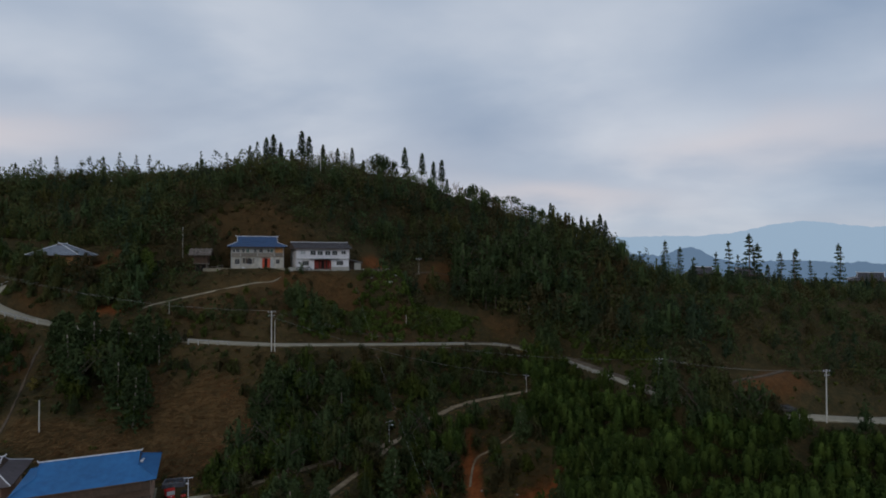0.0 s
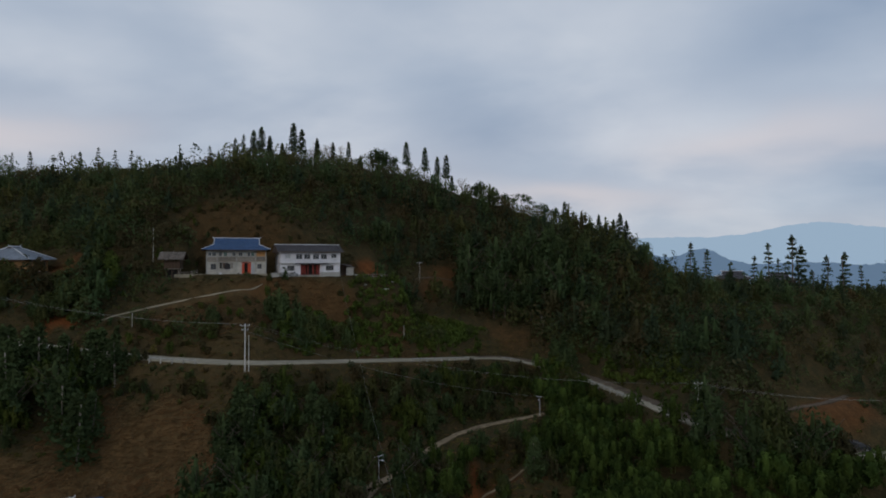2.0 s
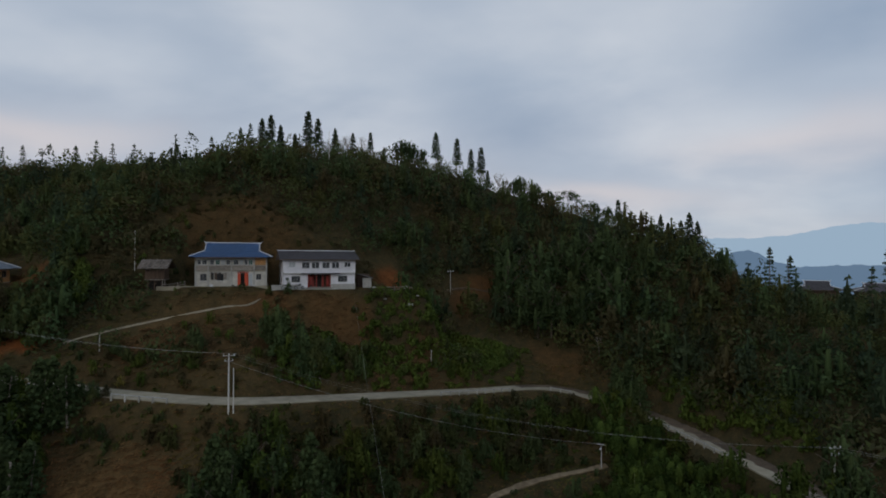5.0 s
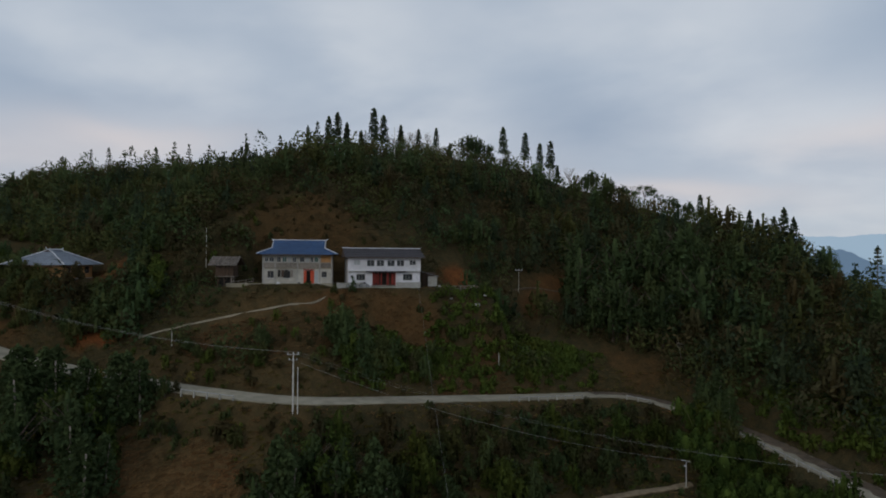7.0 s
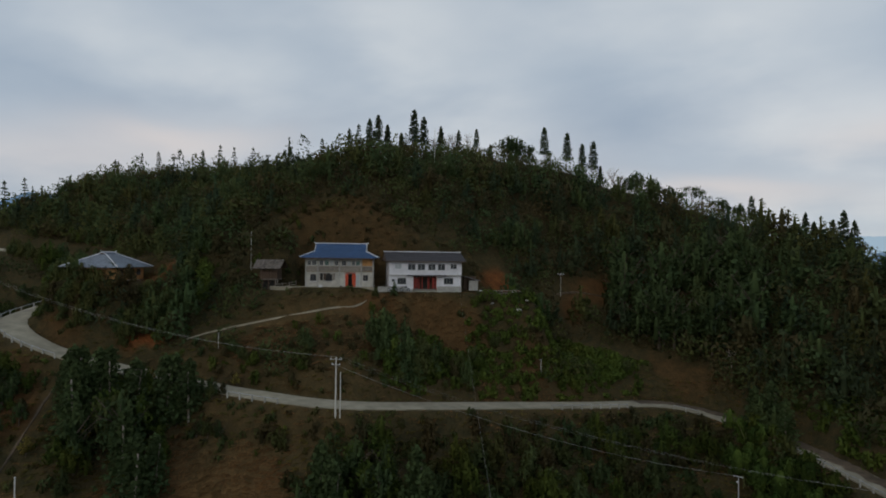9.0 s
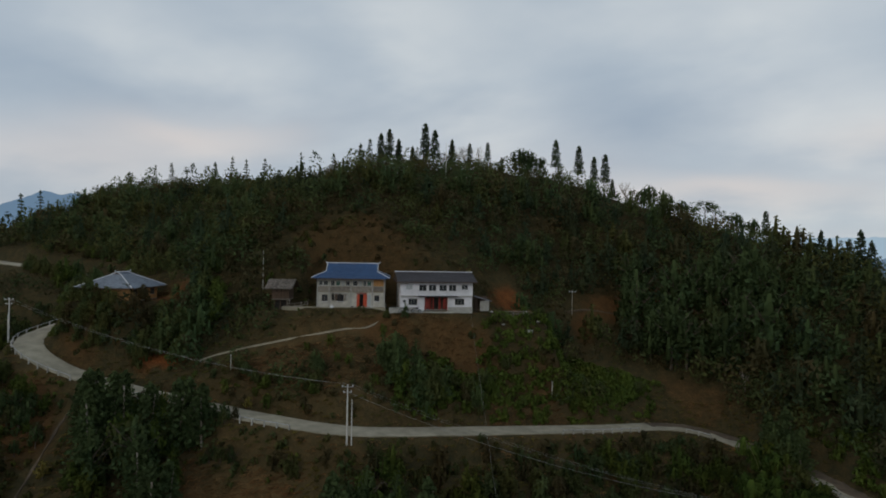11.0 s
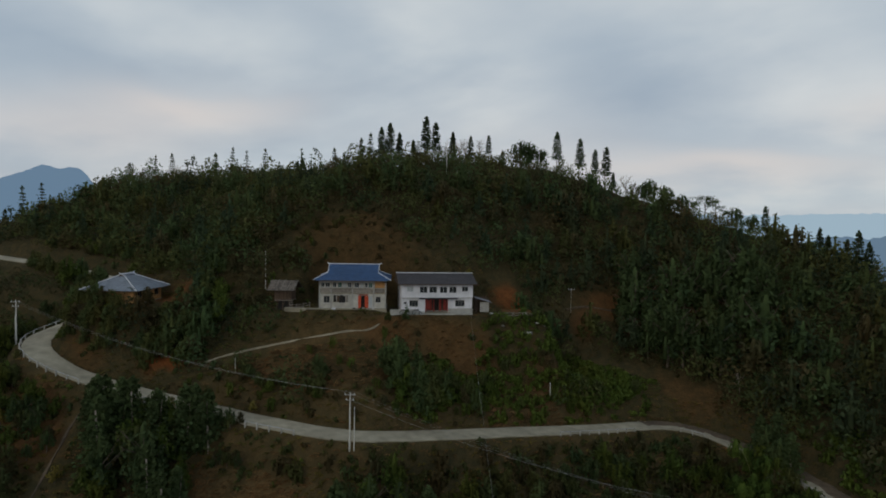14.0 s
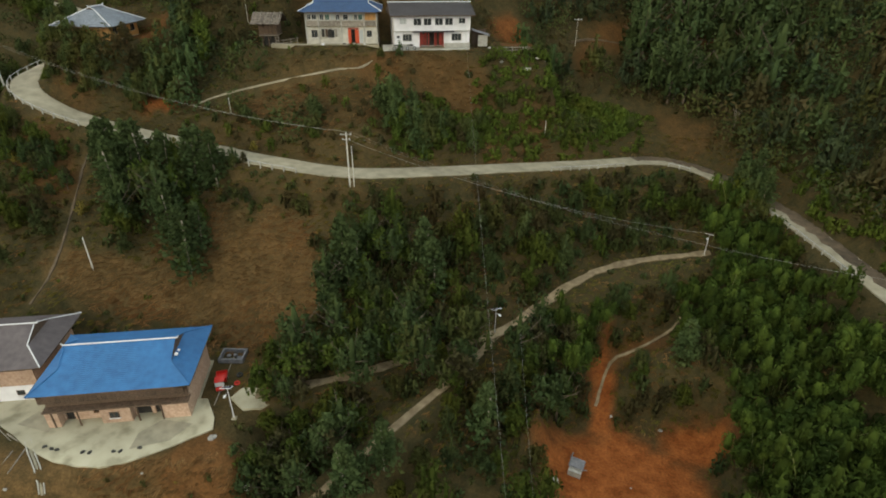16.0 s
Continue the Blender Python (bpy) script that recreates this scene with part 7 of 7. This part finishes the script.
def cargo_tricycle():
    v = thing("cargo_tricycle", turned(-43.3, 86.2, gz(-43.3, 86.2), ANG + radians(16)), "small red motor cargo tricycle with open bed", "vehicle")
    part("bed_floor", Box().box(-0.7, 0.0, 0.55, 0.7, 1.9, 0.62, 0.01), M["redcar"], v)
    for x in (-0.7, 0.66):
        part("bed_side", Box().box(x, 0.02, 0.62, x + 0.04, 1.88, 1.0), M["redcar"], v)
    part("tailboard", Box().box(-0.66, 1.84, 0.62, 0.66, 1.88, 1.0), M["redcar"], v)
    part("headboard", Box().box(-0.66, 0.02, 0.62, 0.66, 0.06, 1.2), M["redcar"], v)
    part("cab_roof", Box().box(-0.62, -1.15, 1.62, 0.62, 0.0, 1.68, 0.03), M["redcar"], v)
    # matt pale colour painted in for the reflection on the glass
    part("windscreen", Box().box(-0.55, -1.22, 1.0, 0.55, -1.18, 1.6), M["curtain"], v, "windscreen with its reflection painted pale")
    part("front_fairing", Box().box(-0.5, -1.5, 0.45, 0.5, -1.2, 1.0, 0.08), M["redcar"], v)
    part("seat", Box().box(-0.4, -0.5, 0.75, 0.4, -0.1, 0.9, 0.04), M["rubber"], v)
    part("headlight", Box().rod((0, -1.52, 0.85), (0, -1.46, 0.85), 0.1, seg=10), M["trimwhite"], v)
    wheel(v, 0, -1.2, 0.28, 0.12)
    wheel(v, -0.62, 1.3, 0.30, 0.14)
    wheel(v, 0.62, 1.3, 0.30, 0.14)


cargo_tricycle()


def tyre_lying(x, y, r, mat, label, name="tyre"):
    bm = bmesh.new()
    n, k = 18, 8
    vs = [[bm.verts.new(((r + 0.12 * math.cos(6.283 * j / k)) * math.cos(6.283 * i / n), (r + 0.12 * math.cos(6.283 * j / k)) * math.sin(6.283 * i / n), 0.12 + 0.12 * math.sin(6.283 * j / k))) for j in range(k)] for i in range(n)]
    for i in range(n):
        for j in range(k):
            bm.faces.new((vs[i][j], vs[(i + 1) % n][j], vs[(i + 1) % n][(j + 1) % k], vs[i][(j + 1) % k]))
    me = bpy.data.meshes.new(name)
    bm.to_mesh(me)
    bm.free()
    me.materials.append(M[mat])
    ob = new(name, me)
    ob.matrix_world = turned(x, y, gz(x, y) + 0.02, 0)
    tagged(ob, label, name)


tyre_lying(-42.3, 88.6, 0.34, "rubber", "worn black tyre lying on the ground")
tyre_lying(-41.7, 87.2, 0.30, "redcar", "red plastic tub rim lying on the ground", "tub")


def stone_pen():
    p = thing("stone_pen", turned(-45.3, 91.4, gz(-45.3, 91.4), ANG), "low grey stone animal pen with pale sacks inside", "pen")
    for q in ((-1.7, -1.2, 1.7, -0.95), (-1.7, 0.95, 1.7, 1.2), (-1.7, -0.95, -1.45, 0.95), (1.45, -0.95, 1.7, 0.95)):
        part("pen_wall", Box().box(q[0], q[1], -0.3, q[2], q[3], 0.7, 0.04), M["greytile"], p)
    for k, (x, y) in enumerate(((-0.7, 0.2), (0.2, 0.3), (0.9, -0.2))):
        part("sack", Box().box(x - 0.3, y - 0.25, 0.0, x + 0.3, y + 0.25, 0.4, 0.12), M["greytile"], p, "grey filled sack")


stone_pen()


def lying_pole(a, b, r, label="pale cut bamboo pole lying on the slope"):
    za, zb = gz(*a) + r, gz(*b) + r
    ob = new("cut_pole", Box().rod((*a, za), (*b, zb), r, r * 0.7, 6).mesh("cut_pole", M["timber_grey"]))
    tagged(ob, label, "pole", "cut poles")


for a, b in (((-57.8, 70.6), (-56.6, 67.6)), ((-61.8, 71.6), (-59.6, 71.2)), ((-64, 72.0), (-60.5, 71.0)), ((-42.0, 83.0), (-45.5, 92.0)), ((-36, 78.5), (-33.5, 75.0)), ((-58.9, 70.0), (-57.9, 66.5))):
    lying_pole(a, b, 0.07)


def heap(x, y, z, sx, sy, sz, mat, name, label, category, group=""):
    r = random.Random(int(x * 31 + y * 17))
    bm = bmesh.new()
    bmesh.ops.create_icosphere(bm, subdivisions=2, radius=1.0)
    for v in bm.verts:
        k = 1 + r.uniform(-0.22, 0.22)
        v.co = (v.co.x * sx * k, v.co.y * sy * k, max(v.co.z, -0.3) * sz * k)
    me = bpy.data.meshes.new(name)
    bm.to_mesh(me)
    bm.free()
    me.materials.append(M[mat])
    ob = new(name, me)
    ob.matrix_world = turned(x, y, z, r.uniform(0, 3))
    tagged(ob, label, category, group)


# Low dark mounds added for small black things of unclear kind.
for x, y in ((-55.9, 71.5), (-54.9, 71.5), (-54.2, 71.6), (-51.2, 72.2), (-50.4, 72.4), (-48.0, 73.4), (-47.3, 73.6), (-45.6, 74.7)):
    heap(x, y, 1.9, 0.28, 0.2, 0.16, "rubber", "dark_bundle", "small dark mound of unclear kind on the yard's edge", "bundle", "dark bundles")
for x, y, s in ((-33.2, 76.2, 0.6), (-38.9, 78.6, 0.5), (-52, 67.5, 0.25), (-46, 69.5, 0.2), (-43.5, 72.5, 0.22), (-56, 66.5, 0.25), (12, 101.8, 0.3), (5.6, 101.5, 0.25), (8.5, 91.5, 0.12), (-16.4, 145, 0.8), (-15, 146.5, 0.5)):
    heap(x, y, gz(x, y) + 0.05, s, s * 0.8, s * 0.5, "rock", "boulder", "grey boulder on bare ground", "stone", "boulders")


def brick_stack():
    z = gz(2.0, 92.0)
    b = thing("brick_stack", turned(2.0, 92.0, z, radians(-8)), "pallet stack of pale bricks under a grey tarpaulin", "brick stack")
    for i in range(4):
        for k in range(3):
            part("block", Box().box(-0.78 + i * 0.4, -1.0, 0.02 + k * 0.28, -0.42 + i * 0.4, -0.55, 0.28 + k * 0.28, 0.015), M["plinth"], b)
    part("core", Box().box(-0.75, -0.5, 0, 0.75, 0.9, 0.95, 0.05), M["plinth"], b)
    part("tarpaulin", Box().box(-0.9, -0.5, 0.96, 0.9, 1.05, 1.15, 0.1).rod((-0.9, 0.9, 0.9), (-0.75, 1.3, 1.5), 0.09, seg=5).rod((0.8, -0.4, 1.0), (1.3, -0.2, 1.0), 0.07, seg=5), M["greytile"], b, "crumpled dark grey tarpaulin")


brick_stack()
heap(-0.2, 89.0, gz(-0.2, 89.0), 0.6, 0.45, 0.4, "plinth", "cement_bags", "pile of pale cement bags on red earth", "bags")

def drain_channel():
    """Open gutter that runs down the slope from the yard: a floor and two kerbs."""
    d = thing("drain_channel", Matrix.Identity(4), "narrow pale concrete drain channel down from the farmyard", "drain")
    line = [(-58.6, 71.6), (-57.0, 70.6), (-54.2, 69.1), (-52.8, 68.1), (-52.5, 67.6)]
    for (ax, ay), (bx_, by) in zip(line[:-1], line[1:]):
        za, zb = gz(ax, ay), gz(bx_, by)
        k = math.hypot(bx_ - ax, by - ay)
        nx, ny = -(by - ay) / k, (bx_ - ax) / k
        for off in (-0.28, 0.28):
            part("kerb", Box().rod((ax + nx * off, ay + ny * off, za + 0.1), (bx_ + nx * off, by + ny * off, zb + 0.06), 0.08, seg=6), M["plinth"], d)
        part("channel_floor", Box().rod((ax, ay, za - 0.08), (bx_, by, zb - 0.08), 0.16, seg=6), M["yardpatch"], d)


drain_channel()


# ---------- terrace of the upper houses ----------
slab_thing("terrace_ledge", [(-59.2, 130.8), (-53.0, 132.0), (-41.4, 136.7), (-41.9, 138.0), (-53.6, 133.3), (-59.6, 131.9)], 36.55, 1.6, "concrete", "pale concrete ledge before the grey house", "ledge")
slab_thing("terrace_ledge", [(-40.0, 135.3), (-33.2, 138.6), (-26.4, 142.1), (-26.9, 143.2), (-38.7, 137.2), (-40.4, 136.4)], 35.95, 1.6, "plinth", "grey concrete ledge before the white house", "ledge")


def low_wall():
    w = thing("garden_wall", turned(-40.2, 135.6, 35.95, radians(27)), "low grey block wall beside the entrance", "wall")
    for k in range(4):
        part("wall_panel", Box().box(k * 1.3, 0, 0, k * 1.3 + 1.28, 0.2, 0.75, 0.02), M["plinth"], w)
    part("coping", Box().box(-0.05, -0.05, 0.75, 5.25, 0.25, 0.81), M["plinth"], w)


low_wall()


def motorbike(x, y, a):
    v = thing("motorbike", turned(x, y, 35.95, a), "dark parked motorbike before the white house", "motorbike", "motorbikes")
    for yy in (-0.62, 0.62):
        t = part("tyre", Box().rod((-0.06, yy, 0.3), (0.06, yy, 0.3), 0.3, seg=14), M["rubber"], v)
        part("rim", Box().rod((-0.07, yy, 0.3), (0.07, yy, 0.3), 0.19, seg=10), M["steel"], t)
    part("frame", Box().rod((0, -0.62, 0.3), (0, -0.35, 0.85), 0.035, seg=6).rod((0, -0.4, 0.75), (0, 0.6, 0.35), 0.05, seg=6), M["steel"], v)
    part("tank", Box().box(-0.14, -0.32, 0.68, 0.14, 0.1, 0.92, 0.06), M["darkcar"], v)
    part("seat", Box().box(-0.13, 0.08, 0.74, 0.13, 0.7, 0.86, 0.04), M["rubber"], v)
    part("handlebar", Box().rod((-0.35, -0.38, 1.0), (0.35, -0.38, 1.0), 0.02, seg=6), M["steel"], v)
    part("headlight", Box().rod((0, -0.52, 0.86), (0, -0.44, 0.86), 0.09, seg=10), M["trimwhite"], v)


motorbike(-37.6, 136.1, radians(105))
motorbike(-35.6, 137.2, radians(118))


def annex():
    h = thing("shed", turned(-26.6, 145.0, 35.9, radians(22)), "small lean-to shed with grey wall and roof", "shed")
    part("wall", Box().box(0.9, 0, 0, 2.6, 0.2, 1.9), M["plinth"], h)
    part("post", Box().box(0.1, 0.05, 0, 0.25, 0.2, 2.5), M["timber"], h)
    part("back_wall", Box().box(0, 2.6, 0, 2.6, 2.8, 2.6), M["timber"], h)
    part("side_wall", Box().box(2.4, 0.2, 0, 2.6, 2.6, 1.9), M["plinth"], h)
    part("roof", Box().slab([(-0.1, -0.5, 2.75), (3.0, -0.5, 1.9), (3.0, 3.0, 1.9), (-0.1, 3.0, 2.75)], 0.09), M["greytile"], h)


annex()


def rail_fence(pts, label, posts=True):
    f = thing("rail_fence", Matrix.Identity(4), label, "fence", "timber fences")
    for (ax, ay), (bx_, by) in zip(pts[:-1], pts[1:]):
        za, zb = gz(ax, ay), gz(bx_, by)
        for h in (0.5, 0.95):
            part("rail", Box().rod((ax, ay, za + h), (bx_, by, zb + h), 0.045, seg=5), M["timber_grey"], f)
    for x, y in pts:
        part("post", Box().rod((x, y, gz(x, y) - 0.3), (x, y, gz(x, y) + 1.1), 0.06, seg=6), M["timber_grey"], f)


rail_fence([(-59.4, 133.0), (-58.2, 133.3), (-57.0, 133.7), (-55.8, 134.0)], "grey timber rail fence by the barn")
rail_fence([(-22, 144.6), (-19.5, 145.6), (-17, 146.6), (-14.5, 147.4)], "pale pole fence beside red earth")
for x, y, s, mat, nm, lb in ((-23.2, 143.7, 0.35, "plinth", "sack", "pale sack on the ground"), (-22.4, 144.2, 0.3, "redcar", "red_bundle", "red plastic bundle on the ground"), (-21.0, 144.0, 0.35, "rock", "rubble", "grey rubble heap"), (-19, 145.4, 0.3, "plinth", "sack", "pale sack on the ground"), (-17.6, 147.4, 0.4, "rock", "rubble", "grey rubble heap"), (-50.4, 133.3, 0.4, "trimwhite", "sack", "white sack on the ledge"), (-16.0, 148, 0.35, "curtain", "sack", "pale sack on the ground"), (-43.8, 136.1, 0.25, "trimwhite", "sack", "white sack on the ledge"), (-46.0, 135.4, 0.28, "rubber", "dark_bundle", "dark bundle by the doorway"), (-47.2, 135.0, 0.28, "rubber", "dark_bundle", "dark bundle by the doorway"), (-14, 149.5, 0.3, "plinth", "sack", "pale sack on the ground")):
    heap(x, y, max(gz(x, y), 35.95 if -41 < x < -22.5 else 36.55 if -57 < x < -41 else 0) + 0.05, s, s * 0.8, s * 0.75, mat, nm, lb, nm.replace("_", " "))
strip("terrace_path", [(x, y, gz(x, y)) for x, y in TERRACE], 0.4, 0.25, M["mud"], "brown dirt path along the upper slope", "path", thick=0.4, ragged=0.2)


# ---------- roadside ----------
def edge_points(x0, x1, off, step=2.0):
    """Points along the road's valley edge between two places on it, by x of the centre line."""
    c = ROADC
    t = np.gradient(c[:, :2], axis=0)
    t /= np.linalg.norm(t, axis=1)[:, None]
    e = np.stack([c[:, 0] + t[:, 1] * off, c[:, 1] - t[:, 0] * off, c[:, 2]], -1)
    e = e[x0:x1]
    L_ = np.concatenate([[0], np.cumsum(np.linalg.norm(np.diff(e[:, :2], axis=0), axis=1))])
    s = np.arange(0, L_[-1], step)
    return [tuple(float(np.interp(q, L_, e[:, k])) for k in range(3)) for q in s]


def guard_rail(i0, i1, label="low pale roadside guard rail on concrete posts"):
    pts = edge_points(i0, i1, 2.35)
    g = thing("guard_rail", Matrix.Identity(4), label, "guard rail", "roadside guard rails")
    for p in pts:
        part("post", Box().box(p[0] - 0.09, p[1] - 0.09, p[2] - 0.6, p[0] + 0.09, p[1] + 0.09, p[2] + 0.66, 0.02), M["plinth"], g)
    for p, q in zip(pts[:-1], pts[1:]):
        part("rail", Box().rod((p[0], p[1], p[2] + 0.55), (q[0], q[1], q[2] + 0.55), 0.05, seg=6), M["steel"], g)


n = len(ROADC)
near_i = [int(np.argmin(np.hypot(ROADC[:, 0] - x, ROADC[:, 1] - y))) for x, y in ((-100, 127), (-80, 111), (-72, 112), (-62, 114), (-52, 114), (-43, 115), (-10, 138), (3, 149), (10, 154), (20, 151), (26, 143), (38, 118))]
for k in range(0, 12, 2):
    guard_rail(near_i[k], near_i[k + 1])


def hatchback(x, y, z, a):
    c = thing("car", turned(x, y, z, a), "dark parked hatchback on the concrete road", "car")
    prof = [(-1.9, 0.35), (-1.95, 0.75), (-1.1, 0.95), (-0.5, 1.4), (0.9, 1.45), (1.7, 1.0), (1.9, 0.8), (1.9, 0.35)]
    bm = bmesh.new()
    sides = [[bm.verts.new((s * (0.82 if zz < 1.0 else 0.66), yy, zz)) for yy, zz in prof] for s in (-1, 1)]
    bm.faces.new(sides[0])
    bm.faces.new(sides[1][::-1])
    for i in range(len(prof)):
        j = (i + 1) % len(prof)
        bm.faces.new((sides[0][i], sides[1][i], sides[1][j], sides[0][j]))
    b = Box()
    b.bm.free()
    b.bm = bm
    body = part("body", b, M["darkcar"], c)
    part("windscreen", Box().slab([(-0.6, -1.04, 1.0), (0.6, -1.04, 1.0), (0.56, -0.53, 1.4), (-0.56, -0.53, 1.4)], 0.03), M["glass"], c)
    part("rear_window", Box().slab([(-0.56, 0.95, 1.45), (0.56, 0.95, 1.45), (0.6, 1.6, 1.08), (-0.6, 1.6, 1.08)], 0.03), M["glass"], c)
    for s in (-1, 1):
        part("headlight", Box().box(s * 0.62 - 0.15, -1.97, 0.6, s * 0.62 + 0.15, -1.93, 0.74), M["trimwhite"], c)
        for yy in (-1.2, 1.2):
            wheel(c, s * 0.75, yy, 0.31, 0.18)


hatchback(61.0, 103.4, 10.75, radians(80))


def parapet_block():
    w = thing("boundary_wall", turned(-94.5, 119.0, gz(-94.5, 119.0), radians(30)), "short whitewashed wall at the road bend", "wall")
    for k in range(3):
        part("wall_block", Box().box(k * 1.2, 0, -0.4, k * 1.2 + 1.18, 0.3, 1.0, 0.03), M["white"], w)


parapet_block()


# ---------- hilltop ----------
def hill_shed():
    z = gz(-39, 180) - 1.6
    s = thing("shed", turned(-40.6, 179.0, z, ANG), "small pale concrete shed on the hilltop", "shed")
    part("wall", Box().box(0, 0, -0.5, 3.0, 2.6, 2.4), M["render"], s)
    part("roof_slab", Box().box(-0.15, -0.15, 2.4, 3.15, 2.75, 2.52), M["plinth"], s)
    part("window", Box().box(0.6, -0.04, 1.0, 1.6, 0.01, 1.9), M["glass"], s)
    part("door", Box().box(2.0, -0.04, 0.0, 2.7, 0.01, 2.0), M["timber"], s)


hill_shed()
pole(-42.6, 176.6, 9.0, arms=0, label="pale mast on the hilltop beside the shed", r0=0.09)
tiled_house(88.0, 211.0, 29.6, radians(-22), 10.0, 7.0, 3.2, 2.6, "dark roofed timber farmhouse on the saddle", roof="darktile")
tiled_house(101.0, 205.0, 29.6, radians(-22), 9.0, 7.0, 3.0, 2.4, "low timber farmhouse with dark tiles", roof="darktile")
tiled_house(139.0, 199.0, gz(144, 202) + 0.3, radians(-30), 12.0, 8.0, 4.6, 2.8, "dark timber farmhouse behind firs", roof="darktile")
tiled_house(-168.0, 146.0, gz(-163, 149) + 0.3, radians(40), 10.0, 7.0, 3.4, 2.4, "timber farmhouse with grey roof on the far spur", wall="orangewood")
